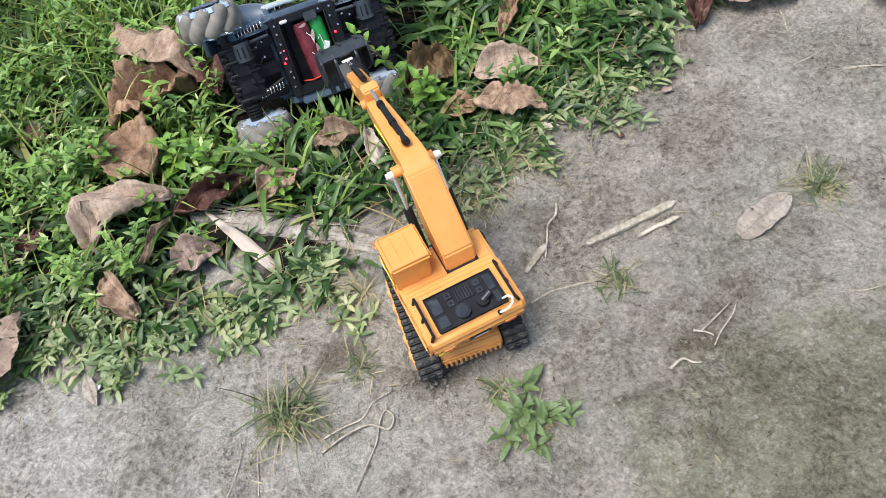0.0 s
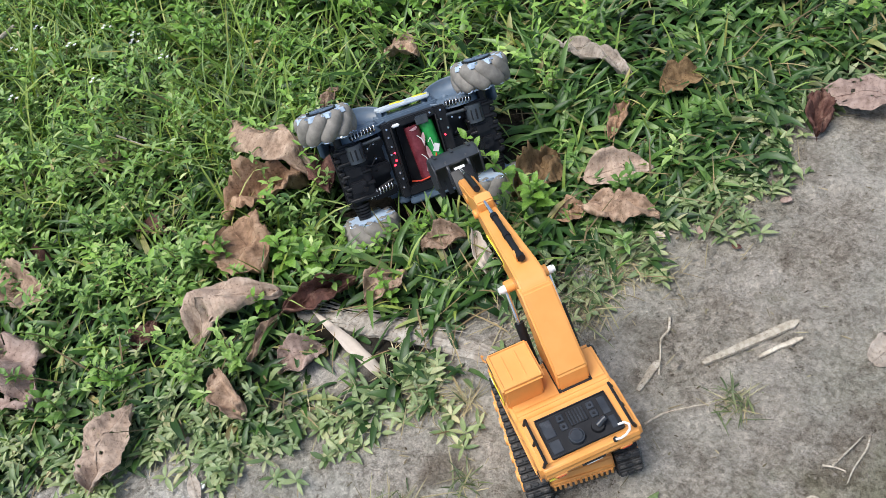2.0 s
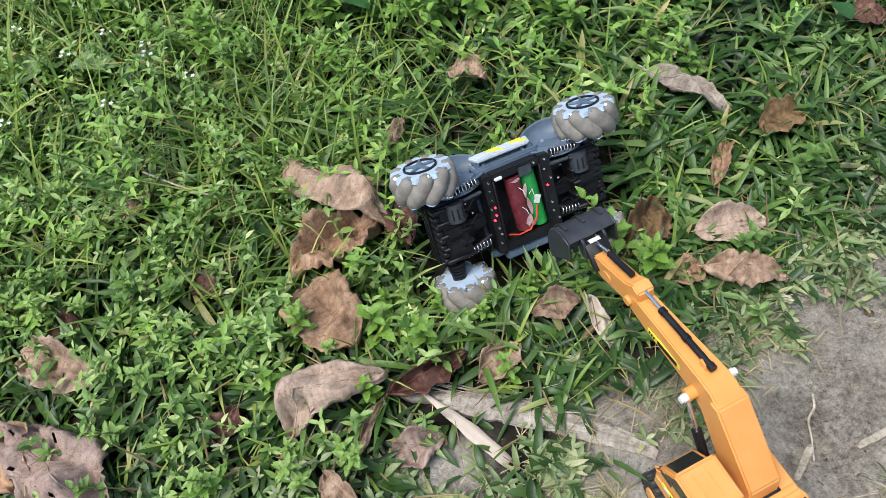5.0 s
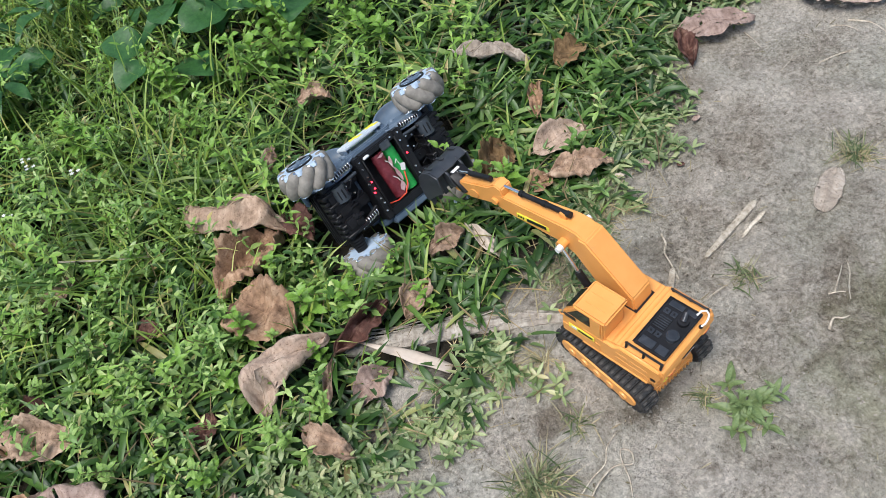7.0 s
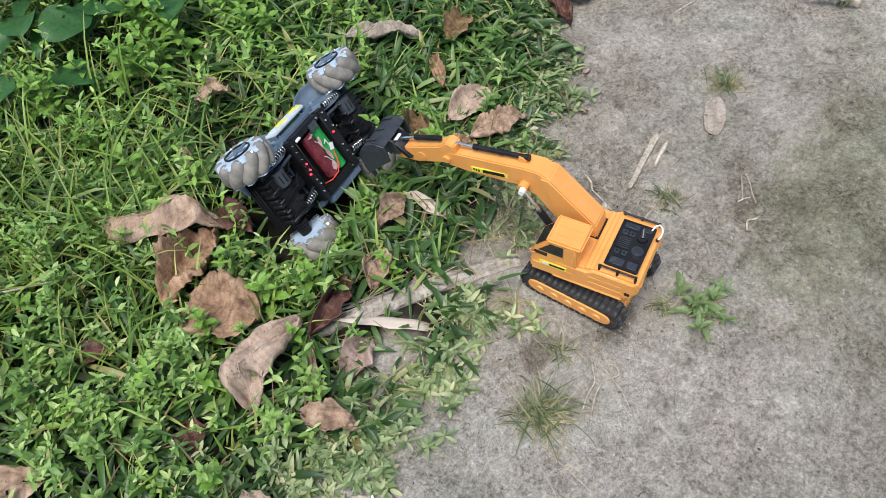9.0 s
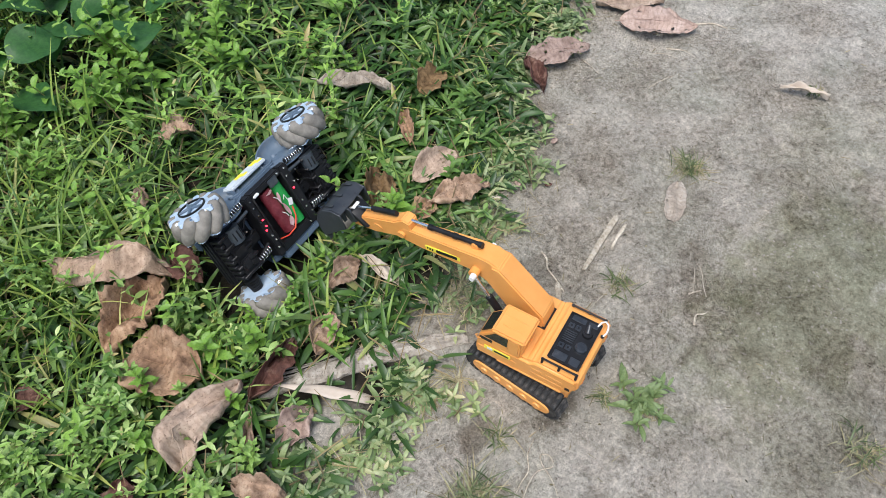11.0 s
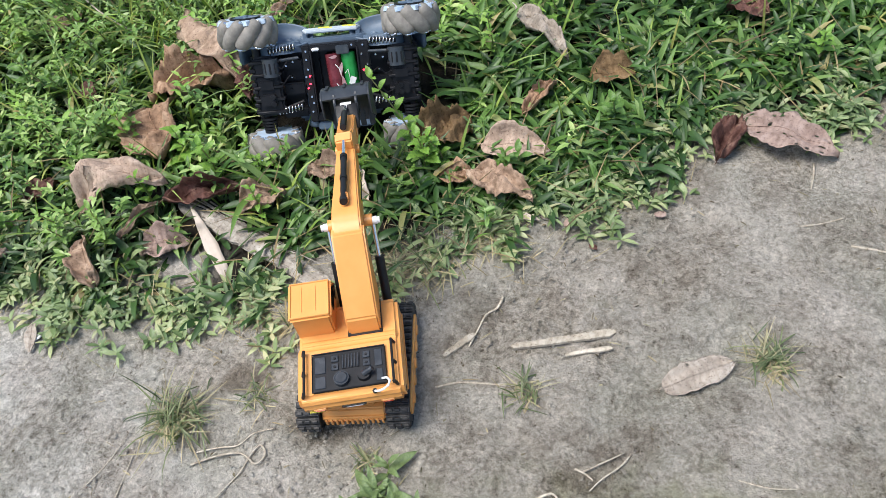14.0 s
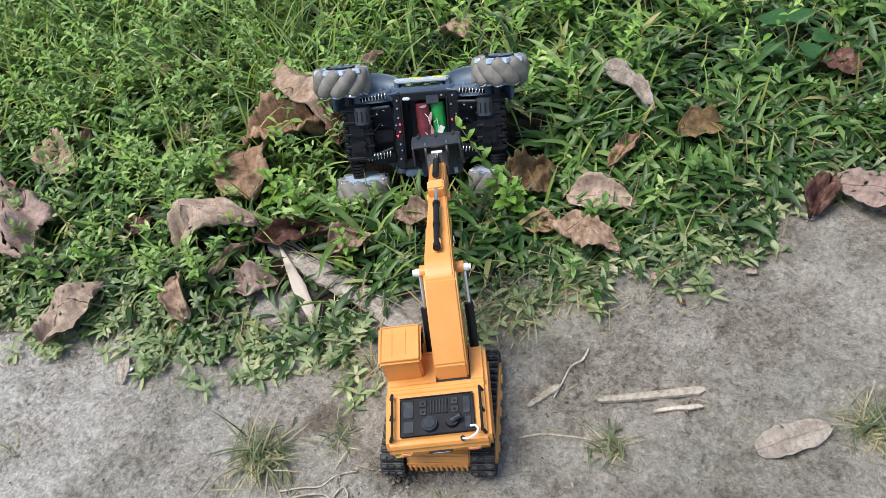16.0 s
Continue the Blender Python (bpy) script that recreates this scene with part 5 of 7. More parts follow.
B = "brown papery dead leaf, curled, lying among weeds"
LEAVES = [
    # x, y, angle, length, width, material, label, options
    (-0.045, 0.252, -42, 0.175, 0.09, TAN, "large brown dead leaf rolled lengthwise beside the toy car", dict(curl=-1.5, arch=0.1, crumple=0.04, lift=0.03, tilt=-22, seed=3, ragged=0.4, tip=0.75, crease=0.05, bend=0.72, bend_deg=35)),
    (-0.062, 0.2, 18, 0.12, 0.085, ORANGE, "crumpled rust-brown dead leaf among weeds", dict(curl=0.9, crumple=0.1, lift=0.012, seed=4, flap=1.2, ragged=1.15)),
    (0.02, 0.215, -78, 0.07, 0.05, MAROON, "dark reddish dead leaf tucked against the toy car", dict(curl=0.8, crumple=0.09, lift=0.03, seed=5)),
    (-0.078, 0.108, -65, 0.1, 0.085, ORANGE, "orange-brown crumpled dead leaf among weeds", dict(curl=0.35, crumple=0.07, lift=0.03, tilt=12, seed=6, ragged=0.8, point=0.6)),
    (-0.105, 0.022, 0, 0.155, 0.056, PALETAN, "pale brown dead leaf, arched and curled at one end", dict(curl=-0.8, arch=0.14, crumple=0.05, lift=0.012, tilt=10, seed=7, crease=0.08, ragged=0.6, tip=0.9, bend=0.42, bend_deg=30, sweep=62)),
    (0.012, 0.02, 16, 0.095, 0.045, MAROON, "dark maroon dead leaf folded over, by the bark strip", dict(curl=1.2, crumple=0.08, lift=0.01, tilt=20, seed=8, flap=1.4, ragged=1.1)),
    (-0.052, -0.02, 55, 0.08, 0.014, TAN, "narrow rolled brown dead leaf among weeds", dict(curl=1.2, crumple=0.03, lift=0.006, seed=28)),
    (-0.015, -0.058, 12, 0.062, 0.045, PINKISH, "small wrinkled brown dead leaf on bare soil", dict(curl=0.5, crumple=0.07, lift=0.003, seed=9, flap=1.1)),
    (-0.09, -0.098, -60, 0.075, 0.04, TAN, B, dict(curl=0.6, crumple=0.06, lift=0.006, seed=10, flap=1.2, bend=0.7, bend_deg=40)),
    (-0.205, 0.015, 60, 0.045, 0.035, MAROON, "small dark dead leaf among weeds", dict(curl=0.6, crumple=0.1, lift=0.008, seed=11)),
    (-0.385, 0.122, -34, 0.11, 0.062, TAN, "pale brown dead leaf with small holes, among weeds", dict(curl=0.5, crumple=0.05, lift=0.018, seed=12, flap=1.0, holes=5)),
    (-0.378, -0.002, -48, 0.17, 0.1, PINKISH, "large pinkish-brown dead leaf with small holes", dict(curl=-0.8, crumple=0.075, arch=0.1, lift=0.01, seed=13, holes=9, ragged=1.15, crease=0.13)),
    (-0.225, -0.125, 70, 0.1, 0.058, PALETAN, "pale spotted dead leaf with holes at the path's edge", dict(curl=0.4, crumple=0.06, lift=0.004, seed=14, holes=8, ragged=1.15)),
    (-0.44, 0.035, -70, 0.09, 0.06, ORANGE, "rust-brown dead leaf under a larger pale one", dict(curl=0.6, crumple=0.08, lift=0.006, seed=45, ragged=1.2)),
    (-0.39, 0.18, -9, 0.062, 0.04, MAROON, "small dark dead leaf among weeds", dict(curl=0.7, crumple=0.12, lift=0.008, seed=15)),
    (0.292, 0.13, 40, 0.09, 0.066, DARKTAN, "yellow-brown crumpled dead leaf beside a wheel of the toy car", dict(curl=0.9, crumple=0.14, lift=0.012, seed=16, flap=1.3)),
    (0.386, 0.105, -6, 0.085, 0.048, PALETAN, "pale brown pointed dead leaf resting on the grass", dict(curl=0.45, crumple=0.04, arch=0.1, lift=0.018, tilt=8, seed=17, flap=0.7, tip=0.75, crease=0.06, ragged=0.7)),
    (0.372, 0.042, -26, 0.09, 0.042, TAN, "brown torn dead leaf at the edge of the grass", dict(curl=0.4, crumple=0.07, lift=0.008, seed=18, flap=1.0, ragged=1.2)),
    (0.32, 0.062, 10, 0.045, 0.035, ORANGE, "small brown dead leaf among weeds", dict(curl=0.6, crumple=0.08, lift=0.008, seed=29)),
    (0.165, 0.055, 2, 0.055, 0.038, TAN, "brown crumpled dead leaf in front of the toy car", dict(curl=0.7, crumple=0.1, lift=0.014, seed=19, flap=1.2)),
    (0.09, 0.01, 30, 0.06, 0.045, TAN, "small brown dead leaf beside the bark strip", dict(curl=0.6, crumple=0.09, lift=0.008, seed=30, flap=1.2)),
    (0.206, 0.032, 100, 0.075, 0.019, PALE, "narrow straw-coloured dry leaf standing in the weeds", dict(curl=0.3, crumple=0.02, arch=0.06, lift=0.008, pitch=-12, seed=20)),
    (0.41, 0.195, 58, 0.072, 0.028, ORANGE, "folded reddish-brown dead leaf in the grass", dict(curl=1.2, crumple=0.05, lift=0.014, seed=21)),
    (0.5, 0.228, 8, 0.056, 0.046, DARKTAN, "round dark brown dead leaf in the grass", dict(curl=0.5, crumple=0.04, lift=0.018, seed=22, flap=0.8, point=0.6)),
    (0.405, 0.3, -53, 0.125, 0.034, GREYLEAF, "long straw-coloured dead leaf in the grass", dict(curl=0.8, crumple=0.05, lift=0.022, seed=23)),
    (0.675, 0.36, -13, 0.055, 0.05, MAROON, "reddish-brown dead leaf in the grass", dict(curl=0.6, crumple=0.1, lift=0.015, seed=24)),
    (0.635, 0.13, 65, 0.075, 0.034, MAROON, "dark shrivelled dead leaf at the path's edge", dict(curl=1.0, crumple=0.12, lift=0.004, seed=25)),
    (0.7, 0.135, -24, 0.12, 0.06, PINKISH, "flat brown dead leaf with holes at the path's edge", dict(curl=0.15, crumple=0.025, lift=0.003, seed=26, holes=18, crease=0.03)),
    (0.89, 0.13, -44, 0.12, 0.05, PALETAN, "flat pale brown dead leaf on the path", dict(curl=0.12, arch=0.03, crumple=0.03, lift=0.003, seed=27, crease=0.03)),
    (0.875, 0.06, -55, 0.13, 0.075, PINKISH, "flat pinkish-brown dead leaf with holes on the path", dict(curl=0.1, arch=0.03, crumple=0.03, lift=0.008, seed=31, holes=6, crease=0.03)),
    (0.585, -0.18, 27, 0.076, 0.033, GREYLEAF, "flat pale oval dead leaf on the bare path", dict(curl=0.15, arch=0.02, crumple=0.02, lift=0.001, seed=32, point=0.65, crease=0.025, ragged=0.6, holes=1)),
    (0.148, 0.405, -30, 0.055, 0.05, TAN, "pale crumpled dead leaf in the grass behind the toy car", dict(curl=0.8, crumple=0.12, lift=0.03, seed=33)),
    (0.55, 0.56, -15, 0.1, 0.05, TAN, "brown dead leaf in tall weeds", dict(curl=0.4, crumple=0.07, lift=0.035, seed=34)),
    (0.88, 0.245, -39, 0.11, 0.05, GREYLEAF, "faded straw-coloured dead leaf at the path's edge", dict(curl=0.3, crumple=0.05, lift=0.006, seed=35)),
    (0.04, 0.33, 60, 0.05, 0.022, TAN, "small brown dead leaf in the weeds", dict(curl=0.6, crumple=0.06, lift=0.04, seed=36)),
    (-0.625, 0.64, 20, 0.075, 0.06, GOLDEN, "yellow-orange dead leaf in the weeds", dict(curl=0.6, crumple=0.1, lift=0.06, seed=37)),
    (0.252, -0.247, 60, 0.036, 0.028, GREYLEAF, "small folded grey-brown leaf on the path", dict(curl=1.0, crumple=0.06, lift=0.002, seed=38)),
    (0.228, -0.225, 95, 0.042, 0.018, MAROON, "shrivelled dark leaf on the path", dict(curl=1.1, crumple=0.1, lift=0.002, seed=39)),
    (-0.13, -0.188, -70, 0.04, 0.014, GREYLEAF, "scrap of greyish dry leaf on the path's edge", dict(curl=0.2, crumple=0.01, lift=0.003, seed=40, crease=0.01, arch=0.03, ragged=0.4)),
    (0.41, 0.005, -10, 0.022, 0.009, PALE, "white scrap of dry leaf at the grass edge", dict(curl=0.3, crumple=0.03, lift=0.003, seed=41)),
    (0.905, -0.2, -65, 0.075, 0.014, PALE, "slim whitish dry leaf on the path", dict(curl=0.5, crumple=0.03, lift=0.002, seed=42)),
    (-0.3, 0.32, 25, 0.06, 0.035, TAN, "brown dead leaf deep in the weeds", dict(curl=0.7, crumple=0.09, lift=0.02, seed=43)),
    (-0.22, 0.19, -30, 0.05, 0.035, MAROON, "dark brown dead leaf deep in the weeds", dict(curl=0.7, crumple=0.09, lift=0.012, seed=44)),
]
KEEP = [(x, y, (l + w) * 0.5 * 0.31) for x, y, a, l, w, *_ in LEAVES]
for x, y, ang, l, w, mat, lab, opt in LEAVES:
    dead_leaf(x, y, ang, l, w, mat, lab, **opt)


# ---------------------------------------------------------------- wood, husk, twigs
def husk():
    """The pale pointed sliver that lies across the bark."""
    bm = bmesh.new()
    n, L, W = 16, 0.122, 0.0165
    rows = []
    for i in range(n + 1):
        u = i / n
        w = W / 2 * min(1, 0.03 + (u * 1.5) ** 0.85) * (1 - max(0, u - 0.6) * 0.7) * (1 + 0.05 * math.sin(23 * u))
        z = 0.004 * math.sin(3 * u) + 0.0012 * math.sin(17 * u)
        rows.append([bm.verts.new((u * L, v * w, z + 0.0012 * (v * v) * (w / W) * 2 + o)) for v, o in ((-1, 0), (-0.4, 0), (0.3, 0.0004), (1, 0), (1, -0.0012), (0.3, -0.0012), (-0.4, -0.0014), (-1, -0.0012))])
    for a, b in zip(rows, rows[1:]):
        for j in range(8):
            bm.faces.new((a[j], a[(j + 1) % 8], b[(j + 1) % 8], b[j]))
    bm.faces.new(rows[0][::-1]), bm.faces.new(rows[-1])
    bmesh.ops.recalc_face_normals(bm, faces=bm.faces)
    me = bpy.data.meshes.new("husk_sliver")
    bm.to_mesh(me)
    bm.free()
    tagged(finish("husk_sliver", me, PALE, None, "", pose(-0.002, 0.003, 0.016, 0, 6.0, -52.5)), "pale straw-coloured pointed husk sliver lying across the bark", "husk")


def bark():
    """A flat weathered strip of split wood with fibres."""
    rng = random.Random(8)
    root = thing("bark_strip", "grey weathered strip of split wood half sunk in soil", "wood", pose(-0.018, 0.012, 0.002, 0, 0, -30))
    bm = bmesh.new()
    n, L = 48, 0.268
    rows = []
    for i in range(n + 1):
        u = i / n
        w = 0.017 * min(1, 0.25 + u * 2.2) * (1 - 0.45 * u) + 0.004 * noise.noise(Vector((u * 11, 0, 0))) + 0.002 * noise.noise(Vector((u * 31, 0, 2)))
        yc = 0.012 * math.sin(2.3 * u) - 0.004
        z = 0.006 + 0.003 * math.sin(4 * u)
        row = []
        for j in range(9):
            v = j / 4 - 1
            row.append(bm.verts.new((u * L + 0.004 * noise.noise(Vector((j * 3.1, u * 2, 2))), yc + v * w, z * (1 - 0.5 * v * v) + 0.0032 * noise.noise(Vector((u * 5, j * 2.7, 4))) + 0.0012 * noise.noise(Vector((u * 30, j * 2.7, 9))))))
        row += [bm.verts.new((u * L, yc + w, -0.004)), bm.verts.new((u * L, yc - w, -0.004))]
        rows.append(row)
    k = len(rows[0])
    for a, b in zip(rows, rows[1:]):
        for j in range(k):
            bm.faces.new((a[j], a[(j + 1) % k], b[(j + 1) % k], b[j]))
    bm.faces.new(rows[0][::-1]), bm.faces.new(rows[-1])
    bmesh.ops.recalc_face_normals(bm, faces=bm.faces)
    part("strip", bm, WOOD, root, smooth=False)
    for i in range(22):
        y = rng.uniform(-0.011, 0.016)
        x0 = rng.uniform(0, 0.165)
        pts = [(x0 + 0.09 * t, y + 0.002 * math.sin(5 * t + i) + 0.01 * t, 0.0075 + 0.001 * math.sin(7 * t + i)) for t in (0, 0.25, 0.5, 0.75, 1.0)]
        part("splinter", tube(bmesh.new(), pts, rng.uniform(0.0006, 0.0014), 5, 0.4), WOOD, root)


def stick_flat(name, label, pts, w, h, material, group=""):
    """A split stick of flat section along a line on the ground."""
    bm = bmesh.new()
    srng = random.Random(len(pts) * 7 + int(w * 1e5))
    Q = [Vector(p) for p in pts]
    P = []
    for a, b in zip(Q, Q[1:]):
        P += [a.lerp(b, k / 4) + Vector((srng.gauss(0, w * 0.02), srng.gauss(0, w * 0.025), 0)) for k in range(4)]
    P.append(Q[-1])
    rows = []
    for i, p in enumerate(P):
        d = (P[min(i + 1, len(P) - 1)] - P[max(i - 1, 0)]).normalized()
        s = d.cross(Vector((0, 0, 1))).normalized()
        k = (0.55 if i in (0, len(P) - 1) else 1.15 - 0.4 * i / len(P)) * srng.uniform(0.95, 1.05)
        rows.append([bm.verts.new(p + s * w * k * a + Vector((0, 0, h * b))) for a, b in ((-0.5, 0), (-0.42, 0.8), (0.1, 1.0), (0.5, 0.6), (0.5, 0))])
    for a, b in zip(rows, rows[1:]):
        for j in range(5):
            bm.faces.new((a[j], a[(j + 1) % 5], b[(j + 1) % 5], b[j]))
    bm.faces.new(rows[0][::-1]), bm.faces.new(rows[-1])
    bmesh.ops.recalc_face_normals(bm, faces=bm.faces)
    me = bpy.data.meshes.new(name)
    bm.to_mesh(me)
    bm.free()
    return tagged(finish(name, me, material, None, "", None, False), label, "stick", group)


def on_ground(pts, up=0.0004):
    return [(x, y, float(height(x, y)) + up + (p[0] if p else 0)) for x, y, *p in pts]


def twig(label, pts, r, taper=0.5, material=None):
    me = bpy.data.meshes.new("twig")
    P = [Vector(p) for p in on_ground(pts, r * 0.7)]
    line = []
    for k in range(len(P) - 1):
        a, b, c, d = P[max(k - 1, 0)], P[k], P[k + 1], P[min(k + 2, len(P) - 1)]
        for q in (0.0, 0.25, 0.5, 0.75):
            line.append(0.5 * (2 * b + (c - a) * q + (2 * a - 5 * b + 4 * c - d) * q * q + (3 * b - a - 3 * c + d) * q ** 3))
    bm = tube(bmesh.new(), line + [P[-1]], r, 6, taper)
    bm.to_mesh(me)
    bm.free()
    return tagged(finish("twig", me, material or TWIG), label, "twig", "dry twigs")


husk()
bark()
stick_flat("split_stick", "pale split stick lying on the bare path", on_ground([(0.506, -0.137), (0.48, -0.142), (0.45, -0.1485), (0.425, -0.155), (0.402, -0.16)]), 0.0085, 0.004, TWIG)
stick_flat("split_stick", "short pale splinter beside the split stick", on_ground([(0.503, -0.155), (0.48, -0.1585), (0.457, -0.165)]), 0.005, 0.0022, TWIG)
stick_flat("split_stick", "short pale stick beside the toy excavator", on_ground([(0.362, -0.148), (0.347, -0.162), (0.333, -0.176)]), 0.0075, 0.0035, TWIG)
twig("thin curved twig on the path", [(0.33, -0.212), (0.35, -0.205), (0.375, -0.203), (0.402, -0.204)], 0.0017)
twig("thin crooked twig at the grass edge", [(0.388, -0.098), (0.383, -0.112), (0.372, -0.122), (0.366, -0.14), (0.358, -0.162)], 0.0016)
twig("thin straight twig on the path", [(0.75, -0.014), (0.78, -0.02), (0.805, -0.029)], 0.0017)
twig("thin straight twig on the path", [(0.66, -0.094), (0.69, -0.09), (0.726, -0.08)], 0.0014)
twig("thin straight twig on the path", [(0.703, 0.01), (0.726, 0.016), (0.751, 0.026)], 0.0014)
twig("short thin twig on the path", [(0.729, 0.105), (0.726, 0.085), (0.72, 0.064)], 0.0016)
twig("thin curved twig on the path", [(0.845, 0.02), (0.86, -0.005), (0.858, -0.034)], 0.0018)
twig("thin twig beside flat dead leaves", [(0.82, 0.03), (0.835, 0.012), (0.838, -0.02)], 0.0013)
twig("pale twig on the path", [(0.93, 0.02), (0.955, 0.0), (0.962, -0.025)], 0.002)
twig("short thin twig on the path", [(0.715, -0.045), (0.73, -0.05), (0.742, -0.062)], 0.0012)
twig("thin pale root looping on the path", [(0.1, -0.312), (0.125, -0.3), (0.148, -0.296), (0.165, -0.305), (0.172, -0.294), (0.165, -0.286), (0.158, -0.296), (0.152, -0.315), (0.14, -0.335), (0.126, -0.356)], 0.0012, 0.7)
twig("thin pale root on the path", [(0.1, -0.3), (0.122, -0.292), (0.142, -0.288), (0.155, -0.275), (0.175, -0.268)], 0.001, 0.7)
twig("thin straw stalk on the path", [(0.0, -0.345), (0.016, -0.315), (0.025, -0.285)], 0.0009)
twig("short brown twig on the path", [(0.213, -0.24), (0.22, -0.22), (0.226, -0.2)], 0.0015)
twig("crooked twig on the path", [(0.436, -0.315), (0.45, -0.308), (0.458, -0.314), (0.466, -0.316)], 0.0017)
twig("short pale rootlet lying in a furrow of the path", [(0.478, -0.285), (0.49, -0.278), (0.502, -0.271), (0.515, -0.263)], 0.0013)
twig("short pale rootlet lying in a furrow of the path", [(0.521, -0.264), (0.512, -0.276), (0.495, -0.29), (0.484, -0.302)], 0.0012)
twig("short forked rootlet on the path", [(0.47, -0.283), (0.48, -0.287), (0.487, -0.292)], 0.0014)
twig("thin dry stem on the bare path", [(0.614, -0.281), (0.642, -0.286), (0.668, -0.284)], 0.0009)
twig("thin straw stalk on the path", [(0.031, -0.375), (0.036, -0.343), (0.038, -0.297)], 0.0009)
twig("thin twig under the husk", [(0.02, -0.1), (0.035, -0.088), (0.045, -0.075)], 0.0011)
twig("thin grey dead branch in the weeds", [(-0.63, 0.57, 0.05), (-0.57, 0.62, 0.07), (-0.5, 0.68, 0.08)], 0.006, 0.6)
twig("thin bare stalk in the weeds", [(-0.28, 0.36, 0.05), (-0.22, 0.31, 0.055), (-0.17, 0.29, 0.04)], 0.0016)


def scraps():
    """Crumbs of soil and grit on the path, in drifts, past counting."""
    rng = np.random.default_rng(12)
    n = 90000
    x, y = rng.uniform(-0.7, 1.3, n), rng.uniform(-0.65, 0.4, n)
    drift = octave(x, y, 0.1, rng) + 0.7 * octave(x, y, 0.03, rng)
    ok = (y < edge_y(x) + 0.03) & (rng.random(n) < np.clip(0.35 + 0.4 * drift, 0.04, 1))
    x, y = x[ok], y[ok]
    n = len(x)
    s = 0.0003 + 0.0016 * rng.random(n) ** 3.5
    base = np.array([[-1, -1, -0.4], [1, -1, -0.4], [1, 1, -0.4], [-1, 1, -0.4], [0.1, 0.0, 0.8]])
    v = base[None] * s[:, None, None] * rng.uniform(0.6, 1.3, (n, 5, 3)) * np.stack([rng.uniform(0.8, 2.0, n), np.ones(n), rng.uniform(0.4, 0.9, n)], 1)[:, None, :]
    a = rng.uniform(0, 6.283, n)
    c, sn = np.cos(a)[:, None], np.sin(a)[:, None]
    v = np.stack([v[:, :, 0] * c - v[:, :, 1] * sn + x[:, None], v[:, :, 0] * sn + v[:, :, 1] * c + y[:, None], v[:, :, 2] + (height(x, y) + 0.0004)[:, None]], 2)
    tri = np.array([[0, 1, 4], [1, 2, 4], [2, 3, 4], [3, 0, 4]])[None] + (np.arange(n) * 5)[:, None, None]
    me = bpy.data.meshes.new("grit")
    me.from_pydata(v.reshape(-1, 3).tolist(), [], tri.reshape(-1, 3).tolist())
    tagged(finish("grit", me, SOIL, None, "", None, False), "loose crumbs of grey soil on the path", "grit", kind="stuff")


scraps()


def litter():
    """Bits of straw, bark and dry stalk trodden into the path."""
    rng = np.random.default_rng(31)
    x, y = rng.uniform(-0.7, 1.3, 2200), rng.uniform(-0.65, 0.4, 2200)
    near = np.exp(-np.clip(edge_y(x) - y, 0, 1) / 0.12)
    ok = (y < edge_y(x) + 0.02) & (rng.random(2200) < 0.2 + 0.8 * near)
    x, y = x[ok], y[ok]
    n = len(x)
    me = sheet_mesh("litter", [strips(np.stack([x, y, height(x, y) + 0.0012], 1), rng.uniform(0, 6.283, n), rng.uniform(0.003, 0.016, n), rng.uniform(0.0006, 0.0018, n), rng.uniform(0.0, 0.12, n), rng.uniform(-0.1, 0.2, n), BLADE, 0.2)])
    tagged(finish("litter", me, LITTER), "bits of dry straw and stalk trodden into the path", "litter", kind="stuff")


litter()


def dark_crumbs():
    """Crumbled bark and leaf on the path, thickest in shallow furrows."""
    rng = np.random.default_rng(52)
    x, y = rng.uniform(-0.7, 1.3, 6500), rng.uniform(-0.65, 0.4, 6500)
    furrow = np.exp(-((y + 0.333 - 0.56 * (x - 0.4) + 0.012 * np.sin(40 * x)) / 0.013) ** 2) * (x > 0.28) * (x < 0.56)
    ok = (y < edge_y(x) + 0.03) & (rng.random(6500) < 0.05 + 0.3 * (np.sin(31 * x + 4 * np.sin(17 * y)) * np.sin(27 * y + 3 * np.sin(13 * x)) > 0.35) + 0.6 * furrow + 0.6 * np.exp(-np.clip(edge_y(x) - y, 0, 1) / 0.05))
    x, y = x[ok], y[ok]
    n = len(x)
    me = sheet_mesh("bark_crumbs", [strips(np.stack([x, y, height(x, y) + 0.001], 1), rng.uniform(0, 6.283, n), 0.001 + 0.006 * rng.random(n) ** 2, 0.0006 + 0.002 * rng.random(n) ** 2, rng.uniform(0.0, 0.3, n), rng.uniform(-0.3, 0.4, n), OVAL, 0.3)])
    tagged(finish("bark_crumbs", me, CRUMB), "dark crumbs of bark and leaf on the path", "litter", kind="stuff")


dark_crumbs()


def chip(x, y, ang, l, w, material, label):
    """A small flat broken piece."""
    bm = bmesh.new()
    rng = random.Random(int(abs(x * 1000)))
    out = [(l / 2 * math.cos(a) * rng.uniform(0.7, 1.1), w / 2 * math.sin(a) * rng.uniform(0.7, 1.1)) for a in (2 * math.pi * k / 7 for k in range(7))]
    prism(bm, out, 0, 0.0022, 0.0004, 1)
    bmesh.ops.rotate(bm, verts=bm.verts, cent=(0, 0, 0), matrix=Matrix.Rotation(radians(90), 3, "X"))
    me = bpy.data.meshes.new("chip")
    bm.to_mesh(me)
    bm.free()
    tagged(finish("chip", me, material, None, "", pose(x, y, float(height(x, y)) + 0.0018, 0, 0, ang), False), label, "chip")


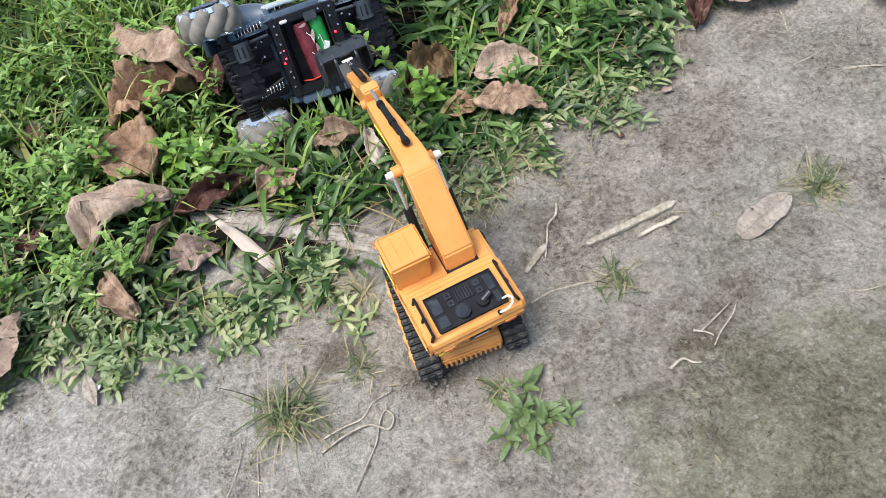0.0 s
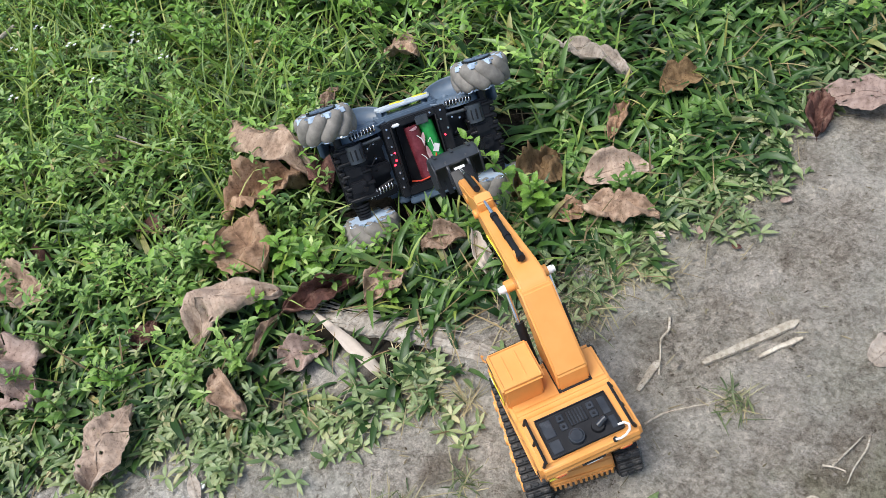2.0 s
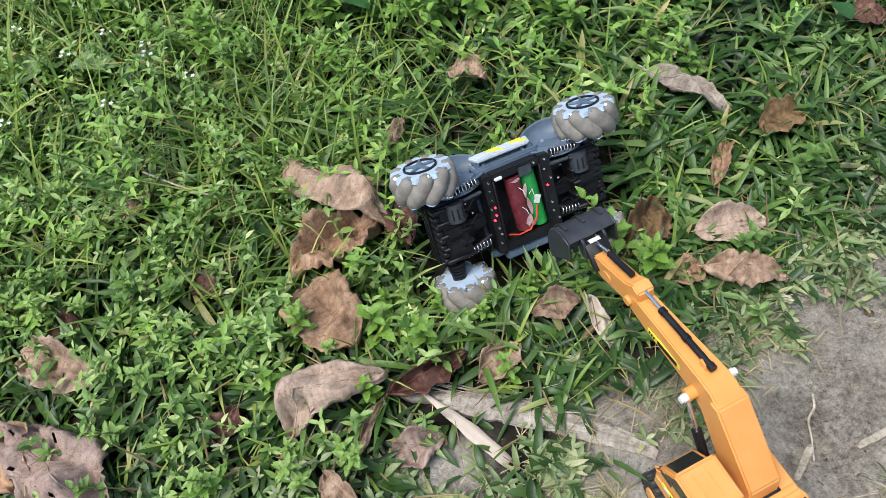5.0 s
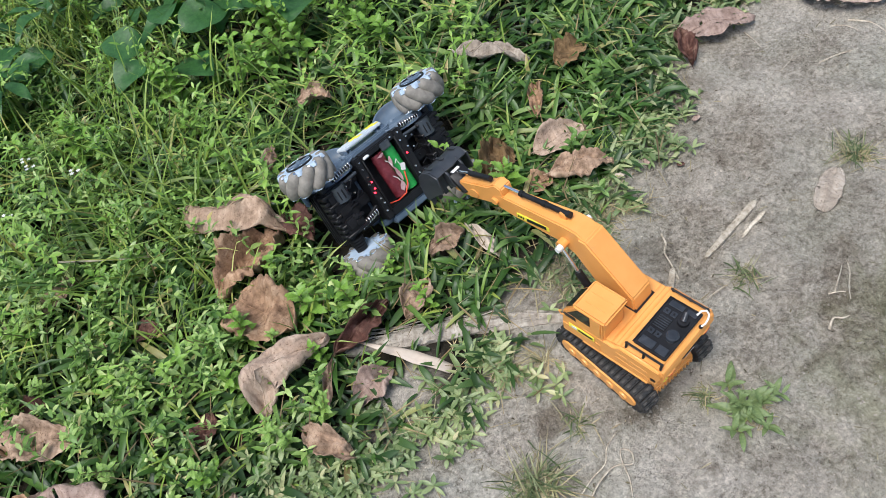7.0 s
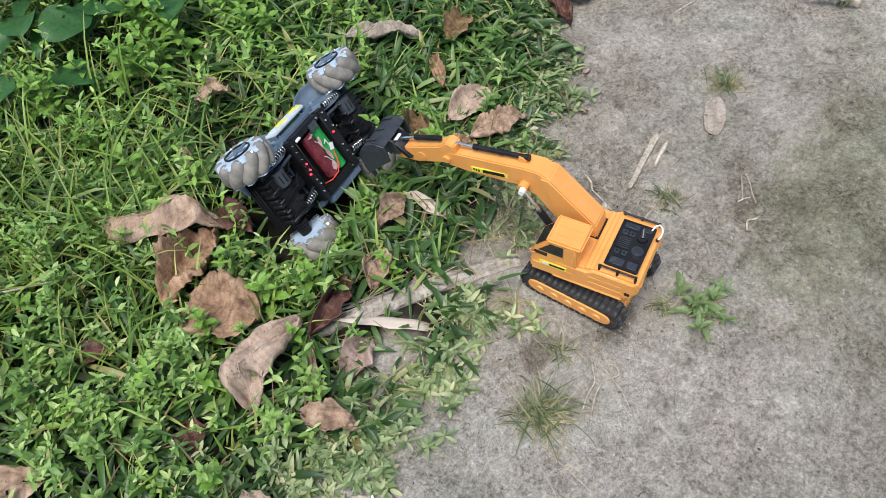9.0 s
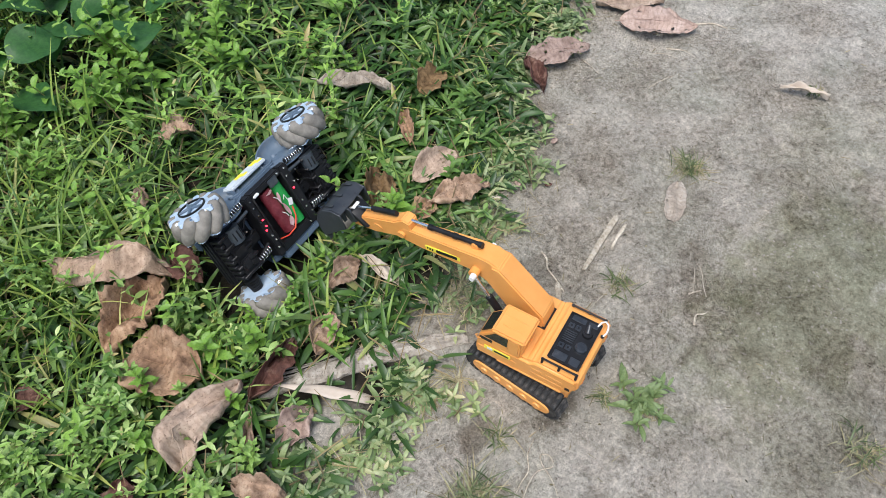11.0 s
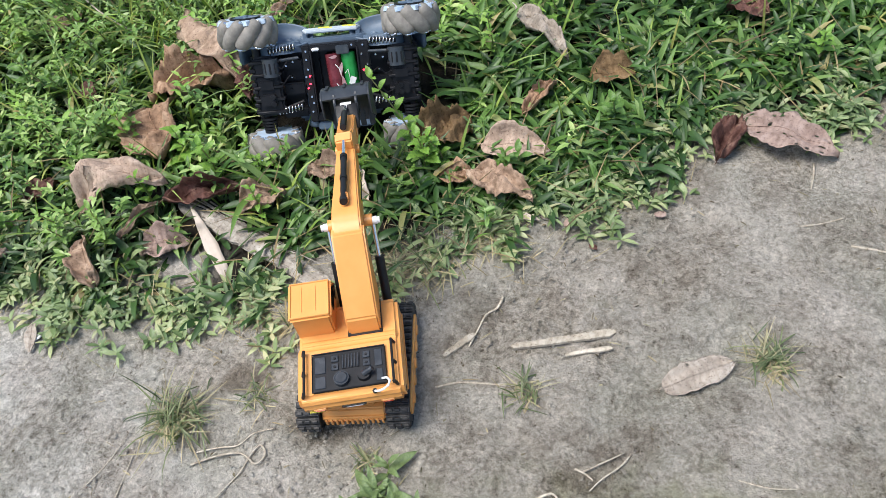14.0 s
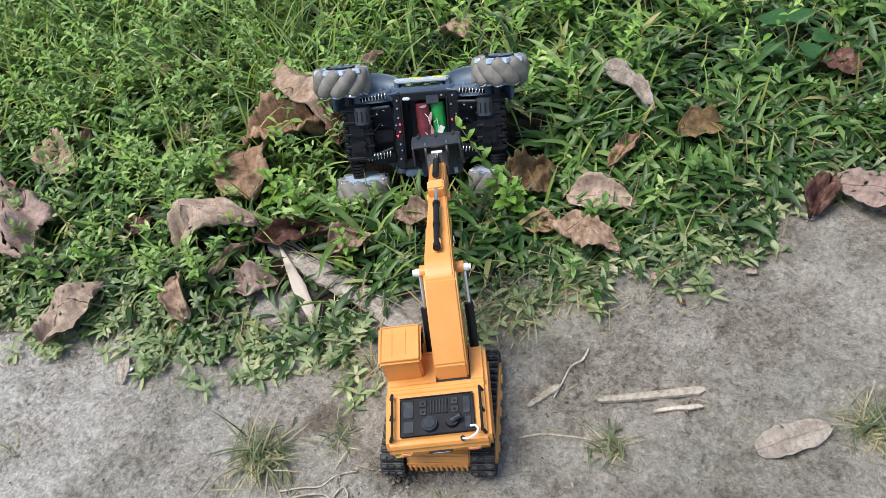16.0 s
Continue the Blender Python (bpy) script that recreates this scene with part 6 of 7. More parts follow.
chip(0.481, -0.03, -40, 0.013, 0.008, MAROON, "small blackish chip on the bare path")
chip(0.655, -0.168, 20, 0.008, 0.005, PINKISH, "tiny pink scrap on the bare path")
chip(0.62, 0.105, -20, 0.02, 0.009, PALE, "small orange-tan chip at the path's edge")
chip(0.43, 0.012, -15, 0.026, 0.012, GREYLEAF, "small grey bark chip at the path's edge")
chip(0.455, 0.004, 30, 0.018, 0.012, PINKISH, "small brown bark chip at the path's edge")
chip(0.555, 0.02, 10, 0.016, 0.011, PINKISH, "small brown bark chip at the path's edge")
chip(-0.125, -0.187, 20, 0.012, 0.009, WHITE, "small white chip at the path's edge")


# ---------------------------------------------------------------- verge vegetation
RNG = np.random.default_rng(21)


def clearance(x, y, soft=1.0):
    """How freely plants grow at a place: thin on bare soil, under fallen leaves, the wood and the toys."""
    k = np.ones_like(x)
    for cx, cy, r in KEEP:
        k *= 1 - 0.84 * soft * np.exp(-(((x - cx) ** 2 + (y - cy) ** 2) / r ** 2) ** 2)
    for cx, cy, rx, ry, f in HOLLOWS:
        k *= 1 - f * np.exp(-((x - cx) / rx) ** 2 - ((y - cy) / ry) ** 2)
    for cx, cy, rx, ry in BARE:
        k *= 1 - 0.9 * np.exp(-((x - cx) / rx) ** 4 - ((y - cy) / ry) ** 4)
    u = (x + 0.018) * math.cos(radians(30)) - (y - 0.012) * math.sin(radians(30))
    v = (x + 0.018) * math.sin(radians(30)) + (y - 0.012) * math.cos(radians(30))
    k *= np.where((u > -0.01) & (u < 0.255) & (abs(v - 0.003) < 0.02), 0.04, 1)
    u = x * math.cos(radians(52.5)) - y * math.sin(radians(52.5))
    v = x * math.sin(radians(52.5)) + y * math.cos(radians(52.5))
    k *= np.where((u > -0.01) & (u < 0.13) & (abs(v) < 0.02), 0.06, 1)
    k *= np.where((x > 0.03) & (x < 0.29) & (y > 0.125 + 0.25 * (x - 0.15)) & (y < 0.255 + 0.25 * (x - 0.15)), 0.0, 1)
    ca, sa = math.cos(radians(99)), math.sin(radians(99))
    p, q = (x - EXC[0]) * ca + (y - EXC[1]) * sa, -(x - EXC[0]) * sa + (y - EXC[1]) * ca
    k *= np.where((abs(p) < 0.075) & (abs(q) < 0.063), 0.0, 1)
    return k


def scatter(n, x0, x1, y0, y1, weight):
    x, y = RNG.uniform(x0, x1, n), RNG.uniform(y0, y1, n)
    ok = RNG.random(n) < weight(x, y)
    return x[ok], y[ok]


def verge(x, y, soft=0.05, gap=0.0):
    wob = 0.016 * np.sin(43 * x + 3 * np.sin(19 * y)) + 0.01 * np.sin(101 * x + 51 * y + 2)
    return np.clip((y - edge_y(x) + wob - gap) / soft, 0, 1)


def patch(x, y, f, seed):
    return 0.5 + 0.5 * np.sin(f * x + seed + 2 * np.sin(f * 0.7 * y + seed)) * np.cos(f * 0.9 * y - seed + 1.5 * np.sin(f * 0.6 * x))


def base_of(x, y, up=0.0):
    return np.stack([x, y, height(x, y) + up], 1)


U = lambda n, a, b: RNG.uniform(a, b, n)


def back_gap(x, y):
    """The turf thins out into dark hollows under the taller plants at the back."""
    far = 1 / (1 + np.exp(-(y - edge_y(x) - 0.37 + 0.07 / (1 + np.exp(-(x - 0.4) / 0.05))) / 0.04)) / (1 + np.exp(-(x - 0.05) / 0.05))
    return 1 - 0.66 * far - 0.28 * far * (patch(x, y, 16, 11) > 0.5)


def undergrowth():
    """Low broad blades that fill the gaps, shade put into their dark green."""
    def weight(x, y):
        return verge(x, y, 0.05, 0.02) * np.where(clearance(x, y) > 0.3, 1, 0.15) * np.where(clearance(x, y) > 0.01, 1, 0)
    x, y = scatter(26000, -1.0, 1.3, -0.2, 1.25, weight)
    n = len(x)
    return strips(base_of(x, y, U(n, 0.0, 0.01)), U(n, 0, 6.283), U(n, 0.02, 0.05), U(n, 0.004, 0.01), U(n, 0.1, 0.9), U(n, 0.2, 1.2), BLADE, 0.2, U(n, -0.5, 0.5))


def carpet_grass(front):
    """Broad short blades in rosettes; those along the path are dusty."""
    def weight(x, y):
        right = 1 / (1 + np.exp(-(x - 0.3 + 0.2 * patch(x, y, 9, 1)) / 0.06))
        return verge(x, y, 0.07, -0.012) * clearance(x, y) * (0.12 + 0.88 * np.maximum(right, 0.85 * np.exp(-((y - edge_y(x) - 0.03) / 0.05) ** 2))) * back_gap(x, y) * (0.5 + 0.5 * patch(x, y, 31, 4))
    x, y = scatter(17500, -0.95, 1.35, -0.22, 1.25, weight)
    ok = (y - edge_y(x) + RNG.normal(0, 0.02, len(x)) < 0.075) == front
    x, y = x[ok], y[ok]
    k = 4
    n = len(x)
    x, y = np.repeat(x, k) + RNG.normal(0, 0.004, n * k), np.repeat(y, k) + RNG.normal(0, 0.004, n * k)
    n = len(x)
    d = np.clip((y - edge_y(x)) / 0.35, 0, 1)
    L = U(n, 0.02, 0.048) * (0.75 + 0.75 * d) * (0.72 if front else 1.0)
    lift = U(n, 0.0, 0.014) * (0.4 + d)
    return strips(base_of(x, y, lift), U(n, 0, 6.283), L, U(n, 0.0046, 0.009) * (0.8 + 0.4 * d), U(n, 0.25, 1.25), U(n, 0.4, 1.5), BLADE, 0.2, U(n, -0.5, 0.5))


def edge_rosettes():
    """Small dusty leaves in flat rosettes along the front of the turf."""
    def weight(x, y):
        d = y - edge_y(x)
        return verge(x, y, 0.045, -0.02) * np.exp(-np.clip(d - 0.05, 0, 1) / 0.03) * np.where(clearance(x, y, 0.6) > 0.02, 1, 0) * (0.15 + 0.85 * np.clip(clearance(x, y, 0.6), 0, 1)) * (0.12 + 0.88 * patch(x, y, 40, 3) ** 1.6)
    x, y = scatter(15000, -0.7, 0.8, -0.22, 0.3, weight)
    n = len(x)
    k = 5
    az = np.repeat(U(n, 0, 6.283), k) + np.tile(np.arange(k) * 1.2566, n) + RNG.normal(0, 0.25, n * k)
    x, y = np.repeat(x, k), np.repeat(y, k)
    n = len(x)
    return strips(base_of(x, y, U(n, 0.0, 0.008)), az, U(n, 0.01, 0.021), U(n, 0.0038, 0.0062), U(n, 0.15, 0.9), U(n, 0.2, 1.0), OVAL, 0.15, U(n, -0.3, 0.3))


def thin_grass():
    """Long narrow blades, taller towards the back."""
    def weight(x, y):
        d = np.clip((y - edge_y(x)) / 0.5, 0, 1)
        return verge(x, y, 0.1, 0.02) * clearance(x, y) * (0.25 + 0.75 * d) * (0.35 + 0.65 * patch(x, y, 12, 7)) * back_gap(x, y)
    x, y = scatter(26000, -1.05, 1.3, -0.2, 1.3, weight)
    n = len(x)
    d = np.clip((y - edge_y(x)) / 0.6, 0, 1)
    L = U(n, 0.03, 0.075) * (0.6 + 1.3 * d) * (1 + 0.45 / (1 + np.exp((x - 0.05) / 0.08)) * np.clip(2 * d - 0.6, 0, 1))
    return strips(base_of(x, y), U(n, 0, 6.283), L, U(n, 0.0018, 0.0042), U(n, 0.6, 1.5), U(n, 0.2, 1.6), BLADE, 0.15, U(n, -0.6, 0.6))


def herb_patch(n, weight, height_range, leaf):
    """Little upright weeds: stems with pairs of small leaves, joined past counting."""
    x, y = scatter(n, -1.0, 1.3, -0.2, 1.25, weight)
    m = len(x)
    d = np.clip((y - edge_y(x)) / 0.5, 0, 1)
    H = U(m, *height_range) * (0.6 + 0.8 * d) * (0.6 + 0.8 * patch(x, y, 17, 5))
    az, lean = U(m, 0, 6.283), U(m, 0.75, 1.5)
    stems = strips(base_of(x, y), az, H, U(m, 0.0008, 0.0013), lean, U(m, -0.2, 0.5), THREAD, 0.4)
    B_, A_, L_, W_, E_ = [], [], [], [], []
    for k in range(7):
        u = 0.35 + 0.65 * (k / 6) ** 0.8
        c = base_of(x, y) + (H * u)[:, None] * np.stack([np.cos(lean) * np.cos(az), np.cos(lean) * np.sin(az), np.sin(lean)], 1)
        for s in (0, math.pi):
            B_.append(c), A_.append(k * 1.57 + s + az + RNG.normal(0, 0.3, m))
            L_.append(U(m, *leaf) * (1.05 - 0.35 * u)), E_.append(U(m, 0.1, 1.0))
    B_, A_, L_, E_ = np.concatenate(B_), np.concatenate(A_), np.concatenate(L_), np.concatenate(E_)
    q = len(A_)
    leaves = strips(B_, A_, L_, L_ * U(q, 0.26, 0.44), E_, U(q, 0.2, 0.9), OVAL, 0.14, U(q, -0.3, 0.3))
    return stems, leaves


def left_herbs(x, y):
    left = 1 / (1 + np.exp((x - 0.22 + 0.25 * patch(x, y, 8, 3)) / 0.07))
    return verge(x, y, 0.07, 0.0) * clearance(x, y) * (0.12 + 0.88 * left) * (0.04 + 0.96 * patch(x, y, 19, 9) ** 2.1) * back_gap(x, y)


def near_path(x, y):
    return 1 / (1 + np.exp((y - edge_y(x) - 0.13) / 0.025))


def back_herbs(x, y):
    return verge(x, y, 0.15, 0.28) * clearance(x, y) * (0.08 + 0.92 * patch(x, y, 14, 2) ** 2) * (0.45 + 0.55 / (1 + np.exp((x - 0.4) / 0.06)))


def straw_blades():
    """Dry stems and thatch, thickest on the thin turf by the path."""
    def weight(x, y):
        spot = 0.28 * np.exp(-((y - edge_y(x) - 0.005) / 0.045) ** 2) + np.exp(-((x - 0.27) / 0.13) ** 2 - ((y + 0.05) / 0.07) ** 2) + 0.7 * np.exp(-((x - 0.1) / 0.1) ** 2 - ((y + 0.13) / 0.04) ** 2)
        return np.clip(verge(x, y, 0.04, -0.04) * (0.1 + spot), 0, 1) * np.where(clearance(x, y, 0.3) > 0.02, 1, 0)
    x, y = scatter(21000, -0.8, 1.2, -0.24, 1.0, weight)
    n = len(x)
    return strips(base_of(x, y, 0.001), U(n, 0, 6.283), U(n, 0.012, 0.052), U(n, 0.0005, 0.0013), U(n, 0.02, 0.6), U(n, -0.4, 1.4), BLADE, 0.1)


def long_blades():
    """Long broad arching blades standing out of the turf."""
    def weight(x, y):
        return verge(x, y, 0.12, 0.1) * clearance(x, y) * (0.3 + 0.7 * patch(x, y, 10, 5)) * back_gap(x, y) * (0.6 + 0.4 / (1 + np.exp(-(x - 0.2) / 0.06)))
    x, y = scatter(7000, -1.0, 1.3, -0.2, 1.25, weight)
    n = len(x)
    d = np.clip((y - edge_y(x)) / 0.5, 0, 1)
    return strips(base_of(x, y, 0.006), U(n, 0, 6.283), U(n, 0.04, 0.095) * (0.7 + 0.7 * d), U(n, 0.0055, 0.0095), U(n, 0.5, 1.3), U(n, 0.7, 1.9), BLADE, 0.22, U(n, -0.5, 0.5))


def brown_stalks():
    """Withered stems and shreds lying through the weeds."""
    def weight(x, y):
        return verge(x, y, 0.06) * np.where(clearance(x, y, 0.3) > 0.05, 1, 0) * (0.25 + 0.75 * patch(x, y, 15, 6))
    x, y = scatter(5200, -0.95, 1.2, -0.2, 1.1, weight)
    n = len(x)
    d = np.clip((y - edge_y(x)) / 0.5, 0, 1)
    return strips(base_of(x, y, U(n, 0.002, 0.025)), U(n, 0, 6.283), U(n, 0.015, 0.07), U(n, 0.0008, 0.0024), U(n, -0.1, 0.7) + 0.3 * d, U(n, -0.2, 0.6), BLADE, 0.2)


def far_turf():
    """Coarse grass that carries the verge on, out of the camera's way."""
    x, y = RNG.uniform(-5, 5.5, 60000), RNG.uniform(-0.3, 6, 60000)
    out = ~((x > -0.95) & (x < 1.25) & (y < 1.2)) & (y > edge_y(x) + 0.02)
    x, y = x[out], y[out]
    n = len(x)
    return strips(base_of(x, y), U(n, 0, 6.283), U(n, 0.06, 0.16), U(n, 0.008, 0.02), U(n, 0.5, 1.4), U(n, 0.3, 1.4), THREAD, 0.2)


def stuff(name, me, material, label, category):
    return tagged(finish(name, me, material), label, category, kind="stuff")


stuff("undergrowth", sheet_mesh("undergrowth", [undergrowth()]), UNDER, "low leaves under taller weeds, dark green with shade put into it", "undergrowth")
stuff("edge_grass", sheet_mesh("edge_grass", [carpet_grass(True)]), DUSTY, "short dusty grass along the edge of the path", "grass")
stuff("carpet_grass", sheet_mesh("carpet_grass", [carpet_grass(False), long_blades()]), GRASS, "short broad-bladed green grass on the verge", "grass")
stuff("edge_rosettes", sheet_mesh("edge_rosettes", [edge_rosettes()]), DUSTY, "small dusty green leaf rosettes along the turf edge", "weeds")
stuff("far_turf", sheet_mesh("far_turf", [far_turf()]), TALL, "coarse green grass farther along the verge", "grass")
stuff("thin_grass", sheet_mesh("thin_grass", [thin_grass()]), TALL, "long thin green grass blades, taller away from the path", "grass")
s0, l0 = herb_patch(11500, lambda x, y: left_herbs(x, y) * near_path(x, y), (0.022, 0.062), (0.009, 0.021))
s1, l1 = herb_patch(11500, lambda x, y: left_herbs(x, y) * (1 - near_path(x, y)), (0.025, 0.08), (0.010, 0.024))
s2, l2 = herb_patch(2700, back_herbs, (0.07, 0.13), (0.012, 0.024))
stuff("weed_stems", sheet_mesh("weed_stems", [s0, s1, s2]), STEM, "thin stems of small weeds on the verge", "weeds")
stuff("dusty_weed_leaves", sheet_mesh("dusty_weed_leaves", [l0]), DUSTY, "small dusty grey-green leaves of low weeds near the path", "weeds")
stuff("weed_leaves", sheet_mesh("weed_leaves", [l1]), HERB, "small oval green leaves of low weeds", "weeds")
stuff("tall_weed_leaves", sheet_mesh("tall_weed_leaves", [l2]), BRIGHT, "fresh light green leaves of taller weeds", "weeds")
stuff("withered_stalks", sheet_mesh("withered_stalks", [brown_stalks()]), BROWN, "brown withered stalks lying through the weeds", "stalks")
stuff("dry_straw", sheet_mesh("dry_straw", [straw_blades()]), STRAW, "bleached dry grass straw at the path's edge", "straw")


# ---------------------------------------------------------------- single plants
def leaf_mesh(name, aspect, material, serrate=0.0):
    """One unit leaf along +x with a folded, slightly drooping blade."""
    bm = bmesh.new()
    n = 12
    rows = []
    for i in range(n + 1):
        u = i / n
        w = aspect / 2 * max(0.03, math.sin(math.pi * u ** 0.8) ** 0.8) * (1 + (serrate if i % 2 else -serrate))
        z = 0.12 * math.sin(2.4 * u) - 0.16 * u * u
        rows.append([bm.verts.new((u, v * w, z + 0.22 * abs(v) * w + 0.03 * math.sin(9 * u + 2 * v))) for v in (-1, -0.5, 0, 0.5, 1)])
    for a, b in zip(rows, rows[1:]):
        for j in range(4):
            bm.faces.new((a[j], b[j], b[j + 1], a[j + 1]))
    me = bpy.data.meshes.new(name)
    bm.to_mesh(me)
    bm.free()
    me.materials.append(material)
    me.polygons.foreach_set("use_smooth", [True] * len(me.polygons))
    return me


LEAF_WEED = leaf_mesh("leaf", 0.5, BRIGHT, 0.13)
LEAF_PALEWEED = leaf_mesh("leaf", 0.4, PALEWEED, 0.08)
LEAF_DARK = leaf_mesh("leaf", 0.5, HERB, 0.02)
LEAF_ROUND = leaf_mesh("leaf", 0.85, BROAD)
LEAF_PATH = leaf_mesh("leaf", 0.3, DUSTY)
LEAF_PALE = leaf_mesh("leaf", 0.95, PALELEAF)
LEAF_LONG = leaf_mesh("leaf", 0.36, BROAD)


def weed(x, y, h, lean_az, lean, pairs, size, me, label, seed):
    """An upright weed: stem and pairs of leaves, each leaf a part."""
    rng = random.Random(seed)
    root = thing("weed_plant", label, "weed", pose(x, y, float(height(x, y))), "weeds on the verge")
    dirv = Vector((math.cos(lean_az) * lean, math.sin(lean_az) * lean, 1)).normalized()
    pts = [dirv * h * t + Vector((0.06 * h * math.sin(4 * t), 0.05 * h * math.sin(3 * t + 1), 0)) for t in (0, 0.25, 0.5, 0.75, 1)]
    part("stem", tube(bmesh.new(), pts, 0.0013, 6, 0.5), STEM, root)
    for k in range(pairs):
        t = 0.3 + 0.7 * k / max(1, pairs - 1)
        i = min(3, int(t * 4))
        p = pts[i].lerp(pts[i + 1], t * 4 - i)
        for s in (0, math.pi):
            a = k * 1.45 + s + rng.uniform(-0.3, 0.3) + seed
            sc = size * rng.uniform(0.75, 1.2) * (1.1 - 0.45 * t)
            el = -rng.uniform(0.05, 0.6) - (0.35 if k == pairs - 1 else 0)
            shared("leaf", me, root, Matrix.Translation(p) @ Matrix.Rotation(a, 4, "Z") @ Matrix.Rotation(el, 4, "Y") @ Matrix.Diagonal((sc, sc, sc, 1)))
    return root


def rosette(x, y, n, size, me, label, h=0.02, seed=1, stalk=0.5):
    """Broad leaves on stalks from one root."""
    rng = random.Random(seed)
    root = thing("broadleaf_plant", label, "plant", pose(x, y, float(height(x, y))))
    for k in range(n):
        a = 2 * math.pi * k / n + rng.uniform(-0.3, 0.3)
        r, z = size * stalk * rng.uniform(0.7, 1.2), h * rng.uniform(0.7, 1.3)
        p = Vector((math.cos(a) * r, math.sin(a) * r, z))
        part("stalk", tube(bmesh.new(), [(0, 0, 0), p * 0.5 + Vector((0, 0, z * 0.25)), p], 0.0014, 5, 0.7), STEM, root)
        sc = size * rng.uniform(0.8, 1.2)
        shared("leaf", me, root, Matrix.Translation(p) @ Matrix.Rotation(a, 4, "Z") @ Matrix.Rotation(rng.uniform(-0.25, 0.2), 4, "Y") @ Matrix.Rotation(rng.uniform(-0.3, 0.3), 4, "X") @ Matrix.Diagonal((sc, sc, sc, 1)))
    return root


def tuft(x, y, n, length, material, label, seed, spread=0.012, dry=0):
    """A tuft of grass on the bare path."""
    rng = np.random.default_rng(seed)
    n, dry, length = int(n * 1.1), int(dry * 1.5), length * 0.9
    root = thing("grass_tuft", label, "grass tuft", pose(x, y, float(height(x, y))), "grass tufts on the path")
    spread *= 0.7
    b = np.stack([rng.normal(0, spread, n), rng.normal(0, spread, n), np.zeros(n)], 1)
    me = sheet_mesh("blades", [strips(b, rng.uniform(0, 6.283, n), length * (0.25 + 0.95 * rng.random(n) ** 1.6), rng.uniform(0.0008, 0.0021, n), rng.uniform(0.3, 1.45, n), rng.uniform(0.3, 2.4, n), BLADE, 0.15)])
    finish("turf", me, TUFT, root)["kind"] = "stuff"
    if dry:
        b = np.stack([rng.normal(0, spread, dry), rng.normal(0, spread, dry), np.zeros(dry)], 1)
        me = sheet_mesh("dry_blades", [strips(b, rng.uniform(0, 6.283, dry), length * rng.uniform(0.3, 1.1, dry), rng.uniform(0.0005, 0.0014, dry), rng.uniform(0.05, 0.7, dry), rng.uniform(0.1, 0.7, dry), BLADE, 0.1)])
        finish("thatch", me, STRAW, root, "dry straw-coloured blades")["kind"] = "stuff"
    return root


weed(-0.035, 0.07, 0.062, 1.2, 0.25, 5, 0.03, LEAF_WEED, "bright green serrated weed beside an orange dead leaf", 1)
weed(-0.012, 0.085, 0.045, 2.0, 0.3, 4, 0.024, LEAF_WEED, "bright green serrated weed beside an orange dead leaf", 2)
weed(0.268, 0.085, 0.13, 2.3, 0.6, 7, 0.022, LEAF_WEED, "thin weed leaning in front of the upset toy car", 3)
weed(0.274, 0.068, 0.065, 1.2, 0.2, 6, 0.03, LEAF_WEED, "small weed in front of the upset toy car", 4)
weed(0.135, 0.075, 0.035, 1.0, 0.3, 4, 0.018, LEAF_WEED, "small weed in front of the upset toy car", 5)
weed(0.175, 0.1, 0.03, 2.0, 0.3, 4, 0.017, LEAF_WEED, "small weed in front of the upset toy car", 6)
rosette(0.618, 0.395, 5, 0.04, LEAF_ROUND, "low plant with rounded dark green leaves", 0.05, 2)
rosette(-0.41, 0.6, 2, 0.068, LEAF_PALE, "large round pale green leaves in tall weeds", 0.045, 3, 0.3)
rosette(0.1, 0.745, 6, 0.11, LEAF_LONG, "plant with long pointed leaves spread like fingers", 0.09, 20, 0.25)
rosette(0.0, 0.655, 5, 0.075, LEAF_ROUND, "large rounded green leaves in tall weeds", 0.08, 5)
rosette(0.11, 0.84, 6, 0.085, LEAF_LONG, "plant with long pointed leaves spread like fingers", 0.12, 6, 0.25)
rosette(0.28, 0.86, 6, 0.08, LEAF_LONG, "plant with long pointed leaves spread like fingers", 0.11, 7, 0.25)
rosette(-0.12, 0.9, 6, 0.085, LEAF_LONG, "plant with long pointed leaves spread like fingers", 0.12, 8, 0.25)
rosette(0.235, 0.62, 3, 0.07, LEAF_ROUND, "plant with long pointed leaves spread like fingers", 0.09, 31, 0.25)
rosette(-0.02, 0.98, 6, 0.09, LEAF_LONG, "plant with long pointed leaves spread like fingers", 0.12, 12, 0.25)
rosette(0.2, 0.98, 5, 0.09, LEAF_LONG, "plant with long pointed leaves spread like fingers", 0.12, 13, 0.25)
rosette(-0.28, 0.8, 4, 0.07, LEAF_ROUND, "large rounded green leaves in tall weeds", 0.08, 9)
tuft(0.655, -0.158, 90, 0.045, GRASS, "small green and dry grass tuft on the bare path", 1, 0.012, 50)
tuft(0.07, -0.266, 130, 0.06, GRASS, "larger green grass tuft on the bare path", 2, 0.018, 60)
tuft(0.418, -0.208, 45, 0.035, GRASS, "sparse green grass tuft beside the split stick", 3, 0.012, 25)
tuft(0.15, -0.235, 26, 0.035, GRASS, "sparse green grass tuft on the path", 4, 0.01, 8)
tuft(0.274, -0.292, 22, 0.026, GRASS, "tiny grass tuft on the path", 5, 0.007, 16)
tuft(0.43, -0.55, 40, 0.04, GRASS, "sparse grass tuft on the bare path", 6, 0.016, 30)
tuft(0.125, -0.135, 10, 0.036, GRASS, "dry bleached grass tuft at the path's edge", 7, 0.006, 90)
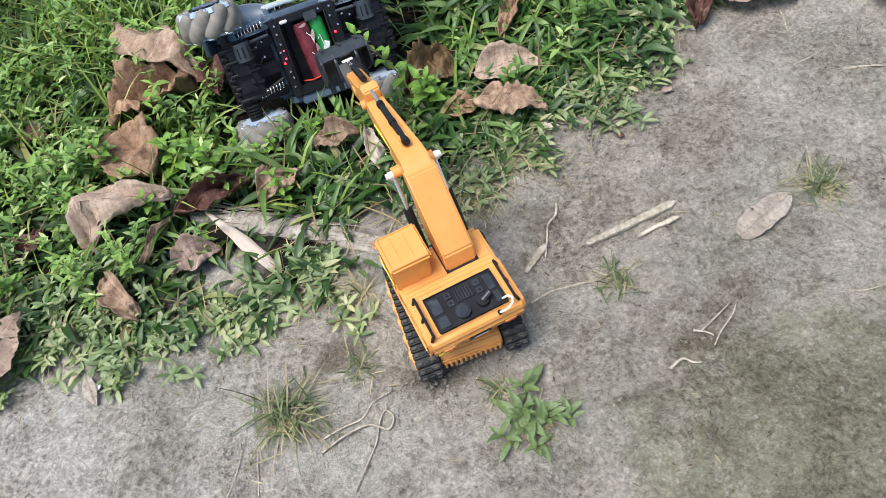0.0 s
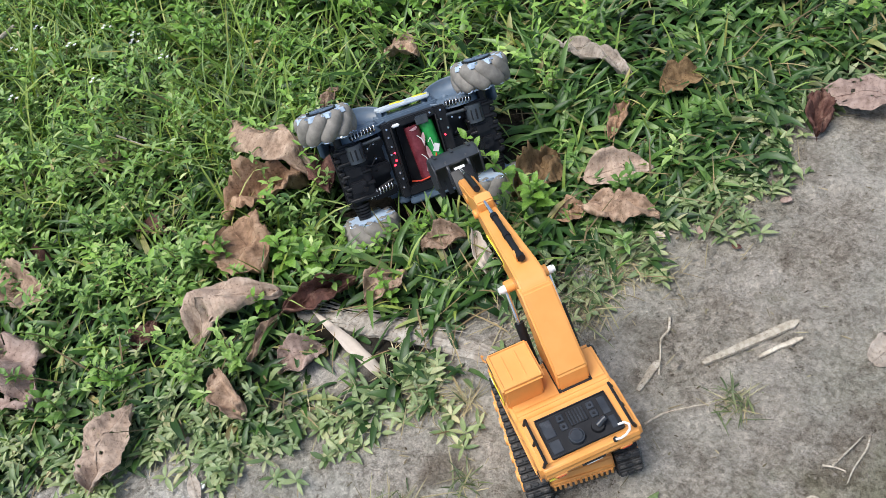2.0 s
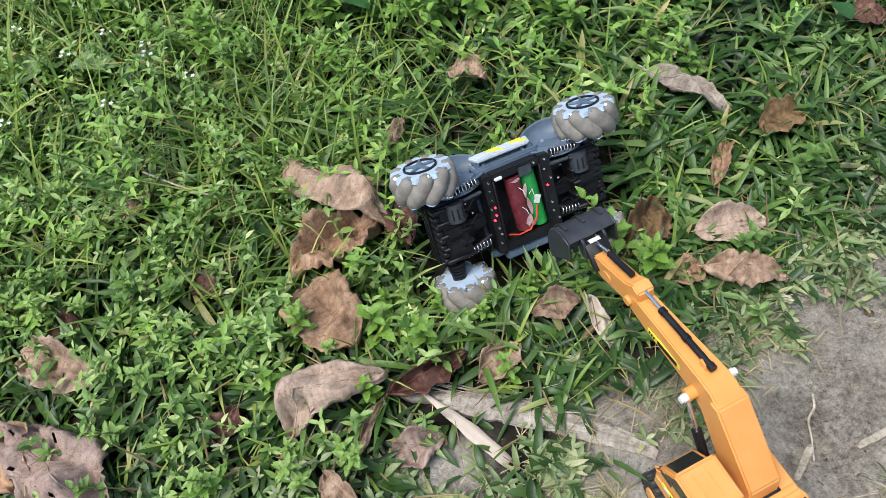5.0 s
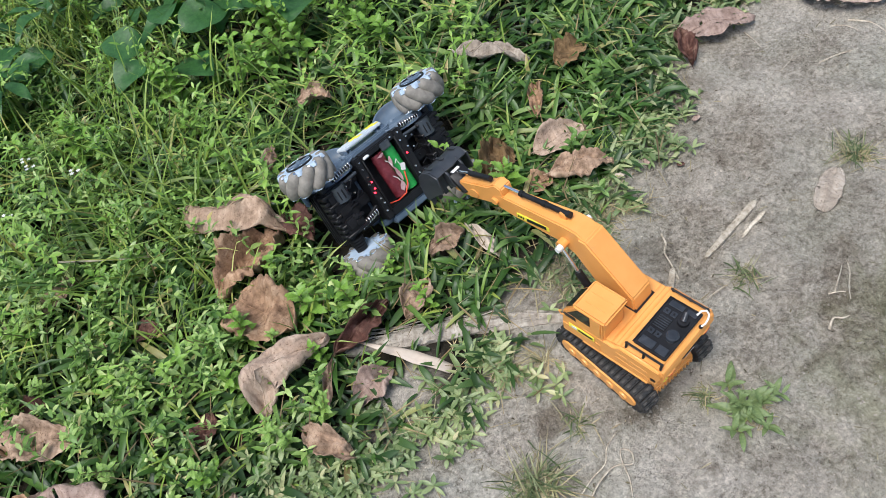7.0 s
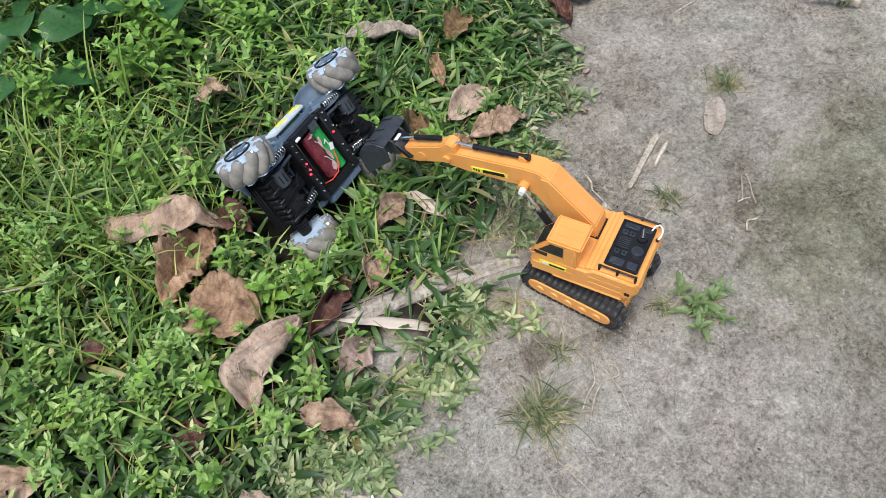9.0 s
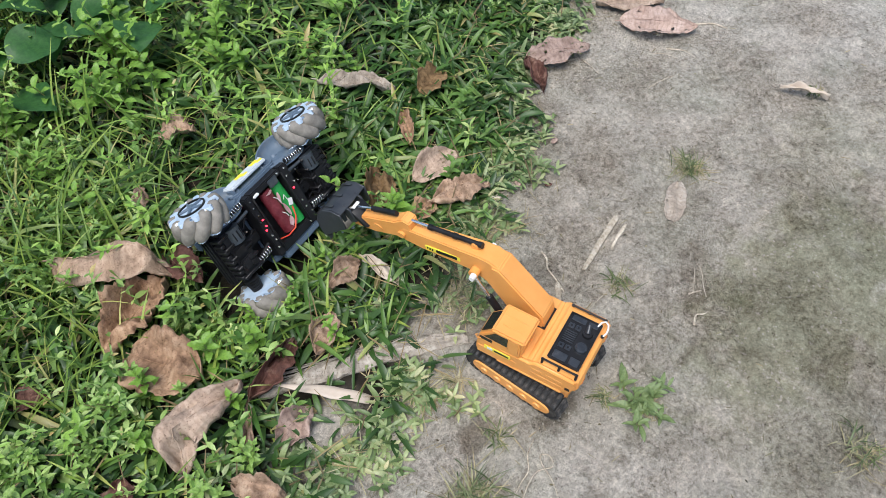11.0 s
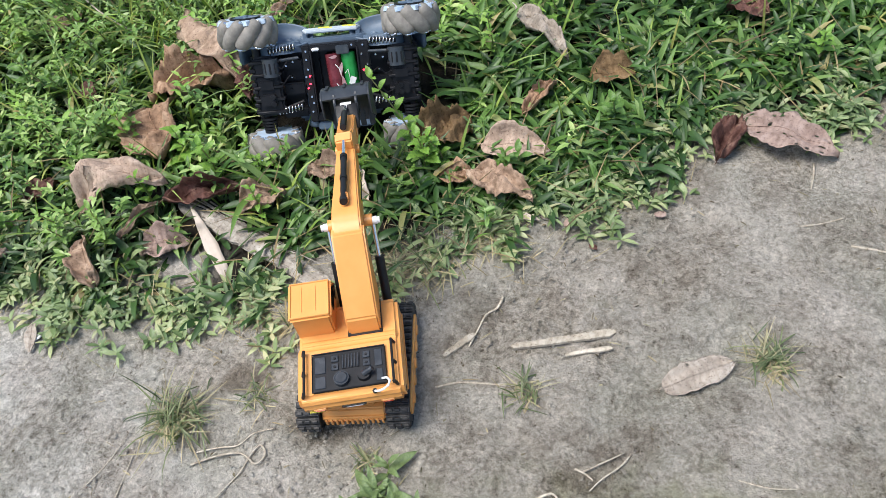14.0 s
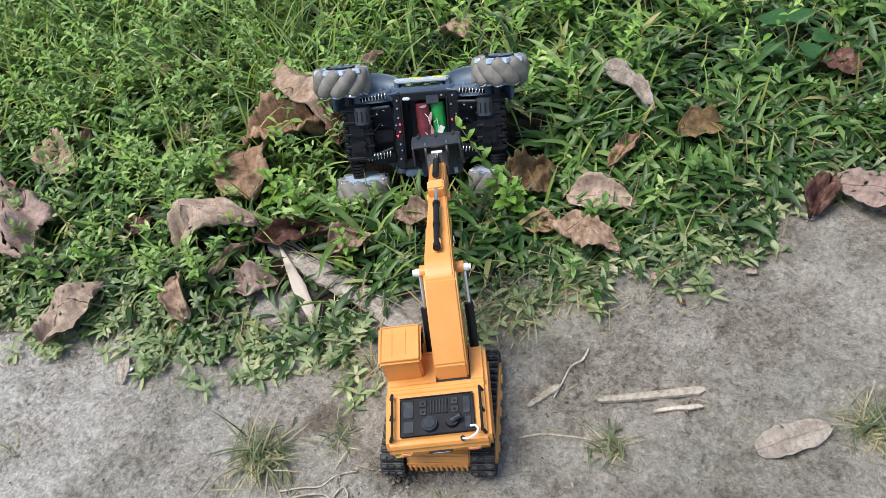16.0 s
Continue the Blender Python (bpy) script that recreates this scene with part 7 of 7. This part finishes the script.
tuft(0.165, -0.15, 8, 0.036, GRASS, "dry bleached grass tuft at the path's edge", 8, 0.006, 70)
tuft(0.345, -0.03, 14, 0.03, GRASS, "dry bleached grass tuft at the path's edge", 9, 0.009, 90)
tuft(0.3, -0.052, 60, 0.06, GRASS, "thin straggling grass tuft at the path's edge", 12, 0.02, 60)
tuft(0.25, -0.075, 40, 0.05, GRASS, "thin straggling grass tuft at the path's edge", 13, 0.02, 60)
tuft(0.36, -0.005, 50, 0.055, GRASS, "thin straggling grass tuft at the path's edge", 14, 0.018, 50)
tuft(0.93, -0.21, 26, 0.025, GRASS, "tiny grass tuft on the path", 10, 0.01, 14)
tuft(-0.22, -0.3, 14, 0.02, GRASS, "tiny grass tuft on the path", 11, 0.008, 6)
wrng = random.Random(9)
for k in range(9):
    weed(0.303 + wrng.gauss(0, 0.019), -0.336 + wrng.gauss(0, 0.015), 0.016, wrng.uniform(0, 6.28), 1.0, 3, wrng.uniform(0.022, 0.032), LEAF_PATH, "low greyish-green weed growing on the bare path", 40 + k)
tuft(0.303, -0.336, 16, 0.02, GRASS, "withered middle of a low weed on the path", 15, 0.014, 70)
for k, (x, y, h, z) in enumerate(((0.06, 0.07, 0.035, 0.016), (0.085, 0.062, 0.04, 0.015), (0.11, 0.08, 0.03, 0.016), (0.225, 0.105, 0.035, 0.016), (0.2, 0.085, 0.03, 0.015), (0.035, 0.1, 0.035, 0.016), (0.15, 0.09, 0.04, 0.014), (0.3, 0.085, 0.045, 0.015), (-0.01, 0.13, 0.04, 0.018))):
    weed(x, y, h, k * 1.3, 0.3, 5, z, LEAF_WEED, "small light green weed growing close to the upset toy car", 60 + k)
trng = random.Random(5)
for k in range(44):
    cx, cy = trng.choice(((0.18, 0.52), (0.27, 0.5), (0.1, 0.56), (0.33, 0.6), (0.2, 0.66), (-0.05, 0.6), (-0.2, 0.55), (0.42, 0.66), (-0.35, 0.7)))
    x, y = cx + trng.gauss(0, 0.035), cy + trng.gauss(0, 0.035)
    if clearance(np.array([x]), np.array([y]))[0] > 0.6:
        weed(x, y, trng.uniform(0.07, 0.13), trng.uniform(0, 6.28), trng.uniform(0.1, 0.35), trng.choice((6, 7, 8)), trng.uniform(0.022, 0.032), LEAF_WEED, "tall fresh green weed with toothed leaves", 200 + k)
for k in range(16):
    x, y = trng.uniform(-0.35, 0.45), trng.uniform(0.7, 1.1)
    rosette(x, y, trng.choice((5, 6, 7)), trng.uniform(0.06, 0.085), trng.choice((LEAF_LONG, LEAF_LONG, LEAF_ROUND)), "dark green plant with spreading pointed leaves", trng.uniform(0.07, 0.12), 300 + k, 0.3)
for k, (x, y) in enumerate(((-0.39, 0.57), (-0.27, 0.54), (-0.25, 0.52), (-0.43, 0.65), (-0.2, 0.49), (-0.33, 0.61), (-0.5, 0.6), (-0.45, 0.45), (-0.3, 0.45))):
    plant = weed(x, y, 0.085, k * 1.1, 0.2, 5, 0.012, LEAF_DARK, "thin weed topped with tiny white flowers", 400 + k)
    top = Vector((math.cos(k * 1.1) * 0.2, math.sin(k * 1.1) * 0.2, 1)).normalized() * 0.087
    for j in range(3):
        q = top + Vector((0.006 * math.cos(j * 2.1), 0.006 * math.sin(j * 2.1), 0.002 * j))
        bm = bmesh.new()
        for p in range(5):
            a = 2 * math.pi * p / 5
            c0 = bm.verts.new(q)
            ring = [bm.verts.new(q + Vector((r * math.cos(a + o), r * math.sin(a + o), 0.0009))) for r, o in ((0.0022, -0.5), (0.0036, 0.0), (0.0022, 0.5))]
            bm.faces.new((c0, *ring))
        part("flower", bm, WHITE, plant, "tiny white flower")
frng = random.Random(41)
for k in range(80):
    cx, cy = frng.choice(((-0.43, 0.24), (-0.44, 0.2), (-0.36, 0.32), (-0.3, 0.45), (-0.2, 0.42), (-0.38, 0.4), (-0.22, 0.1), (-0.14, 0.09), (-0.3, 0.2), (-0.2, 0.28), (-0.1, 0.34), (-0.33, 0.06), (-0.16, -0.05), (-0.05, 0.42)))
    x, y = cx + frng.gauss(0, 0.025), cy + frng.gauss(0, 0.025)
    if clearance(np.array([x]), np.array([y]))[0] > 0.55 and y > edge_y(x) + 0.03:
        weed(x, y, frng.uniform(0.045, 0.085), frng.uniform(0, 6.28), frng.uniform(0.1, 0.45), frng.choice((7, 8, 9)), frng.uniform(0.013, 0.019), LEAF_PALEWEED, "feathery pale green weed with small leaves", 500 + k)
prng = random.Random(77)
made = 0
while made < 46:
    x, y = prng.uniform(-0.5, 0.75), prng.uniform(-0.1, 0.7)
    if y < edge_y(x) + 0.06 or clearance(np.array([x]), np.array([y]))[0] < 0.75:
        continue
    d = min(1, (y - edge_y(x)) / 0.5)
    weed(x, y, prng.uniform(0.035, 0.06) * (0.8 + d), prng.uniform(0, 6.28), prng.uniform(0.1, 0.4), prng.choice((4, 5, 6)), prng.uniform(0.016, 0.026), prng.choice((LEAF_WEED, LEAF_WEED, LEAF_DARK)), "light green upright weed among the grass", 100 + made)
    made += 1
